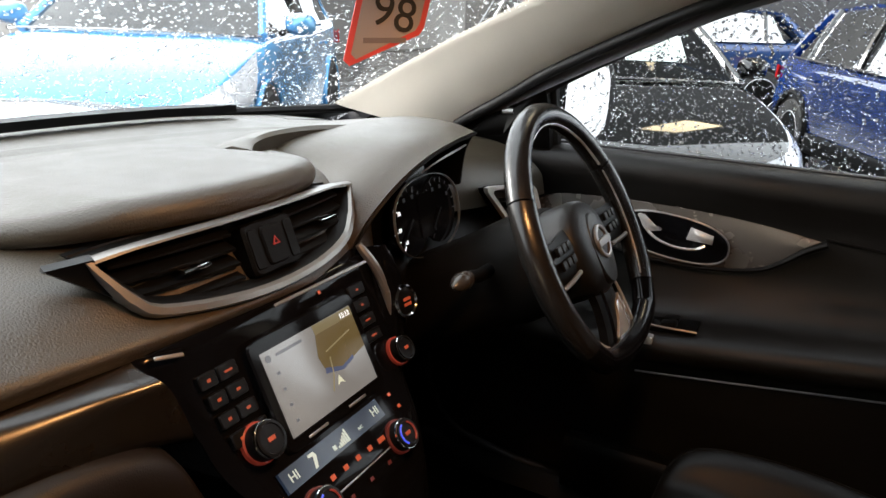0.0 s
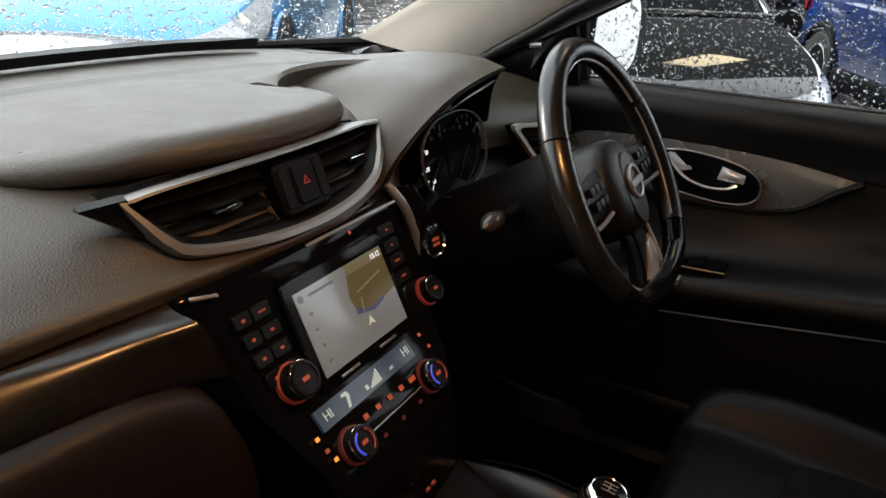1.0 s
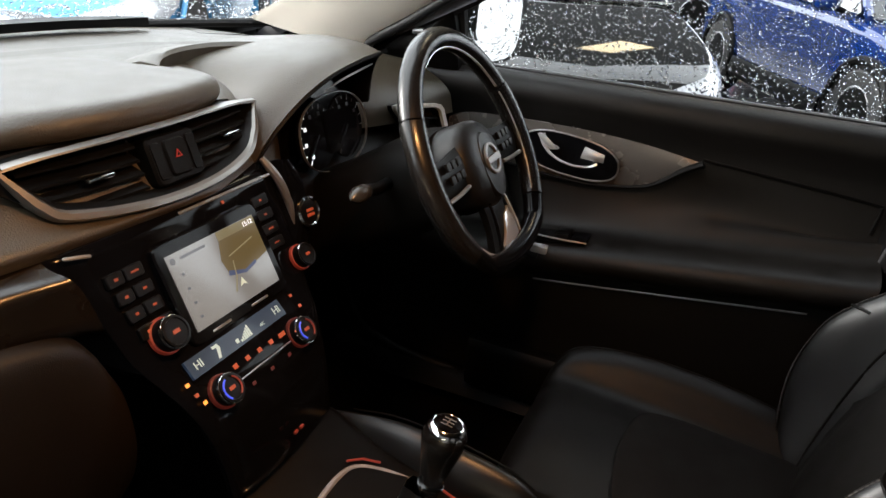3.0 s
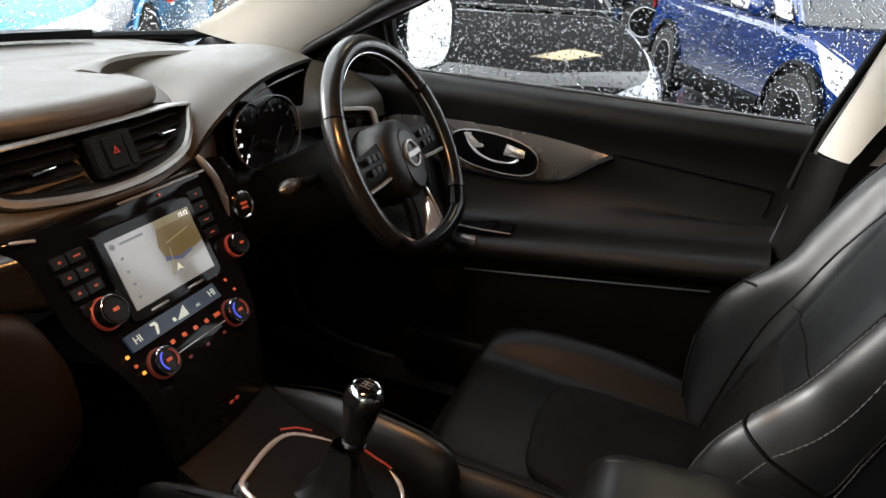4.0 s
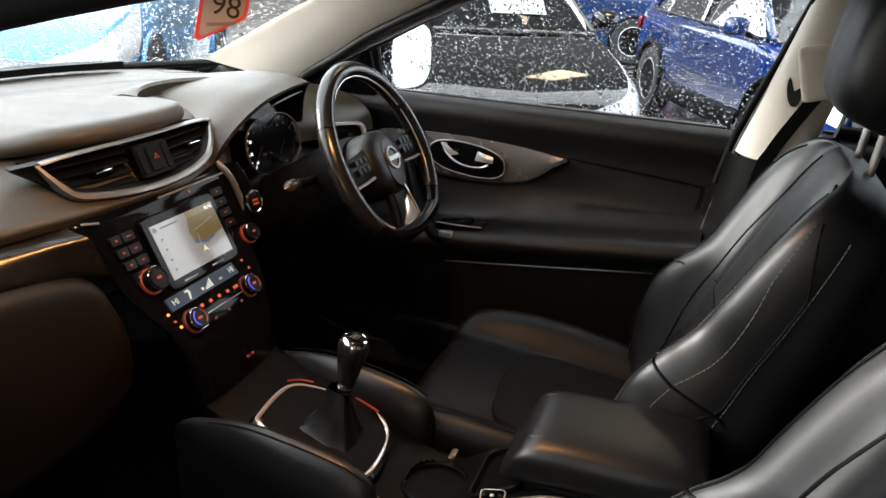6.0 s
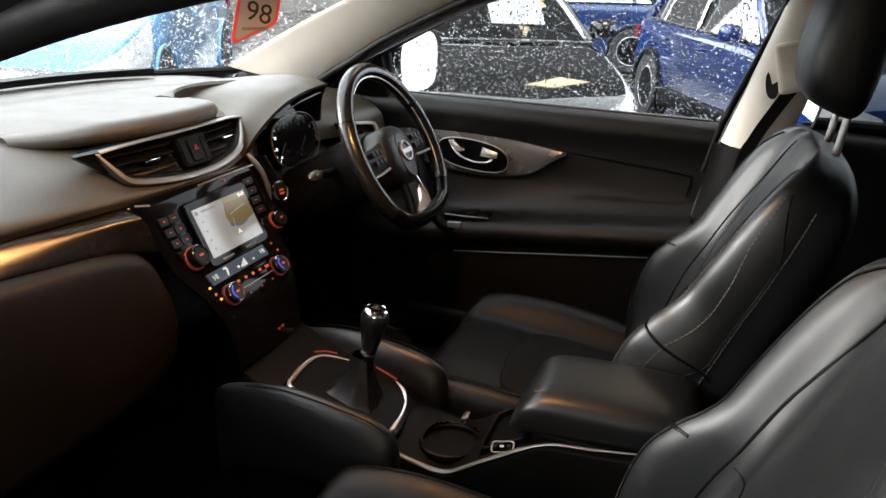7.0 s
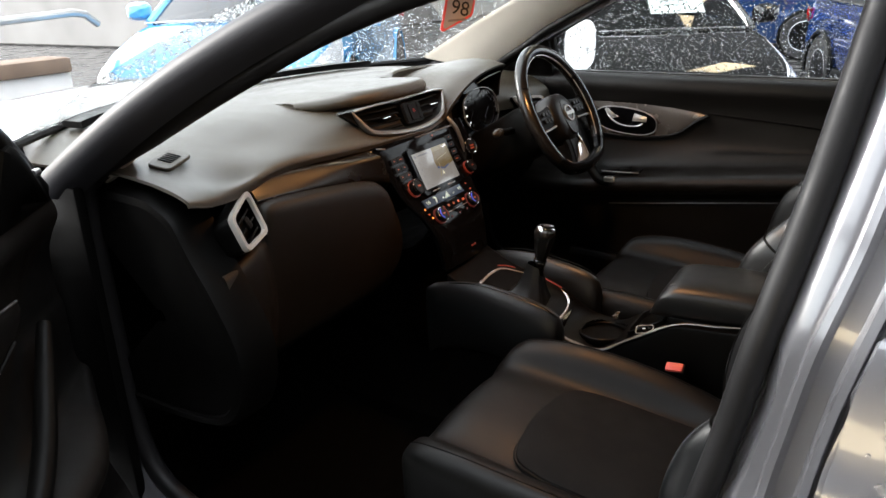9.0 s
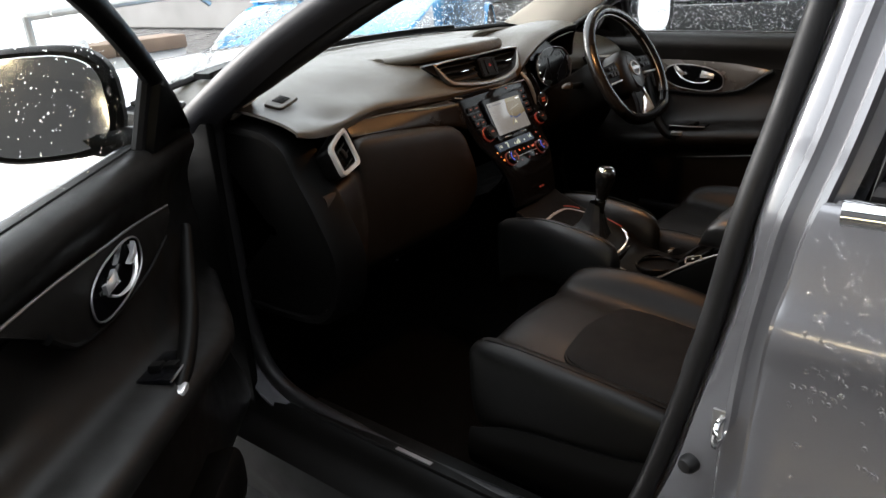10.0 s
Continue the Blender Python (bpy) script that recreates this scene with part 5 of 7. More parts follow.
for k in range(4):
    on_screen("menu_mark", [(-0.064, 0.018 - 0.017 * k), (-0.060, 0.018 - 0.017 * k), (-0.060, 0.021 - 0.017 * k), (-0.064, 0.021 - 0.017 * k)], M_MAPDARK, 0.0006)
text_part("clock", "15:12", 0.0085, SC @ Matrix.Translation((0.061, 0.0385, 0.0034)), M_LIT, display)
for sx in (-0.04, 0.03):
    bm = B()
    rbox(bm, (0.032, 0.003, 0.002), (0, 0, 0), 0.0008, 1, SC @ Matrix.Translation((sx, -0.0535, 0.0015)))
    part("bezel_mark", bm, M_SATIN, bez)

# lit keys beside the screen
M_AMBER = mat("amber_lit", (0.3, 0.06, 0.02), 0.5, vary=0, emit=(1.0, 0.16, 0.07), emit_strength=0.16)
M_ORANGE = mat("orange_lit", (0.4, 0.12, 0.02), 0.5, vary=0, emit=(1.0, 0.30, 0.05), emit_strength=1.6)
M_KEY = mat("key_black", (0.004, 0.004, 0.0042), 0.38, spec=0.15, vary=0.1)


def lit_key(x, z, w, h, mark, pose_of=None):
    p = fascia_pose(x, z, 0.0008)
    bm = B()
    slab(bm, superellipse(w / 2, h / 2, 20, 7), 0.006, p, 0.0012)
    key = part("key", bm, M_KEY, stack)
    bm = B()
    rbox(bm, (mark[0] * 0.72, mark[1] * 0.5, 0.0004), (0, 0, 0), 0, 1, p @ Matrix.Translation((mark[2] if len(mark) > 2 else 0, 0, 0.0003)))
    part("key_mark", bm, M_AMBER, key, "glowing red mark")


for k in range(4):
    z = 0.997 - 0.0185 * k
    lit_key(-0.133 + 0.003 * k, z, 0.022, 0.015, (0.006, 0.006))
    lit_key(-0.108 + 0.003 * k, z, 0.025, 0.015, (0.014, 0.004) if k in (0, 3) else (0.007, 0.005))
    lit_key(0.112, 1.006 - 0.0175 * k, 0.032, 0.014, (0.013, 0.004) if k > 1 else (0.006, 0.005))


def knob(x, z, r, depth, ring, label, thick=0.003):
    p = fascia_pose(x, z, 0.001)
    bm = B()
    lathe(bm, [(r * 1.13, -0.004), (r * 1.13, 0.0006), (r * 1.08, 0.001), (r * 1.02, 0.001)], 32, p)
    k = part("knob_base", bm, ring, stack, label)
    bm = B()
    lathe(bm, [(r, 0.0), (r, depth * 0.8), (r * 0.95, depth), (r * 0.8, depth * 1.02), (r * 0.76, depth * 0.94), (r * 0.05, depth * 0.94)], 32, p)
    part("knob", bm, M_KEY, k)
    bm = B()
    circ = [(r * 1.02 * math.cos(2 * math.pi * j / 32), r * 1.02 * math.sin(2 * math.pi * j / 32)) for j in range(32)]
    slab(bm, circ, thick, p @ Matrix.Translation((0, 0, depth * 0.9)), 0.0005, [(a * 0.86, b * 0.86) for a, b in circ])
    part("knob_rim", bm, M_CHROME, k, "chrome knob rim")
    bm = B()
    rbox(bm, (r * 0.5, r * 0.22, 0.0006), (0, 0, 0), 0, 1, p @ Matrix.Translation((0, 0, depth * 0.97)))
    part("knob_mark", bm, M_AMBER, k)
    return k, p


M_RING = mat("red_lit_ring", (0.2, 0.03, 0.02), 0.4, vary=0, emit=(1.0, 0.12, 0.06), emit_strength=0.06)
M_RINGDIM = mat("dim_ring", (0.05, 0.01, 0.01), 0.4, vary=0, emit=(0.8, 0.10, 0.06), emit_strength=0.05)
knob(-0.108, 0.930, 0.0185, 0.018, M_RING, "volume knob in a red-lit ring")
knob(0.141, 0.925, 0.0160, 0.014, M_RING, "tuning knob in a red-lit ring")
M_BLUELIT = mat("blue_lit", (0.02, 0.03, 0.2), 0.4, vary=0, emit=(0.08, 0.12, 1.0), emit_strength=0.8)
for x in (-0.087, 0.058):
    k, p = knob(x, 0.866, 0.0175, 0.014, M_RINGDIM, "climate knob with blue and red arcs")
    for a0, mt in ((110, M_BLUELIT), (-60, M_RING)):
        bm = B()
        tube(bm, [p @ Vector((0.0125 * math.cos(radians(a0 + j * 15)), 0.0125 * math.sin(radians(a0 + j * 15)), 0.0142)) for j in range(9)], 0.0011, 6)
        part("temperature_arc", bm, mt, k)
# start button pod by the wheel
bm = B()
loft(bm, [[(0.150, 0.405, 1.045), (0.172, 0.392, 1.045), (0.190, 0.398, 1.04)], [(0.155, 0.392, 1.0), (0.192, 0.380, 1.0), (0.222, 0.395, 0.995)], [(0.15, 0.378, 0.95), (0.195, 0.370, 0.945), (0.23, 0.395, 0.94)], [(0.14, 0.362, 0.90), (0.18, 0.360, 0.90), (0.215, 0.39, 0.90)]], 14, 12, thick=0.006)
pod = part("start_pod", bm, M_PIANO, stack, "gloss black pod with the start button")
bm = B()
tube(bm, spline([(0.146, 0.410, 1.050), (0.158, 0.392, 1.02), (0.168, 0.383, 0.985), (0.170, 0.377, 0.955)], 14), [0.004, 0.0055, 0.006, 0.006, 0.006, 0.006, 0.006, 0.006, 0.006, 0.006, 0.005, 0.004, 0.003, 0.002], 8)
part("pod_blade", bm, M_SATIN, pod, "satin silver blade")
pb = plane_pose((0.198, 0.372, 0.966), (-0.12, -0.95, 0.3))
bm = B()
lathe(bm, [(0.022, -0.006), (0.022, 0.003), (0.019, 0.005), (0.017, 0.003)], 32, pb)
sb = part("start_button", bm, M_CHROME, pod, "start button in a chrome ring")
bm = B()
lathe(bm, [(0.0172, -0.002), (0.0172, 0.003), (0.015, 0.0042), (0.001, 0.0042)], 28, pb)
part("button_cap", bm, M_KEY, sb)
for dy in (-0.004, 0.003):
    bm = B()
    rbox(bm, (0.014, 0.004, 0.0005), (0, 0, 0), 0, 1, pb @ Matrix.Translation((0, dy, 0.0045)))
    part("button_mark", bm, M_AMBER, sb)
# climate display and keys
bm = B()
p = fascia_pose(-0.022, 0.8945, 0.002)
slab(bm, [(-0.088, -0.011), (0.080, -0.011), (0.080, 0.011), (-0.088, 0.011)], 0.004, p, 0)
M_LCDTEXT = mat("lcd_segments", (0.3, 0.35, 0.34), 0.4, vary=0, emit=(0.75, 0.95, 0.88), emit_strength=0.38)
lcd = part("climate_display", bm, M_LCD, stack, "blue climate display")
text_part("climate_text", "HI", 0.0135, p @ Matrix.Translation((-0.073, 0, 0.0004)), M_LCDTEXT, lcd)
text_part("climate_text", "HI", 0.0135, p @ Matrix.Translation((0.068, 0, 0.0004)), M_LCDTEXT, lcd)
text_part("climate_text", "A/C", 0.005, p @ Matrix.Translation((0.036, -0.004, 0.0004)), M_LCDTEXT, lcd)
for k in range(6):
    bm = B()
    rbox(bm, (0.0026, 0.003 + 0.0022 * k, 0.0004), (0, 0, 0), 0, 1, p @ Matrix.Translation((-0.004 + 0.0034 * k, -0.006 + 0.0011 * k, 0.0004)))
    part("fan_bar", bm, M_LCDTEXT, lcd)
for pts in ([(-0.046, -0.008), (-0.042, -0.008), (-0.036, 0.003), (-0.038, 0.008), (-0.047, 0.008), (-0.047, 0.005), (-0.041, 0.004)], [(-0.013, -0.006), (-0.008, -0.006), (-0.008, -0.001), (-0.013, -0.001)]):
    bm = B()
    slab(bm, pts, 0.0003, p @ Matrix.Translation((0, 0, 0.0005)), 0)
    part("climate_symbol", bm, M_LCDTEXT, lcd)
for k in range(5):
    bm = B()
    pk = fascia_pose(-0.056 + 0.0215 * k, 0.876 - 0.0005 * k, 0.002)
    rbox(bm, (0.007 if k < 4 else 0.012, 0.0055, 0.0006), (0, 0, 0), 0, 1, pk)
    part("climate_mark", bm, M_AMBER, stack)
for k in range(3):
    bm = B()
    pk = fascia_pose(-0.045 + 0.035 * k, 0.853, 0.002)
    rbox(bm, (0.006, 0.004, 0.0006), (0, 0, 0), 0, 1, pk)
    part("climate_mark", bm, M_RINGDIM, stack)
bm = B()
pk = fascia_pose(-0.014, 0.8645, 0.0025)
rbox(bm, (0.098, 0.0018, 0.002), (0, 0, 0), 0.0006, 1, pk)
part("silver_line", bm, M_SATIN, stack)
for x, z, mt in ((-0.122, 0.886, M_ORANGE), (-0.117, 0.868, M_ORANGE), (-0.12, 0.876, M_AMBER), (0.082, 0.898, M_AMBER), (0.086, 0.885, M_AMBER)):
    bm = B()
    rbox(bm, (0.005, 0.004, 0.0006), (0, 0, 0), 0, 1, fascia_pose(x, z, 0.002))
    part("warning_light", bm, mt, stack)
# disc slot above the screen
bm = B()
p = fascia_pose(0.06, 1.030, 0.0015)
rbox(bm, (0.17, 0.004, 0.002), (0, 0, 0), 0.001, 1, p)
part("disc_slot", bm, M_SATIN, stack)
bm = B()
rbox(bm, (0.004, 0.004, 0.001), (0, 0, 0), 0, 1, fascia_pose(0.046, 1.022, 0.002))
part("red_lamp", bm, M_AMBER, stack)
bm = B()
rbox(bm, (0.03, 0.004, 0.002), (0, 0, 0), 0.001, 1, fascia_pose(-0.165, 1.030, 0.003) @ Matrix.Rotation(-0.25, 4, "Z"))
part("gloss_edge", bm, M_SATIN, stack)

# ---- tunnel console ----
cons = thing("tunnel_console", "dark tunnel console with gear lever, cup holders and padded sides", "centre console", at=(0, 0, 0.4))


def cons_z(y):
    return float(np.interp(y, [-0.5, -0.261, -0.17, -0.102, -0.04, 0.008, 0.035, 0.22, 0.30], [0.715, 0.698, 0.643, 0.598, 0.601, 0.616, 0.644, 0.700, 0.745]))


bm = B()
rows = []
for y in (-0.55, -0.40, -0.30, -0.255, -0.20, -0.15, -0.10, -0.05, -0.01, 0.025, 0.06, 0.12, 0.20, 0.27):
    z = cons_z(y)
    xl = float(np.interp(y, [0.0, 0.06], [-0.064, -0.100]))
    rows.append([(xl - 0.018, y, 0.36), (xl - 0.014, y, 0.50), (xl - 0.006, y, z - 0.022), (xl + 0.002, y, z - 0.003), (xl + 0.012, y, z), (0.06, y, z + 0.012), (0.098, y, z + 0.006), (0.112, y, z - 0.03), (0.12, y, 0.55), (0.125, y, 0.36)])
loft(bm, rows, 150, 110)
# openings for the cup holder and the tray
gone = []
for f in bm.faces:
    c = f.calc_center_median()
    if c.z > 0.57 and (math.hypot((c.x - 0.012) / 0.055, (c.y + 0.082) / 0.050) < 1 or (-0.040 < c.x < 0.082 and -0.232 < c.y < -0.150)):
        gone.append(f)
bmesh.ops.delete(bm, geom=gone, context="FACES")
part("console_body", bm, M_BLACK, cons, "dark console body")
for s in (-1, 1):
    # padded knee bolster
    bm = B()
    rows = []
    for y, z, w in ((0.32, 0.690, 0.008), (0.28, 0.712, 0.022), (0.18, 0.728, 0.030), (0.10, 0.722, 0.033), (0.02, 0.708, 0.031), (-0.02, 0.690, 0.024), (-0.035, 0.665, 0.010)):
        x = s * 0.122
        rows.append([(x + s * w * math.cos(t) * 0.9 - s * 0.004, y, z - 0.065 + (0.065 if math.sin(t) > 0 else 0.11) * math.sin(t)) for t in [2 * math.pi * k / 12 for k in range(12)]])
    loft(bm, rows, 30, 24, close_v=True, caps=True)
    bo = part("knee_bolster", bm, M_LEATHER, cons, "stitched padded console side")
    bm = B()
    tube(bm, spline([(s * 0.128, 0.25, 0.719), (s * 0.130, 0.18, 0.729), (s * 0.130, 0.10, 0.723), (s * 0.128, 0.02, 0.709), (s * 0.126, -0.02, 0.691)], 30), 0.0014, 6)
    part("stitch_line", bm, M_BLACK, bo)
    if s > 0:
        continue
    # edge strip
    bm = B()
    pts = [(s * 0.062, 0.020, 0.626), (s * 0.066, 0.005, 0.618), (s * 0.066, -0.04, 0.605), (s * 0.066, -0.102, 0.602), (s * 0.066, -0.17, 0.646), (s * 0.066, -0.261, 0.701), (s * 0.066, -0.34, 0.714), (s * 0.066, -0.43, 0.728)]
    tube(bm, spline(pts, 30), [0.013, 0.014, 0.012, 0.009, 0.007] + [0.0048] * 15 + [0.0030] * 6 + [0.0024, 0.0020, 0.0016, 0.0012], 8, False, 0.6)
    part("edge_strip", bm, M_SATIN, cons, "satin silver console edge")
# gear gaiter, lever and its frame
FR = [(-0.078, 0.188), (-0.045, 0.204), (0.03, 0.204), (0.062, 0.170), (0.082, 0.100), (0.078, 0.055), (0.050, 0.024), (-0.035, 0.016), (-0.072, 0.035), (-0.084, 0.10)]
FRS = spline(FR, 60, True)
bm = B()
tube(bm, [(x, y, cons_z(y) + 0.008) for x, y in FRS], 0.0042, 8, True)
part("gear_frame", bm, M_BRIGHT, cons, "bright gear surround")
bm = B()
fill_grid(bm, [[(cx_ + (x - cx_) * k, cy_ + (y - cy_) * k, cons_z(y) + dz) for x, y in FRS for cx_, cy_ in ((0.0, 0.11),)] for k, dz in ((1.16, -0.004), (1.12, 0.005), (1.02, 0.008), (0.97, 0.006))], False, True)
part("gear_plinth", bm, M_PIANO, cons, "gloss black gear plinth")
bm = B()
cg = np.array((0.004, 0.115))
G = []
for k, dz in ((1.0, 0.003), (0.95, 0.002), (0.88, -0.010), (0.72, -0.010), (0.55, -0.004), (0.42, 0.010), (0.31, 0.032), (0.23, 0.056), (0.17, 0.082)):
    c2 = cg + (np.array((0.002, 0.085)) - cg) * (1 - k)
    G.append([(*(c2 + (np.array(p) - cg) * k * (1 + 0.05 * math.sin(9 * a) * (1 - k))), cons_z(0.11) + dz + (cons_z(p[1]) - cons_z(0.11)) * k) for a, p in zip(np.linspace(0, 2 * math.pi, 60), FRS)])
fill_grid(bm, G, False, True)
part("gear_gaiter", bm, M_LEATHER, cons, "black leather gear gaiter")
lev = thing("gear_lever", "gear lever with black leather knob and chrome cap", "gear lever", at=(0, 0.08, 0.72))
mL = pose(0.0, 0.082, 0.725, 8, 4, 0)
bm = B()
lathe(bm, [(0.013, -0.02), (0.0125, 0.02), (0.0135, 0.028), (0.0155, 0.030), (0.0155, 0.036), (0.0135, 0.038), (0.016, 0.05), (0.0215, 0.075), (0.0255, 0.095), (0.0265, 0.105), (0.024, 0.112), (0.002, 0.114)], 28, mL)
part("knob", bm, M_WHEEL, lev)
bm = B()
lathe(bm, [(0.0240, 0.108), (0.0235, 0.1155), (0.0205, 0.120), (0.0175, 0.1212), (0.0165, 0.1205)], 28, mL)
part("chrome_ring", bm, M_CHROME, lev, "chrome ring")
bm = B()
lathe(bm, [(0.0172, 0.112), (0.0172, 0.1205), (0.010, 0.1225), (0.001, 0.123)], 24, mL)
part("knob_cap", bm, M_PIANO, lev, "gloss cap with gear pattern")
bm = B()
tube(bm, [mL @ Vector((0, 0, 0.0318)), mL @ Vector((0, 0, 0.0345))], 0.0160, 20)
part("collar", bm, M_CHROME, lev, "thin chrome collar")
for k in (-1, 0, 1):
    bm = B()
    rbox(bm, (0.0012, 0.014, 0.0008), (0, 0, 0), 0, 1, mL @ Matrix.Translation((0.006 * k, 0, 0.1228)))
    part("pattern_line", bm, M_SATIN, lev)
bm = B()
rbox(bm, (0.014, 0.0012, 0.0008), (0, 0, 0), 0, 1, mL @ Matrix.Translation((0, 0, 0.1231)))
part("pattern_line", bm, M_SATIN, lev)
# red glow line along the surround, tray lamps
bm = B()
tube(bm, [(x, y, cons_z(y) + 0.016) for x, y in ((0.036, 0.208), (0.054, 0.194), (0.065, 0.174))], 0.0016, 6)
part("glow_line", bm, M_RING, cons, "red ambient light line")
bm = B()
tube(bm, [(x, y, cons_z(y) + 0.014) for x, y in ((0.086, 0.10), (0.082, 0.055))], 0.0018, 6)
part("glow_line", bm, M_RING, cons)
for dx in (0, 0.012):
    bm = B()
    rbox(bm, (0.007, 0.003, 0.004), (-0.012 + dx, 0.252, 0.775 - 0.002 * dx), 0.001)
    part("tray_lamp", bm, M_RING, cons)
# cup holder and open tray
bm = B()
lathe(bm, [(0.0585, -0.004), (0.058, 0.003), (0.055, 0.005), (0.052, 0.002), (0.049, -0.080), (0.002, -0.083)], 40, Matrix.Translation((0.012, -0.082, 0.607)) @ Matrix.Rotation(-0.05, 4, "X") @ Matrix.Rotation(0.06, 4, "Y"))
part("cup_holder", bm, M_BLACK, cons, "round cup holder")
bm = B()
rbox(bm, (0.030, 0.012, 0.012), (0.066, -0.092, 0.628), 0.004)
part("holder_tab", bm, M_INSERT, cons, "small grey holder tab")
bm = B()
mt_ = Matrix.Translation((0.021, -0.191, 0.666)) @ Matrix.Rotation(-0.55, 4, "X")
tr = superellipse(0.062, 0.048, 40, 7)
fill_grid(bm, [[mt_ @ Vector((x * k, y * k, z)) for x, y in tr] for k, z in ((1.04, -0.008), (1.04, 0.002), (1.0, 0.004), (0.93, 0.002), (0.90, -0.045), (0.05, -0.047))], False, True, caps=True)
part("tray", bm, M_BLACK, cons, "open black tray")
bm = B()
pu = plane_pose((-0.050, -0.192, 0.668), (-0.55, 0.35, 0.76), (0, 1, 0)) @ Matrix.Rotation(0.1, 4, "Z")
slab(bm, superellipse(0.010, 0.021, 24, 6), 0.004, pu, 0.001, [(x * 0.88, y * 0.94) for x, y in superellipse(0.010, 0.021, 24, 6)])
sw = part("switch_panel", bm, M_VENTRING, cons, "small silver-edged switch panel")
for k in range(3):
    bm = B()
    rbox(bm, (0.005, 0.008, 0.003), (0, 0, 0), 0.001, 1, pu @ Matrix.Translation((0, -0.013 + 0.013 * k, 0)))
    part("switch", bm, M_SATIN if k == 1 else M_VENT, sw)
# armrest box
arm = thing("armrest_box", "padded black leather armrest box", "armrest", at=(0.03, -0.34, 0.66))
bm = B()
rows = []
for y, dz, k in ((-0.203, -0.034, 0.62), (-0.205, -0.022, 0.80), (-0.212, -0.008, 0.93), (-0.232, 0.004, 0.99), (-0.262, 0.008, 1.0), (-0.33, 0.008, 1.0), (-0.43, 0.004, 1.0), (-0.475, -0.006, 0.97), (-0.488, -0.03, 0.90)):
    zc = 0.734 + dz * 0.5 + 0.05 * (-0.25 - y)
    rows.append([(0.036 + 0.094 * k * a, y - 0.012 * b * (y > -0.3), zc + (0.038 + dz * 0.5) * b) for a, b in superellipse(1, 1, 40, 3.6)])
loft(bm, rows, 36, 64, close_v=True, caps=True)
lid = part("lid", bm, M_LEATHER, arm, "padded armrest lid")
for dx in (-0.060, 0.06):
    bm = B()
    tube(bm, [(0.036 + dx, y, z) for y, z in spline([(-0.232, 0.7690), (-0.262, 0.7755), (-0.33, 0.7790), (-0.43, 0.7815), (-0.470, 0.7755)], 24)], 0.0012, 6)
    part("stitch_line", bm, M_STITCH, lid)
bm = B()
rbox(bm, (0.165, 0.25, 0.09), (0.036, -0.360, 0.665), 0.012, 3)
part("box", bm, M_BLACK, arm)
# buckle
buc = thing("belt_buckle", "red-buttoned seat belt buckle", "seat belt buckle", at=(-0.145, -0.29, 0.6))
mB = pose(-0.142, -0.287, 0.642, -12, -34, 0)
bm = B()
rbox(bm, (0.024, 0.041, 0.10), (0, 0, 0), 0.006, 2, mB @ Matrix.Translation((0, 0, -0.045)))
part("housing", bm, M_BLACK, buc)
bm = B()
rbox(bm, (0.019, 0.036, 0.014), (0, 0, 0), 0.004, 2, mB @ Matrix.Translation((0, 0.001, 0.002)))
part("release", bm, mat("buckle_red", (0.55, 0.05, 0.03), 0.4, vary=0.05), buc, "red release button")


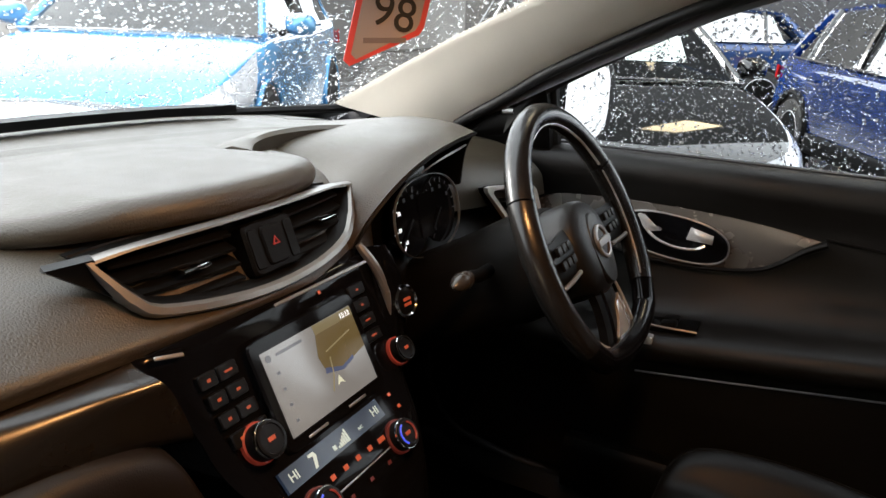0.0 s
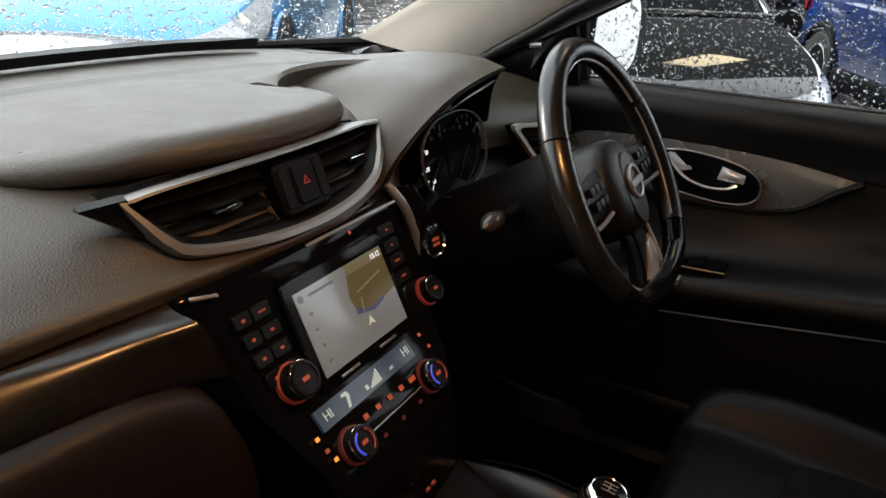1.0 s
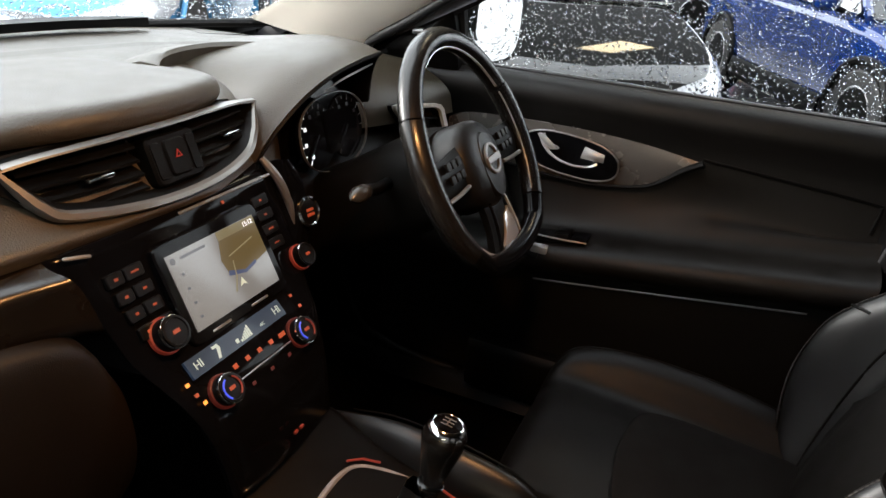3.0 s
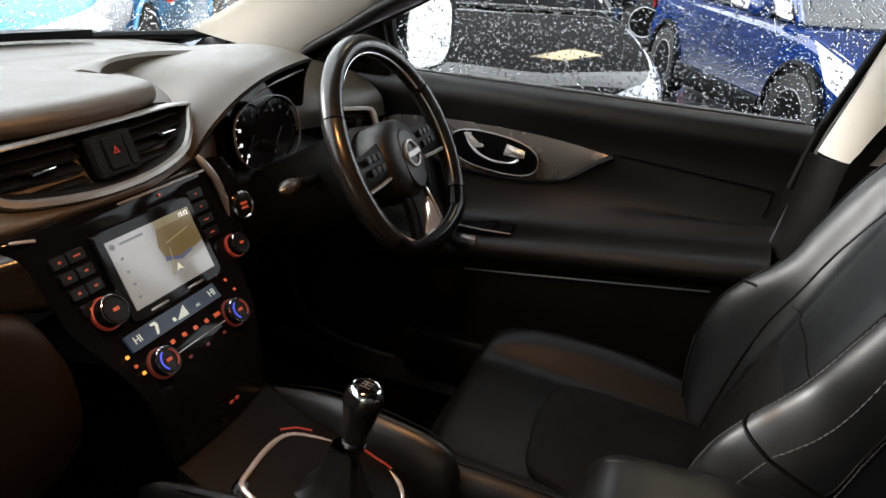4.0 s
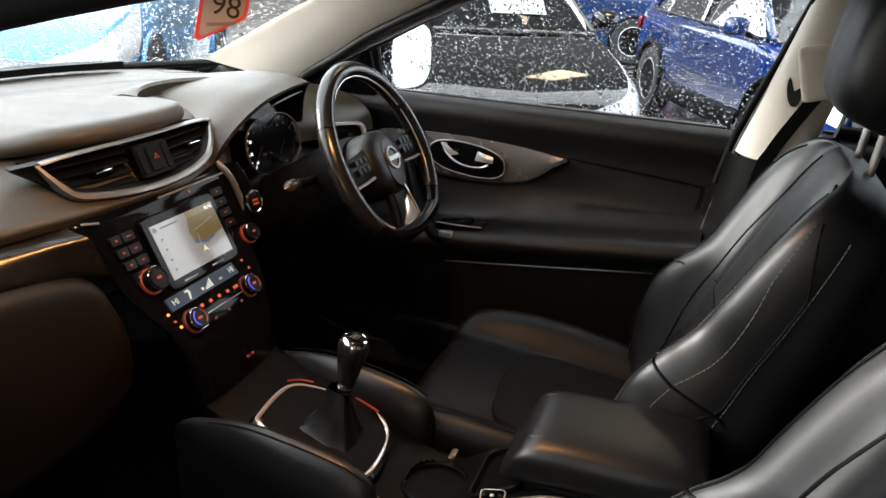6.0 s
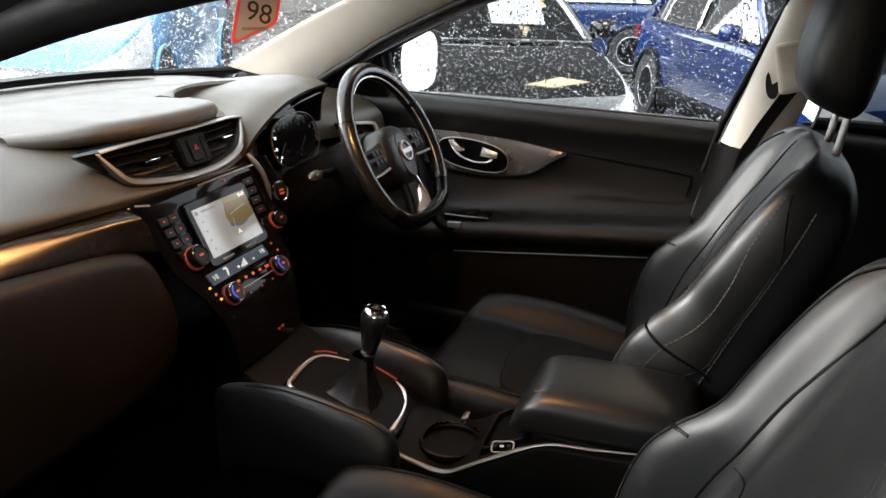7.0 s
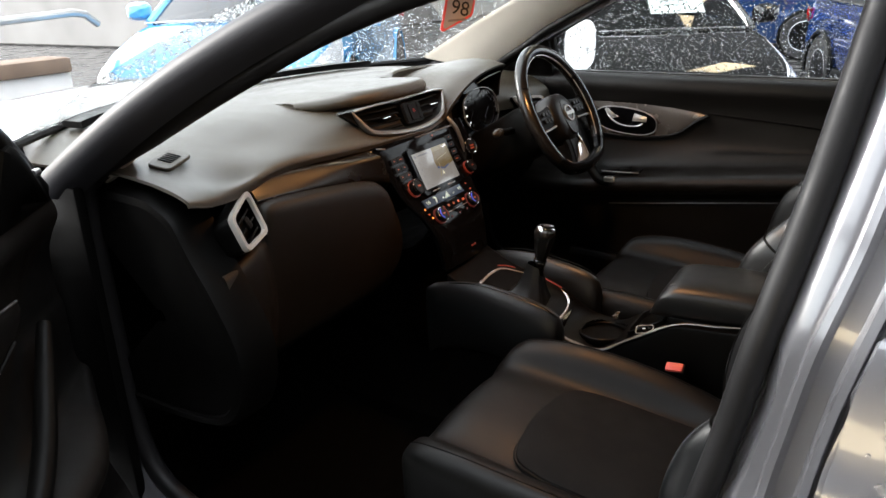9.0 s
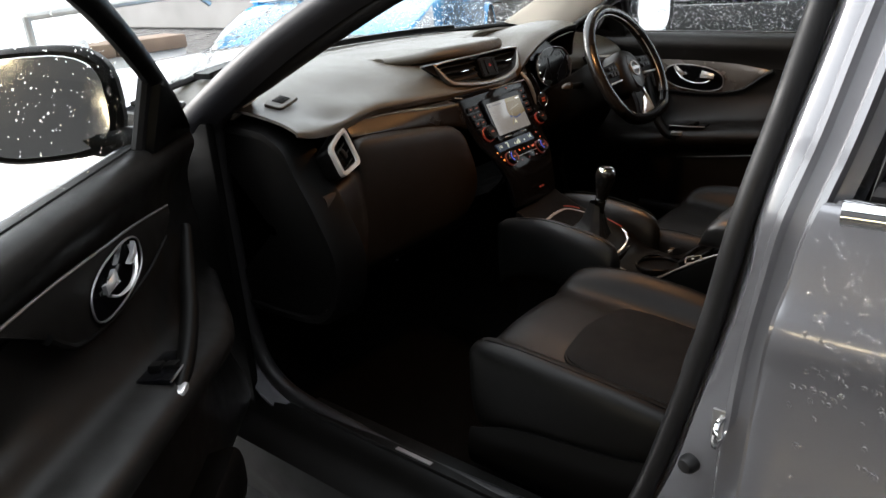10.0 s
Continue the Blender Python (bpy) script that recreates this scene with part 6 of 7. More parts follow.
# ---- seats ----
def seat(x0, label, mirror, back_y):
    s_ob = thing("front_seat", label, "car seat", "front seats", at=(x0, -0.2, 0.33))
    ins = mirror  # direction of the inboard side: -1 driver, 1 passenger
    # backrest
    lean = np.array((-0.375, 0.927))
    lean = lean / np.linalg.norm(lean)
    fwd = np.array((lean[1], -lean[0]))  # (y, z) forward of the backrest: towards +y
    base = np.array((back_y, 0.555))

    def pt(x, h, f):
        q = base + lean * h + fwd * f
        return (x0 + x, q[0], q[1])
    rows = []
    for h, w, bo, pad, th in ((0.0, 0.205, 0.04, 0.020, 0.10), (0.05, 0.235, 0.072, 0.025, 0.12), (0.13, 0.258, 0.102, 0.028, 0.13), (0.22, 0.263, 0.110, 0.028, 0.13), (0.28, 0.256, 0.096, 0.028, 0.13), (0.32, 0.247, 0.080, 0.028, 0.125), (0.36, 0.244, 0.069, 0.028, 0.125),
                              (0.42, 0.248, 0.064, 0.024, 0.118), (0.52, 0.246, 0.054, 0.020, 0.105), (0.585, 0.232, 0.040, 0.016, 0.09), (0.622, 0.198, 0.022, 0.010, 0.07), (0.640, 0.13, 0.006, 0.002, 0.05), (0.642, 0.05, -0.012, -0.012, 0.03)):
        ring = [(-w, -0.02), (-w * 0.985, bo * 0.55), (-w * 0.90, bo * 0.98), (-w * 0.78, bo * 0.86), (-w * 0.60, pad * 0.55), (-w * 0.3, pad), (0, pad * 1.0), (w * 0.3, pad), (w * 0.60, pad * 0.55), (w * 0.78, bo * 0.86), (w * 0.90, bo * 0.98), (w * 0.985, bo * 0.55), (w, -0.02),
                (w * 0.94, -th * 0.8), (w * 0.6, -th), (0, -th * 1.02), (-w * 0.6, -th), (-w * 0.94, -th * 0.8)]
        rows.append([pt(x, h, f) for x, f in ring])
    bm = B()
    SKIN = loft(bm, rows, 60, 108, close_v=True, caps=True)
    back = part("backrest", bm, M_LEATHER, s_ob, "black leather backrest with raised bolsters")
    HS = (0.0, 0.05, 0.13, 0.22, 0.28, 0.32, 0.36, 0.42, 0.52, 0.585, 0.622, 0.640, 0.642)

    def lay(fr, h, lift):
        """A place on the backrest's skin: fr across, from -1 to 1 and past it round the flank; h up the back."""
        u = float(np.interp(h, HS, range(13))) / 12 * 59
        v = float(np.interp(fr, [-1.3, -1.0, -0.985, -0.9, -0.78, -0.6, -0.3, 0, 0.3, 0.6, 0.78, 0.9, 0.985, 1.0, 1.3], range(-1, 14))) * 6

        def at(a, b):
            i = min(int(a), 58)
            j = int(math.floor(b))
            p, q = a - i, b - j
            return (SKIN[i][j % 108] * (1 - q) + SKIN[i][(j + 1) % 108] * q) * (1 - p) + (SKIN[i + 1][j % 108] * (1 - q) + SKIN[i + 1][(j + 1) % 108] * q) * p
        o = at(u, v)
        n = np.cross(at(min(59, u + 0.6), v) - at(max(0, u - 0.6), v), at(u, v + 0.6) - at(u, v - 0.6))
        n = n / max(1e-9, np.linalg.norm(n))
        mid = np.array(pt(0, h, -0.05))
        return tuple(o + n * (lift if np.dot(n, o - mid) > 0 else -lift))

    def seam(keys, r, mt, name, n=44, dash_len=0, lift=0.0005):
        bm = B()
        P = [lay(fr, h, lift) for fr, h in spline(keys, n)]
        if dash_len:
            for k in range(0, n - dash_len, dash_len + 1):
                tube(bm, P[k:k + dash_len + 1], r, 5)
        else:
            tube(bm, P, r, 6)
        part(name, bm, mt, back)
    for s in (-1, 1):
        for fr in (0.0, 0.030):
            seam([(s * (0.900 + fr), 0.02), (s * (0.940 + fr), 0.10), (s * (0.970 + fr), 0.18), (s * (0.985 + fr), 0.27), (s * (0.99 + fr), 0.36), (s * (0.985 + fr), 0.48), (s * (0.97 + fr), 0.575)], 0.0010, M_STITCH, "stitch_line", 190, 2)
        seam([(s * 0.915, 0.02), (s * 0.955, 0.10), (s * 0.985, 0.18), (s * 1.0, 0.27), (s * 1.005, 0.36), (s * 1.0, 0.48), (s * 0.985, 0.58)], 0.0016, M_BLACK, "piping")
        seam([(s * 0.82, 0.03), (s * 0.84, 0.12), (s * 0.86, 0.20), (s * 0.865, 0.272)], 0.0010, M_STITCH, "stitch_line", 100, 2)
        seam([(s * 0.808, 0.03), (s * 0.828, 0.12), (s * 0.848, 0.20), (s * 0.853, 0.272)], 0.0020, M_BLACK, "seam")
        seam([(s * 0.865, 0.282), (s * 0.87, 0.36), (s * 0.875, 0.46), (s * 0.86, 0.56), (s * 0.80, 0.605)], 0.0010, M_STITCH, "stitch_line", 130, 2)
        seam([(s * 0.853, 0.282), (s * 0.858, 0.36), (s * 0.863, 0.46), (s * 0.845, 0.56), (s * 0.785, 0.605)], 0.0020, M_BLACK, "seam")
        seam([(s * 1.06, 0.250), (s * 0.985, 0.260), (s * 0.92, 0.268), (s * 0.86, 0.276), (s * 0.78, 0.286)], 0.0028, M_BLACK, "seam")
        seam([(s * 0.62, 0.02), (s * 0.64, 0.15), (s * 0.66, 0.28), (s * 0.66, 0.42), (s * 0.58, 0.56), (s * 0.46, 0.61)], 0.0024, M_BLACK, "seam")
    seam([(-0.64, 0.30), (-0.3, 0.315), (0, 0.32), (0.3, 0.315), (0.64, 0.30)], 0.0016, M_BLACK, "seam")
    bm = B()
    G = []
    for u in np.linspace(-1, 1, 25):
        top = 0.265 - 0.10 * abs(u) ** 5
        G.append([lay(0.60 * u, h, 0.0035 - 0.005 * max(0, abs(u) - 0.9) * 10 * 0.8 - (0.004 if h == top else 0)) for h in list(np.linspace(0.0, top - 0.012, 12)) + [top]])
    fill_grid(bm, G)
    shell(bm, 0.006)
    part("back_insert", bm, M_SUEDE, back, "dark knitted lower backrest centre")
    # cushion
    rows = []
    for y, w, zt, bo, zb in ((0.078, 0.17, 0.560, 0.004, 0.50), (0.065, 0.215, 0.592, 0.014, 0.46), (0.03, 0.242, 0.612, 0.028, 0.44), (-0.06, 0.255, 0.606, 0.046, 0.43), (-0.18, 0.258, 0.594, 0.052, 0.42), (-0.30, 0.250, 0.582, 0.048, 0.42), (-0.40, 0.235, 0.575, 0.03, 0.42), (-0.46, 0.21, 0.565, 0.0, 0.43)):
        ring = [(-w, zt - 0.03), (-w * 0.99, zt + bo * 0.5), (-w * 0.90, zt + bo), (-w * 0.76, zt + bo * 0.75), (-w * 0.60, zt - 0.004), (-w * 0.3, zt + 0.004), (0, zt + 0.006), (w * 0.3, zt + 0.004), (w * 0.60, zt - 0.004), (w * 0.76, zt + bo * 0.75), (w * 0.90, zt + bo), (w * 0.99, zt + bo * 0.5), (w, zt - 0.03),
                (w * 0.97, zb + 0.02), (w * 0.8, zb), (0, zb), (-w * 0.8, zb), (-w * 0.97, zb + 0.02)]
        rows.append([(x0 + x, y, z) for x, z in ring])
    bm = B()
    PAD = loft(bm, rows, 48, 108, close_v=True, caps=True)
    cush = part("cushion", bm, M_CUSHION, s_ob, "black leather seat cushion")

    def on_pad(fr, row, lift):
        v = float(np.interp(fr, [-1.0, -0.99, -0.9, -0.76, -0.6, -0.3, 0, 0.3, 0.6, 0.76, 0.9, 0.99, 1.0], range(13))) * 6
        u = row / 7 * 47
        i, j = min(int(u), 46), int(v)
        p, q = u - i, v - j
        o = (PAD[i][j] * (1 - q) + PAD[i][j + 1] * q) * (1 - p) + (PAD[i + 1][j] * (1 - q) + PAD[i + 1][j + 1] * q) * p
        return (o[0], o[1], o[2] + lift)
    for s in (-1, 1):
        for keys, r, nm in ((((0.86, 1.0), (0.88, 1.8), (0.885, 2.8), (0.885, 4.0), (0.88, 5.2), (0.86, 6.2)), 0.0013, "piping"),):
            bm = B()
            tube(bm, [on_pad(s * fr, row, 0.0003) for fr, row in spline(keys, 40)], r, 6)
            part(nm, bm, M_BLACK, cush)
    # fabric insert with rounded front
    bm = B()
    U = spline([(-0.145, -0.40), (-0.150, -0.25), (-0.146, -0.16), (-0.115, -0.108), (0, -0.092), (0.115, -0.108), (0.146, -0.16), (0.150, -0.25), (0.145, -0.40)], 40)
    zc = lambda y: float(np.interp(y, [-0.40, -0.30, -0.18, -0.06], [0.583, 0.590, 0.602, 0.614]))
    G = [[(x0 + p[0] * k, -0.21 + (p[1] + 0.21) * k, zc(-0.21 + (p[1] + 0.21) * k) + dz - 0.006 * abs(p[0] * k) / 0.14) for p in U] for k, dz in ((1.0, -0.004), (0.98, 0.002), (0.92, 0.005), (0.5, 0.006), (0.05, 0.006))]
    fill_grid(bm, G, False, True, caps=True)
    part("seat_insert", bm, M_SUEDE, cush, "black perforated seat centre")
    bm = B()
    tube(bm, [(x0 + x * 1.005, y, zc(y) - 0.003 - 0.006 * abs(x) / 0.14) for x, y in U], 0.003, 6)
    part("seam", bm, M_BLACK, cush)
    # valance, base frame
    for s in (-1, 1):
        bm = B()
        loft(bm, [[(x0 + s * 0.262, y, z0), (x0 + s * 0.272, y, z0 - 0.05), (x0 + s * 0.262, y, 0.38), (x0 + s * 0.24, y, 0.36)] for y, z0 in ((0.03, 0.46), (-0.10, 0.50), (-0.3, 0.52), (-0.45, 0.56))], 16, 12, thick=0.008)
        part("side_valance", bm, M_BLACK, s_ob, "black plastic side valance")
    bm = B()
    rbox(bm, (0.40, 0.44, 0.10), (x0, -0.18, 0.39), 0.02)
    part("seat_base", bm, M_BLACK, s_ob)
    bm = B()
    sb_ = pt(ins * 0.262, 0.20, -0.02)
    lathe(bm, [(0.006, 0), (0.006, 0.004), (0.004, 0.006), (0.001, 0.006)], 16, plane_pose(sb_, (ins, 0, 0)))
    part("side_button", bm, M_SATIN, s_ob)
    # headrest
    hr = []
    for h, w, f0, f1 in ((0.690, 0.07, -0.026, 0.022), (0.695, 0.108, -0.044, 0.040), (0.716, 0.130, -0.058, 0.055), (0.76, 0.138, -0.062, 0.062), (0.85, 0.140, -0.062, 0.058), (0.95, 0.132, -0.054, 0.042), (0.992, 0.108, -0.036, 0.018), (1.008, 0.06, -0.015, 0.0)):
        ring = superellipse(1, 1, 32, 3.6)
        hr.append([pt(a * w, h + 0.008, (f0 + f1) / 2 + b * (f1 - f0) / 2 + 0.040 + 0.26 * (h - 0.74)) for a, b in ring])
    bm = B()
    loft(bm, hr, 30, 48, close_v=True, caps=True)
    head = part("headrest", bm, M_LEATHER, s_ob, "black leather headrest")
    for dx in (-0.062, 0.062):
        bm = B()
        tube(bm, [pt(dx * 0.97, 0.60, -0.042), pt(dx * 0.97, 0.66, -0.024), pt(dx * 0.97, 0.76, 0.008)], 0.0065, 12)
        part("post", bm, M_BRIGHT, head, "chrome headrest post")
    return s_ob


seat(0.372, "black leather driver's seat with stitched bolsters", -1, -0.37)
seat(-0.385, "black leather passenger seat with stitched bolsters", 1, -0.435)


# ---- mirror, tag, belt, dome lamp ----
mirr = thing("rear_view_mirror", "black rear-view mirror on the windscreen", "mirror", at=(0.0, 0.33, 1.42))
mm = plane_pose((0.005, 0.335, 1.385), (-0.05, -1, -0.12))
bm = B()
sh = superellipse(0.115, 0.033, 36, 3.5)
fill_grid(bm, [[mm @ Vector((x * k, y * k, z)) for x, y in sh] for k, z in ((0.95, 0.0), (1.0, -0.006), (0.97, -0.02), (0.6, -0.035), (0.1, -0.038))], False, True, caps=True)
part("housing", bm, M_BLACK, mirr)
bm = B()
slab(bm, [(x * 0.93, y * 0.9) for x, y in sh], 0.002, mm @ Matrix.Translation((0, 0, 0.001)), 0)
part("mirror_glass", bm, M_CHROME, mirr)
bm = B()
tube(bm, [(0.005, 0.36, 1.395), (0.0, 0.41, 1.40), (0.0, 0.44, 1.375)], 0.012, 10)
part("stem", bm, M_BLACK, mirr)

tag = thing("price_tag", "red-edged grey hanging price tag with number 98", "price tag", at=(0.03, 0.32, 1.34))
tm = plane_pose((0.066, 0.316, 1.336), (-0.62, -0.78, 0.0)) @ Matrix.Rotation(radians(-13), 4, "Z")
outl = [(-0.036, 0.075), (0.036, 0.075), (0.037, -0.018), (0.034, -0.026), (-0.029, -0.072), (-0.036, -0.068)]
M_TAGRED = mat("tag_red", (0.75, 0.08, 0.08), 0.45, vary=0.04)
M_TAGGREY = mat("tag_grey", (0.36, 0.32, 0.31), 0.5, vary=0.05)
M_INK = mat("ink_black", (0.01, 0.01, 0.01), 0.6, vary=0)
bm = B()
slab(bm, outl, 0.0012, tm, 0)
card = part("card", bm, M_TAGRED, tag, "red card")
bm = B()
slab(bm, [(x * 0.84, 0.004 + (y - 0.004) * 0.90) for x, y in outl], 0.0004, tm @ Matrix.Translation((0, 0, 0.0006)), 0)
part("panel", bm, M_TAGGREY, tag, "grey panel")
text_part("number", "98", 0.046, tm @ Matrix.Translation((0.003, -0.014, 0.0012)), M_INK, tag)
for k, (w, y) in enumerate(((0.044, -0.040),)):
    bm = B()
    rbox(bm, (w, 0.005, 0.0006), (0, 0, 0), 0, 1, tm @ Matrix.Translation((0.0, y, 0.0009)) @ Matrix.Rotation(0.25, 4, "Z"))
    part("writing_bar", bm, mat("faded_ink", (0.20, 0.17, 0.17), 0.6, vary=0), tag)
bm = B()
tube(bm, [tm @ Vector((0, 0.075, -0.001)), (0.02, 0.33, 1.45)], 0.001, 6)
part("cord", bm, M_BLACK, tag)

belt = thing("seat_belt", "black seat belt with a cream guide on the pillar", "seat belt", at=(0.66, -0.55, 1.2))
bm = B()
rbox(bm, (0.026, 0.058, 0.105), (0, 0, 0), 0.012, 3, Matrix.Translation((0.641, -0.572, 1.245)) @ Matrix.Rotation(-0.28, 4, "X"))
guide = part("guide_cover", bm, M_CREAM, belt, "cream belt guide")
bm = B()
slab(bm, superellipse(0.013, 0.030, 24, 2.2), 0.004, plane_pose((0.653, -0.541, 1.206), (-1, 0.45, 0.1)) @ Matrix.Rotation(0.25, 4, "Z"), 0.001)
part("belt_slot", bm, M_BLACK, guide, "dark belt slot")
bm = B()
P = spline([(0.636, -0.582, 1.205), (0.644, -0.560, 1.16), (0.662, -0.528, 1.085), (0.670, -0.508, 1.0), (0.685, -0.48, 0.6)], 20)
fill_grid(bm, [[(x, y - 0.012, z - 0.004), (x, y + 0.012, z + 0.004)] for x, y, z in P])
shell(bm, 0.0015)
part("webbing", bm, M_BLACK, belt, "black belt webbing")

dome = thing("dome_lamp", "warm lit dome lamp in the headliner", "lamp", at=(0, -0.1, 1.48))
bm = B()
rbox(bm, (0.20, 0.10, 0.018), (0.0, 0.02, 1.452), 0.008, 3)
part("housing", bm, M_CREAM, dome)
bm = B()
rbox(bm, (0.06, 0.06, 0.010), (-0.055, 0.02, 1.442), 0.004, 2)
part("lens", bm, mat("warm_lens", (0.8, 0.7, 0.5), 0.4, vary=0, emit=(1.0, 0.62, 0.30), emit_strength=5.0), dome, "warm lit lens")
bm = B()
rbox(bm, (0.06, 0.06, 0.010), (0.055, 0.02, 1.442), 0.004, 2)
part("lens", bm, mat("unlit_lens", (0.5, 0.48, 0.44), 0.3, vary=0.05), dome, "unlit lens")
la = bpy.data.lights.new("dome_light", "AREA")
la.shape, la.size, la.size_y, la.energy, la.color, la.spread = "RECTANGLE", 0.06, 0.06, 2.9, (1.0, 0.46, 0.16), radians(150)
new("dome_light", la).matrix_world = look((-0.055, 0.02, 1.434), (-0.06, 0.04, 0.6))


# ---- outside ----
def ground_mat():
    m = mat("wet_asphalt", (0.032, 0.031, 0.031), 0.22, spec=0.5, grain=0.03, grain_scale=90, vary=0.25, vary_scale=0.7, bump=0.003, rough_vary=0.2)
    return m


bm = B()
G = [[(x, y, 0.0) for x in (-400, -60, -15, -6, -2, 0, 2, 6, 15, 60, 400)] for y in (-400, -60, -15, -6, -2, 0, 2, 6, 15, 60, 400)]
fill_grid(bm, G)
tagged(part("ground", bm, ground_mat()), "wet grey asphalt car park", "ground", kind="structure")

M_TYRE = mat("tyre_rubber", (0.018, 0.018, 0.018), 0.7, grain=0.5, grain_scale=120)
M_ALLOY = mat("alloy", (0.62, 0.62, 0.63), 0.25, metal=0.9, vary=0.05)
M_BLACKPAINT = mat("black_paint", (0.0012, 0.0012, 0.0011), 0.05, coat=0.6, vary=0.1, rough_vary=0.02)
M_BLUE = mat("deep_blue_paint", (0.004, 0.021, 0.115), 0.10, metal=0.2, coat=1.0, vary=0.1, rough_vary=0.04)
M_MIDBLUE = mat("mid_blue_paint", (0.09, 0.38, 0.72), 0.14, metal=0.2, coat=1.0, vary=0.1, rough_vary=0.04)
M_NAVY = mat("navy_paint", (0.010, 0.035, 0.12), 0.22, metal=0.3, coat=1.0, vary=0.1, rough_vary=0.04)
M_CARGLASS = pane_mat("tinted_pane", (0.10, 0.11, 0.11), 0.10)
M_SIDEPANE = pane_mat("side_pane", (0.06, 0.07, 0.07), 0.42)
M_LAMPGLASS = mat("lamp_glass", (0.58, 0.59, 0.61), 0.08, metal=0.15, coat=1.0, vary=0.2, vary_scale=30)
M_TAIL = mat("tail_red", (0.5, 0.01, 0.01), 0.12, coat=1.0, vary=0.05)
M_WHITEPAINT = mat("white_paint", (0.80, 0.80, 0.80), 0.35, vary=0.04)
M_CARD = mat("sales_card", (0.45, 0.50, 0.47), 0.7, vary=0.05)


def wheel_of(parent, x, y, s, r=0.34):
    m = pose(x, y, r, 0, 90 * s, 0)
    bm = B()
    lathe(bm, [(r * 0.66, -0.10), (r * 0.93, -0.105), (r, -0.08), (r, 0.08), (r * 0.93, 0.105), (r * 0.66, 0.10), (r * 0.64, 0.0)], 40, m)
    w = part("wheel", bm, M_TYRE, parent, "black tyre with an alloy rim")
    bm = B()
    lathe(bm, [(r * 0.66, 0.095), (r * 0.62, 0.10), (r * 0.60, 0.03), (r * 0.10, 0.02)], 40, m)
    part("rim", bm, M_BLACK, w)
    for k in range(10):
        bm = B()
        a = 2 * math.pi * k / 10
        rbox(bm, (r * 0.54, 0.028, 0.03), (0, 0, 0), 0.006, 1, m @ Matrix.Rotation(a, 4, "Z") @ Matrix.Translation((r * 0.36, 0, 0.075)))
        part("spoke", bm, M_ALLOY, w)
    bm = B()
    c2 = [(r * 0.66 * math.cos(2 * math.pi * k / 40), r * 0.66 * math.sin(2 * math.pi * k / 40)) for k in range(40)]
    slab(bm, c2, 0.02, m @ Matrix.Translation((0, 0, 0.10)), 0.003, [(a * 0.93, b * 0.93) for a, b in c2])
    part("rim_lip", bm, M_ALLOY, w)


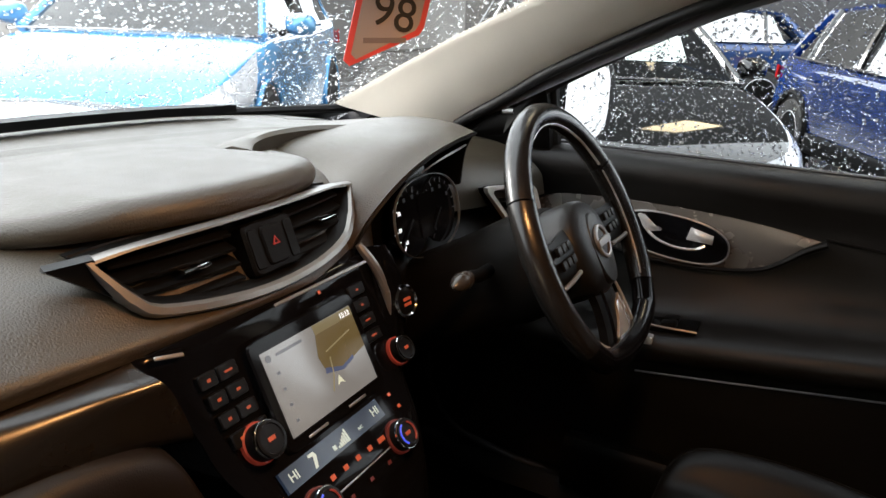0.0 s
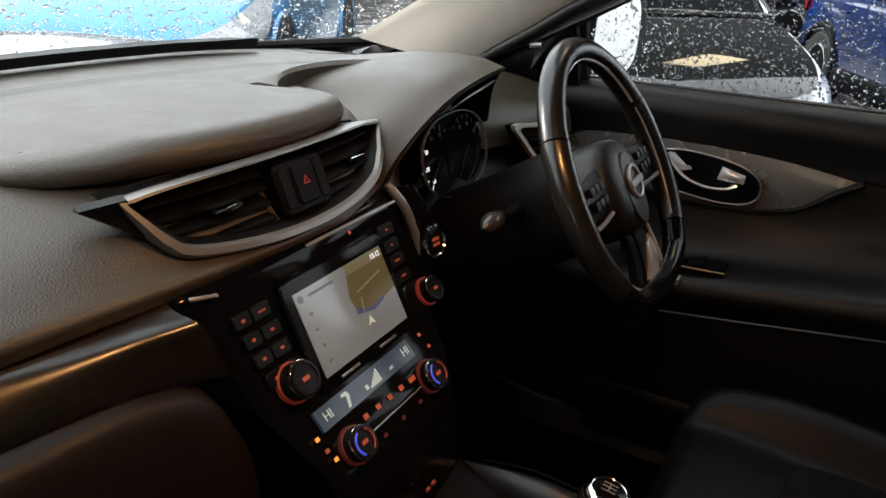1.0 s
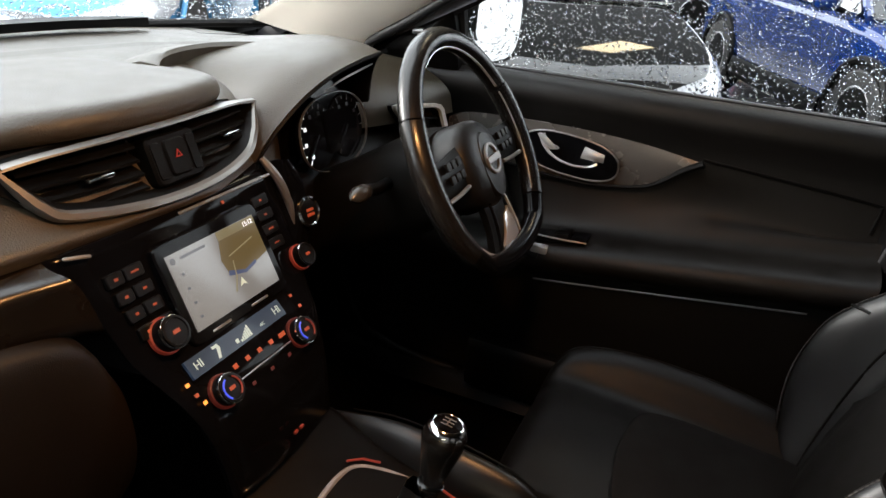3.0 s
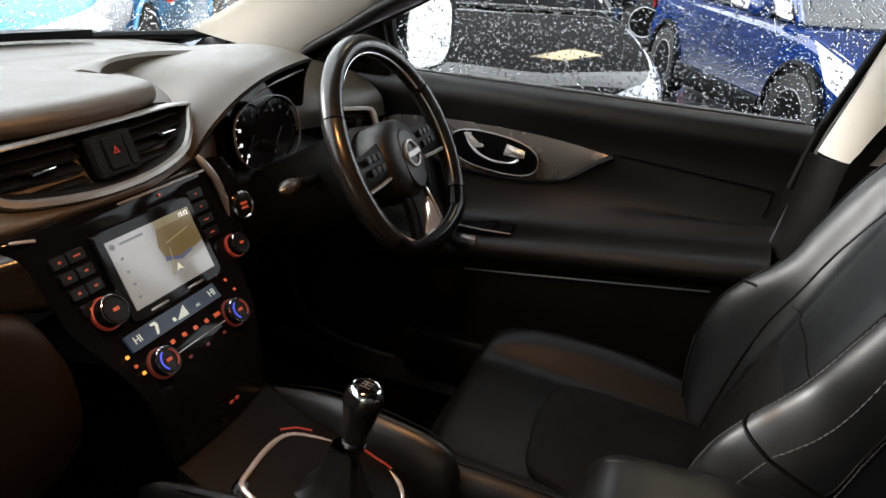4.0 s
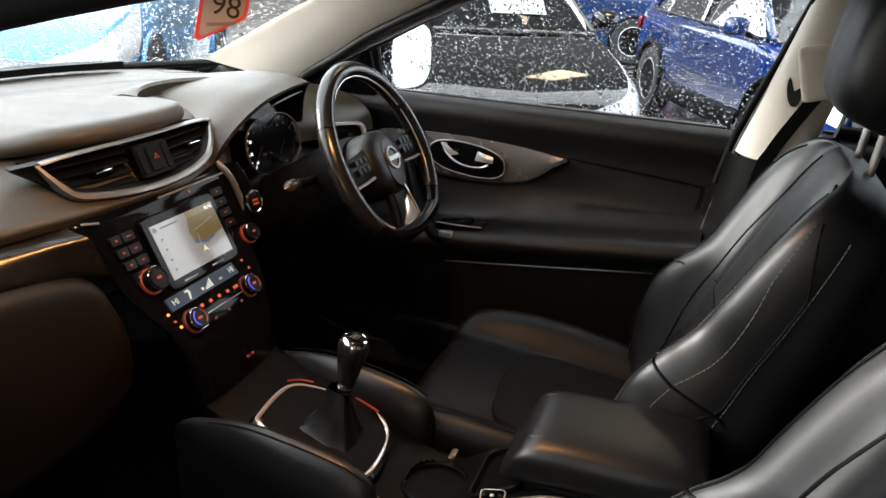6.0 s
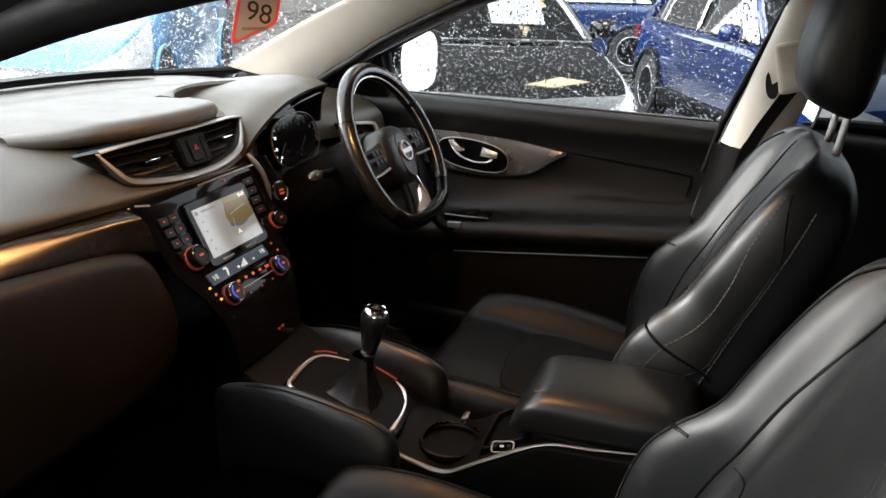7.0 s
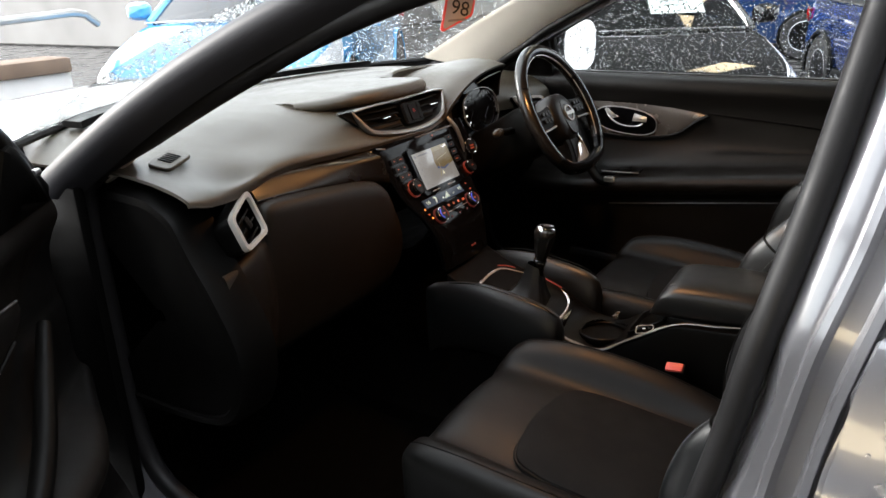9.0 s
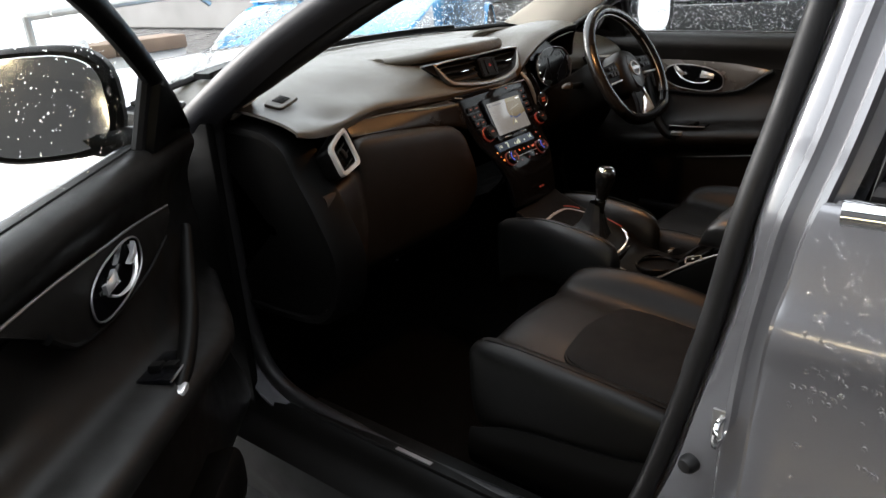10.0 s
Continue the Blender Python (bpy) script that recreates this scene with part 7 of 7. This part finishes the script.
def parked_car(label, paint, at, heading, length=4.3, height=1.52, cladding=False, group="parked cars", card=False, scale=1.0):
    """A hatchback parked on the ground; its nose points along local +y."""
    c = thing("parked_car", label, "car", group)
    L = length / 2
    k = length / 4.2
    secs = [(-L, 0.62, 0.36, 0.78), (-L + 0.05, 0.76, 0.28, 0.93), (-L + 0.30, 0.86, 0.24, 1.06), (-1.2 * k, 0.885, 0.22, 1.05), (0, 0.89, 0.22, 1.02), (0.95 * k, 0.885, 0.22, 0.985), (1.35 * k, 0.87, 0.23, 0.915),
            (1.75 * k, 0.835, 0.24, 0.805), (L - 0.10, 0.765, 0.26, 0.675), (L - 0.03, 0.68, 0.30, 0.585), (L, 0.54, 0.34, 0.47)]
    rows = []
    for y, w, zs, zt in secs:
        half = [(0, zs), (w * 0.85, zs), (w * 0.97, zs + 0.08), (w, (zs + zt) / 2 - 0.03), (w * 0.985, (zs + zt) / 2 + 0.08), (w * 0.975, zt - 0.10), (w * 0.92, zt - 0.02), (w * 0.75, zt + 0.008), (w * 0.4, zt + 0.03), (0, zt + 0.035)]
        rows.append([(x, y, z) for x, z in half] + [(-x, y, z) for x, z in half[-2:0:-1]])
    bm = B()
    loft(bm, rows, 60, 72, close_v=True, caps=True)
    body = part("body", bm, paint, c, "")
    # roof and pillars
    zr = height
    f0, f1, r1, r0 = 1.02 * k, 0.30 * k, -1.45 * k, -1.86 * k
    bm = B()
    loft(bm, [[(-0.58, f1, zr - 0.07), (-0.3, f1 + 0.04, zr - 0.025), (0, f1 + 0.05, zr - 0.015), (0.3, f1 + 0.04, zr - 0.025), (0.58, f1, zr - 0.07)],
              [(-0.61, -0.5, zr - 0.035), (-0.3, -0.5, zr + 0.0), (0, -0.5, zr + 0.01), (0.3, -0.5, zr), (0.61, -0.5, zr - 0.035)],
              [(-0.57, r1, zr - 0.08), (-0.3, r1 - 0.03, zr - 0.05), (0, r1 - 0.04, zr - 0.04), (0.3, r1 - 0.03, zr - 0.05), (0.57, r1, zr - 0.08)]], 16, 12, thick=0.03)
    part("roof", bm, paint, c)
    for s in (-1, 1):
        for a, b, r in (((0.79, f0, 0.985), (0.59, f1, zr - 0.075), 0.032), ((0.82, -0.25, 1.02), (0.62, -0.28, zr - 0.05), 0.035), ((0.80, -1.25 * k, 1.05), (0.60, -1.2 * k, zr - 0.06), 0.04), ((0.72, r0, 1.05), (0.56, r1, zr - 0.09), 0.055)):
            bm = B()
            tube(bm, [(s * a[0], a[1], a[2]), (s * (a[0] * 0.52 + b[0] * 0.5), (a[1] + b[1]) / 2, (a[2] + b[2]) / 2), (s * b[0], b[1], b[2])], r, 8)
            part("pillar", bm, paint if a[1] > 0.5 or a[1] < -1.6 else M_BLACKPAINT, c)
        bm = B()
        vs = [bm.verts.new((s * x, y, z)) for x, y, z in ((0.81, f0 - 0.08, 1.0), (0.62, f1 - 0.02, zr - 0.08), (0.64, -0.5, zr - 0.05), (0.61, -1.3 * k, zr - 0.09), (0.81, -1.5 * k, 1.06))]
        bm.faces.new(vs)
        part("side_window", bm, M_SIDEPANE, c)
        bm = B()
        tube(bm, [(s * 0.845, f0 - 0.1, 1.0), (s * 0.865, 0, 1.035), (s * 0.85, -1.5 * k, 1.068)], 0.012, 6)
        part("belt_line", bm, M_CHROME, c, "bright window line")
        # mirror
        bm = B()
        rr = []
        for kk, dy in ((0.9, 0.0), (1.0, 0.02), (0.95, 0.06), (0.6, 0.11), (0.1, 0.125)):
            rr.append([(s * (0.985 + x * kk), f0 - 0.30 + dy, 1.07 + z * kk) for x, z in superellipse(0.105, 0.075, 24, 3)])
        fill_grid(bm, rr, False, True, caps=True)
        mi = part("door_mirror", bm, paint, c)
        bm = B()
        slab(bm, [(x * 0.86, z * 0.84) for x, z in superellipse(0.105, 0.075, 24, 3)], 0.003, plane_pose((s * 0.985, f0 - 0.302, 1.07), (0, -1, 0)), 0)
        part("mirror_glass", bm, M_CHROME, mi)
        bm = B()
        tube(bm, [(s * 0.84, f0 - 0.25, 1.0), (s * 0.93, f0 - 0.25, 1.03)], 0.022, 8)
        part("mirror_arm", bm, M_BLACK, mi)
        # wheels, arches
        for wy in (-1.28 * k, 1.30 * k):
            wheel_of(c, s * 0.80, wy, s)
            bm = B()
            tube(bm, [(s * 0.885, wy + 0.40 * math.cos(t), 0.34 + 0.40 * math.sin(t)) for t in np.linspace(-0.15, math.pi + 0.15, 22)], 0.03 if cladding else 0.014, 8, False, 1.2, (1, 0, 0))
            part("wheel_arch", bm, M_BLACK if cladding else paint, c)
            # Flat black disc draws the shade inside the wheel arch.
            bm = B()
            lathe(bm, [(0.38, 0.0), (0.38, 0.02), (0.37, 0.026), (0.02, 0.026)], 32, pose(s * 0.862, wy, 0.34, 0, 90 * s, 0))
            part("arch_shadow", bm, M_BLACK, c, "black disc for the shade in the wheel arch")
        if cladding:
            bm = B()
            loft(bm, [[(s * 0.87, y, 0.22), (s * 0.905, y, 0.26), (s * 0.90, y, 0.36), (s * 0.885, y, 0.40)] for y in (-0.85 * k, 0, 0.85 * k)], 8, 8, thick=0.01)
            part("sill_cladding", bm, M_BLACK, c)
        bm = B()
        rbox(bm, (0.02, 0.20, 0.028), (s * 0.897, -0.05, 0.86), 0.008, 2)
        part("handle", bm, paint, c)
        bm = B()
        rbox(bm, (0.02, 0.20, 0.028), (s * 0.897, -0.95 * k, 0.88), 0.008, 2)
        part("handle", bm, paint, c)
        # head and tail lamps
        bm = B()
        hl = [[(s * 0.36, L - 0.002, 0.465), (s * 0.40, L - 0.018, 0.545), (s * 0.44, L - 0.045, 0.615)], [(s * 0.62, L - 0.030, 0.495), (s * 0.65, L - 0.055, 0.595), (s * 0.67, L - 0.13, 0.695)],
              [(s * 0.795, L - 0.165, 0.545), (s * 0.80, L - 0.25, 0.675), (s * 0.768, L - 0.40, 0.785)], [(s * 0.862, L - 0.46, 0.655), (s * 0.858, L - 0.60, 0.775), (s * 0.80, L - 0.84, 0.895)]]
        loft(bm, hl, 14, 8, thick=0.02)
        hd = part("headlamp", bm, M_LAMPGLASS, c, "clear glass headlamp")
        bm = B()
        tube(bm, [(s * 0.48, L - 0.008, 0.540), (s * 0.66, L - 0.055, 0.575), (s * 0.808, L - 0.235, 0.640)], 0.012, 6)
        part("lamp_strip", bm, M_CHROME, hd)
        bm = B()
        loft(bm, [[(s * 0.60, -L - 0.005, 0.80), (s * 0.60, -L + 0.03, 0.92)], [(s * 0.78, -L + 0.06, 0.80), (s * 0.78, -L + 0.09, 0.95)], [(s * 0.86, -L + 0.26, 0.84), (s * 0.86, -L + 0.28, 0.97)]], 10, 6, thick=0.02)
        part("tail_lamp", bm, M_TAIL, c, "red tail lamp")
    bm = B()
    loft(bm, [[(-0.78, f0, 0.985), (-0.4, f0 + 0.10, 0.995), (0, f0 + 0.13, 1.0), (0.4, f0 + 0.10, 0.995), (0.78, f0, 0.985)],
              [(-0.58, f1, zr - 0.07), (-0.3, f1 + 0.04, zr - 0.03), (0, f1 + 0.05, zr - 0.02), (0.3, f1 + 0.04, zr - 0.03), (0.58, f1, zr - 0.07)]], 6, 12)
    part("front_screen", bm, M_CARGLASS, c, "dark windscreen")
    # Bright metal strip in place of the sky's reflection along the windscreen base.
    bm = B()
    loft(bm, [[(-0.78, f0 + 0.015, 0.998), (-0.4, f0 + 0.115, 1.008), (0, f0 + 0.145, 1.013), (0.4, f0 + 0.115, 1.008), (0.78, f0 + 0.015, 0.998)],
              [(-0.80, f0 + 0.06, 0.998), (-0.4, f0 + 0.165, 1.010), (0, f0 + 0.195, 1.015), (0.4, f0 + 0.165, 1.010), (0.80, f0 + 0.06, 0.998)]], 4, 16, thick=0.01)
    part("cowl", bm, M_ALLOY, c, "bright strip standing in for sky reflection below the windscreen")
    bm = B()
    vs = [bm.verts.new(p) for p in ((-0.70, r0 - 0.02, 1.06), (0.70, r0 - 0.02, 1.06), (0.55, r1 - 0.02, zr - 0.09), (-0.55, r1 - 0.02, zr - 0.09))]
    bm.faces.new(vs)
    part("rear_screen", bm, M_CARGLASS, c)
    bm = B()
    slab(bm, superellipse(0.42, 0.085, 36, 3.5), 0.04, plane_pose((0, L - 0.012, 0.50), (0, 1, 0.22)), 0.006)
    gr = part("grille", bm, M_BLACK, c, "black front grille")
    bm = B()
    tube(bm, [(-0.30, L + 0.0, 0.58), (-0.12, L + 0.015, 0.46), (0.12, L + 0.015, 0.46), (0.30, L + 0.0, 0.58)], 0.014, 6)
    part("grille_bar", bm, M_CHROME, gr, "chrome grille bar")
    for kz in range(4):
        bm = B()
        rbox(bm, (0.72, 0.012, 0.010), (0, L + 0.002 - 0.008 * kz, 0.45 + 0.035 * kz), 0.003, 1)
        part("grille_slat", bm, M_CHROME if kz == 3 else M_BLACK, gr)
    bm = B()
    rbox(bm, (0.50, 0.02, 0.11), (0, L + 0.012, 0.37), 0.004, 1)
    pl = part("plate", bm, mat("plate_white", (0.7, 0.7, 0.68), 0.5, vary=0.03), c, "plain white plate")
    bm = B()
    rbox(bm, (0.40, 0.004, 0.06), (0, L + 0.0235, 0.37), 0, 1)
    part("plate_bar", bm, M_INK, pl)
    bm = B()
    loft(bm, [[(-0.70, L - 0.06, 0.30), (-0.35, L + 0.0, 0.31), (0.35, L + 0.0, 0.31), (0.70, L - 0.06, 0.30)], [(-0.66, L - 0.03, 0.40), (-0.35, L + 0.008, 0.40), (0.35, L + 0.008, 0.40), (0.66, L - 0.03, 0.40)]], 4, 12, thick=0.03)
    part("lower_bumper", bm, M_BLACK, c)
    # seats inside, seen as dark shapes
    for sx in (-0.36, 0.36):
        bm = B()
        rbox(bm, (0.44, 0.14, 0.50), (sx, -0.28, 1.10), 0.05, 3)
        part("inner_seat", bm, M_BLACK, c)
    if card:
        mcd = plane_pose((-0.22, f0 - 0.20, 1.155), (0, 0.62, 0.78), (0, -0.78, 0.62))
        bm = B()
        slab(bm, [(-0.21, -0.15), (0.21, -0.15), (0.21, 0.15), (-0.21, 0.15)], 0.003, mcd @ Matrix.Translation((0, 0, 0.06)), 0)
        cd = part("sales_card", bm, M_CARD, c, "pale green sales card behind the windscreen")
        for kk in range(4):
            bm = B()
            rbox(bm, (0.30 - 0.04 * kk, 0.014, 0.001), (0, 0, 0), 0, 1, mcd @ Matrix.Translation((-0.02, 0.09 - 0.05 * kk, 0.0612)))
            part("writing_bar", bm, mat("card_ink", (0.25, 0.29, 0.27), 0.7, vary=0), cd)
    c.matrix_basis = pose(at[0], at[1], 0, 0, 0, heading) @ Matrix.Scale(scale, 4)
    return c


parked_car("black hatchback with a sales card behind its wet windscreen", M_BLACKPAINT, (5.11, 1.65), 120.8, card=True, scale=0.9625)
parked_car("deep blue crossover with black cladding", M_BLUE, (6.56, -1.03), 114.9, cladding=True, height=1.58, scale=0.96)
parked_car("mid-blue hatchback wet with rain", M_MIDBLUE, (4.33, 4.93), 117.4, scale=1.10)
parked_car("navy blue hatchback parked side-on", M_NAVY, (11.85, 2.34), 10)


# wheels, bumper and tail of the open car
for s in (-1, 1):
    for wy in (1.42, -1.38):
        wheel_of(car, s * 0.80, wy, s, 0.33)
bm = B()
loft(bm, [[(-0.80, 1.95, z), (-0.62, 2.16 - dy, z), (0, 2.26 - dy, z), (0.62, 2.16 - dy, z), (0.80, 1.95, z)] for z, dy in ((0.72, 0.0), (0.55, -0.03), (0.38, -0.02), (0.25, 0.04))], 10, 24, thick=0.03)
part("front_bumper", bm, M_PAINT, car)
bm = B()
loft(bm, [[(-0.82, -1.75, z), (-0.62, -2.13 - dy, z), (0, -2.20 - dy, z), (0.62, -2.13 - dy, z), (0.82, -1.75, z)] for z, dy in ((1.05, 0.0), (0.80, 0.03), (0.55, 0.05), (0.28, 0.0))], 10, 24, thick=0.03)
part("rear_bumper", bm, M_PAINT, car)
bm = B()
loft(bm, [[(-0.72, -2.16, 1.05), (0, -2.24, 1.05), (0.72, -2.16, 1.05)], [(-0.60, -2.10, 1.40), (0, -2.14, 1.46), (0.60, -2.10, 1.40)]], 6, 10, thick=0.006)
part("rear_screen", bm, M_PRIVACY, car, "dark rear screen")


# buildings round the car park, mostly unseen, added to block sky and shape reflections
M_BRICK = mat("dark_cladding", (0.035, 0.034, 0.036), 0.6, grain=0.3, grain_scale=20, vary=0.2, vary_scale=0.8)
M_WALLCAP = mat("brown_capping", (0.20, 0.14, 0.10), 0.8, grain=0.5, grain_scale=60)
M_RENDER = mat("pale_render", (0.78, 0.77, 0.75), 0.85, grain=0.4, grain_scale=60, vary=0.15, vary_scale=2)
# Glowing panels out of view, added for yellow reflections in wet paint.
M_WARMGLOW = mat("warm_glow", (0.5, 0.4, 0.3), 0.3, vary=0, emit=(1.0, 0.82, 0.52), emit_strength=9.0)


def hall(label, x0, x1, y0, y1, h, lit, cladding=M_BRICK):
    """A plain block with a roof edge, added to shape light; lit: glowing panels as (x, y, z, length, height) on its
    long face.
    """
    b = thing("backdrop_building", label, "building", at=((x0 + x1) / 2, (y0 + y1) / 2, 0))
    bm = B()
    rbox(bm, (x1 - x0, y1 - y0, h), ((x0 + x1) / 2, (y0 + y1) / 2, h / 2), 0.05, 1)
    part("wall", bm, cladding, b)
    bm = B()
    rbox(bm, (x1 - x0 + 0.5, y1 - y0 + 0.5, 0.35), ((x0 + x1) / 2, (y0 + y1) / 2, h + 0.17), 0.05, 1)
    part("roof", bm, M_BLACK, b)
    for x, y, z, ln, hh in lit:
        bm = B()
        rbox(bm, (0.10, ln, hh), (x, y, z), 0.02, 1)
        part("window", bm, M_WARMGLOW, b, "warm glowing panel added for reflections")
    return b


# Raised far above need so the black bonnet mirrors dark wall, not sky.
hall("dark clad building, its height and glowing panel added for reflections", 13.0, 24.0, -4.0, 6.6, 26.0, [(12.97, -0.2, 12.6, 1.4, 5.0)])
# Unseen block added to hold back sky light on the open-door side.
hall("unseen clad block added to cut light from the left", -12.0, -4.0, -14.0, 1.2, 4.4, [(-3.98, -0.5, 1.10, 1.9, 0.26)], mat("grey_cladding", (0.10, 0.097, 0.095), 0.6, grain=0.3, grain_scale=20, vary=0.2, vary_scale=0.8))

# Added block: gives the blue flank something darker than sky to mirror.
hall("long low grey block added to darken the blue car's reflections", 10.0, 34.0, 12.5, 22.0, 2.3, [], mat("pale_cladding", (0.22, 0.21, 0.20), 0.6, grain=0.3, grain_scale=20, vary=0.2, vary_scale=0.8))
# Unseen block behind the camera, added to limit light from the rear.
hall("unseen grey block added to cut sky light from behind", -4.0, 5.0, -15.0, -5.5, 7.0, [])

# low wall, post and pole ahead
lw_ = thing("low_wall", "pale low wall with brown capping", "wall", at=(0.6, 4.5, 0))
bm = B()
rbox(bm, (3.4, 0.22, 0.86), (-0.12, 4.45, 0.43), 0.02, 2)
part("wall", bm, M_RENDER, lw_)
for k in range(6):
    bm = B()
    rbox(bm, (0.555, 0.30, 0.10), (-1.53 + 0.565 * k, 4.45, 0.91), 0.02, 2)
    part("capping", bm, M_WALLCAP, lw_)
po = thing("white_post", "white painted post by the low wall", "post", at=(-0.2, 4.0, 0))
bm = B()
lathe(bm, [(0.05, 0.0), (0.05, 0.98), (0.04, 1.02), (0.005, 1.03)], 16, Matrix.Translation((0.72, 4.2, 0)))
part("post", bm, M_WHITEPAINT, po)
bm = B()
tube(bm, [(0.72, 4.9, 1.16), (2.1, 5.0, 1.22), (2.2, 5.0, 1.20), (2.3, 5.0, 1.12)], 0.03, 8)
tube(bm, [(0.72, 4.9, 0.0), (0.72, 4.9, 1.16)], 0.03, 8)
rail = tagged(part("barrier_rail", bm, mat("galvanised", (0.35, 0.35, 0.34), 0.4, metal=0.6)), "grey galvanised barrier rail on a post", "barrier")

# ---- rain ----
def rain(name, label, places, lo=0.0011, hi=0.0045, flat=0.80, sides=7):
    """Flattened water beads: (place, outward normal) pairs."""
    verts, faces = [], []
    rnd = random.Random(5)
    for p, n in places:
        r = min(hi, lo * math.exp(abs(rnd.gauss(0, 0.62))))
        m = plane_pose(p, n, (0.2, 0.3, 1) if abs(n.z) < 0.95 else (0, 1, 0))
        sx, sy = rnd.uniform(0.75, 1.15), rnd.uniform(0.85, 1.5)
        i0 = len(verts)
        ph = rnd.uniform(0, 6.28)
        for k, h in ((1.0, 0.0), (0.80, 0.62), (0.42, 0.93)):
            for j in range(sides):
                a = ph + 2 * math.pi * j / sides
                verts.append(m @ Vector((r * k * sx * math.cos(a), r * k * sy * math.sin(a), r * flat * h)))
        verts.append(m @ Vector((0, 0, r * flat)))
        faces.append([i0 + j for j in range(sides)][::-1])
        for q in range(2):
            for j in range(sides):
                a, b = i0 + q * sides + j, i0 + q * sides + (j + 1) % sides
                faces.append([a, b, b + sides, a + sides])
        for j in range(sides):
            faces.append([i0 + 2 * sides + j, i0 + 2 * sides + (j + 1) % sides, i0 + 3 * sides])
    me = bpy.data.meshes.new(name)
    me.from_pydata([tuple(v) for v in verts], [], faces)
    me.materials.append(M_DROP)
    me.polygons.foreach_set("use_smooth", [len(f) != sides for f in faces])
    ob = new(name, me)
    ob.visible_shadow = False
    return tagged(ob, label, "raindrops", kind="stuff")


rnd = random.Random(11)
spots = []
for _ in range(8200):
    u, v = rnd.uniform(0.03, 0.97), rnd.random() ** 1.4 * 0.75 + 0.01
    p = Vector(ws_point(u, v))
    t = Vector(ws_point(u, min(1, v + 0.05))) - p
    n = Vector((0, t.z, -t.y)).normalized()
    spots.append((p + n * 0.002, n))
rain("rain_on_windscreen", "scattered raindrops on the windscreen", spots, 0.0010, 0.0042)
spots = []
n = Vector((1, 0, 0.30)).normalized()
while len(spots) < 8000:
    y, z = rnd.uniform(-0.54, 0.38), rnd.uniform(1.07, 1.42)
    if z < 1.222 + (0.385 - y) * 0.46 and y > -0.47 - (z - 1.06) * 0.28:
        spots.append((Vector((tumble(z) + 0.037, y, z)), n))
rain("rain_on_side_window", "dense raindrops on the driver's window", spots, 0.0009, 0.0031)

spots = []
for k in range(560):
    y, z = rnd.uniform(-1.05, -0.612), (rnd.uniform(0.885, 1.075) if k < 440 else rnd.uniform(0.45, 0.89))
    x = np.interp(z, [0.36, 0.48, 0.65, 0.8, 0.90, 0.95, 0.971, 1.001, 1.024, 1.062, 1.085], [0.84, 0.868, 0.880, 0.873, 0.8755, 0.8845, 0.882, 0.8695, 0.8615, 0.849, 0.838])
    spots.append((Vector((-x, y, z)), Vector((-1, 0, 0.15)).normalized()))
rain("rain_on_rear_door", "raindrops beaded on the grey rear door", spots, 0.0017, 0.0046)
spots = []
while len(spots) < 600:
    y, z = rnd.uniform(-0.54, 0.38), rnd.uniform(1.08, 1.41)
    if z < 1.21 + (0.385 - y) * 0.46 and y > -0.47 - (z - 1.06) * 0.28:
        spots.append((door_l.matrix_basis @ (Vector((-tumble(z) - 0.037, y, z)) - Vector((-0.84, 0.66, 0.4))), door_l.matrix_basis.to_3x3() @ Vector((-1, 0, 0.3)).normalized()))
rain("rain_on_door_window", "raindrops on the open door's window", spots, 0.0008, 0.0024)
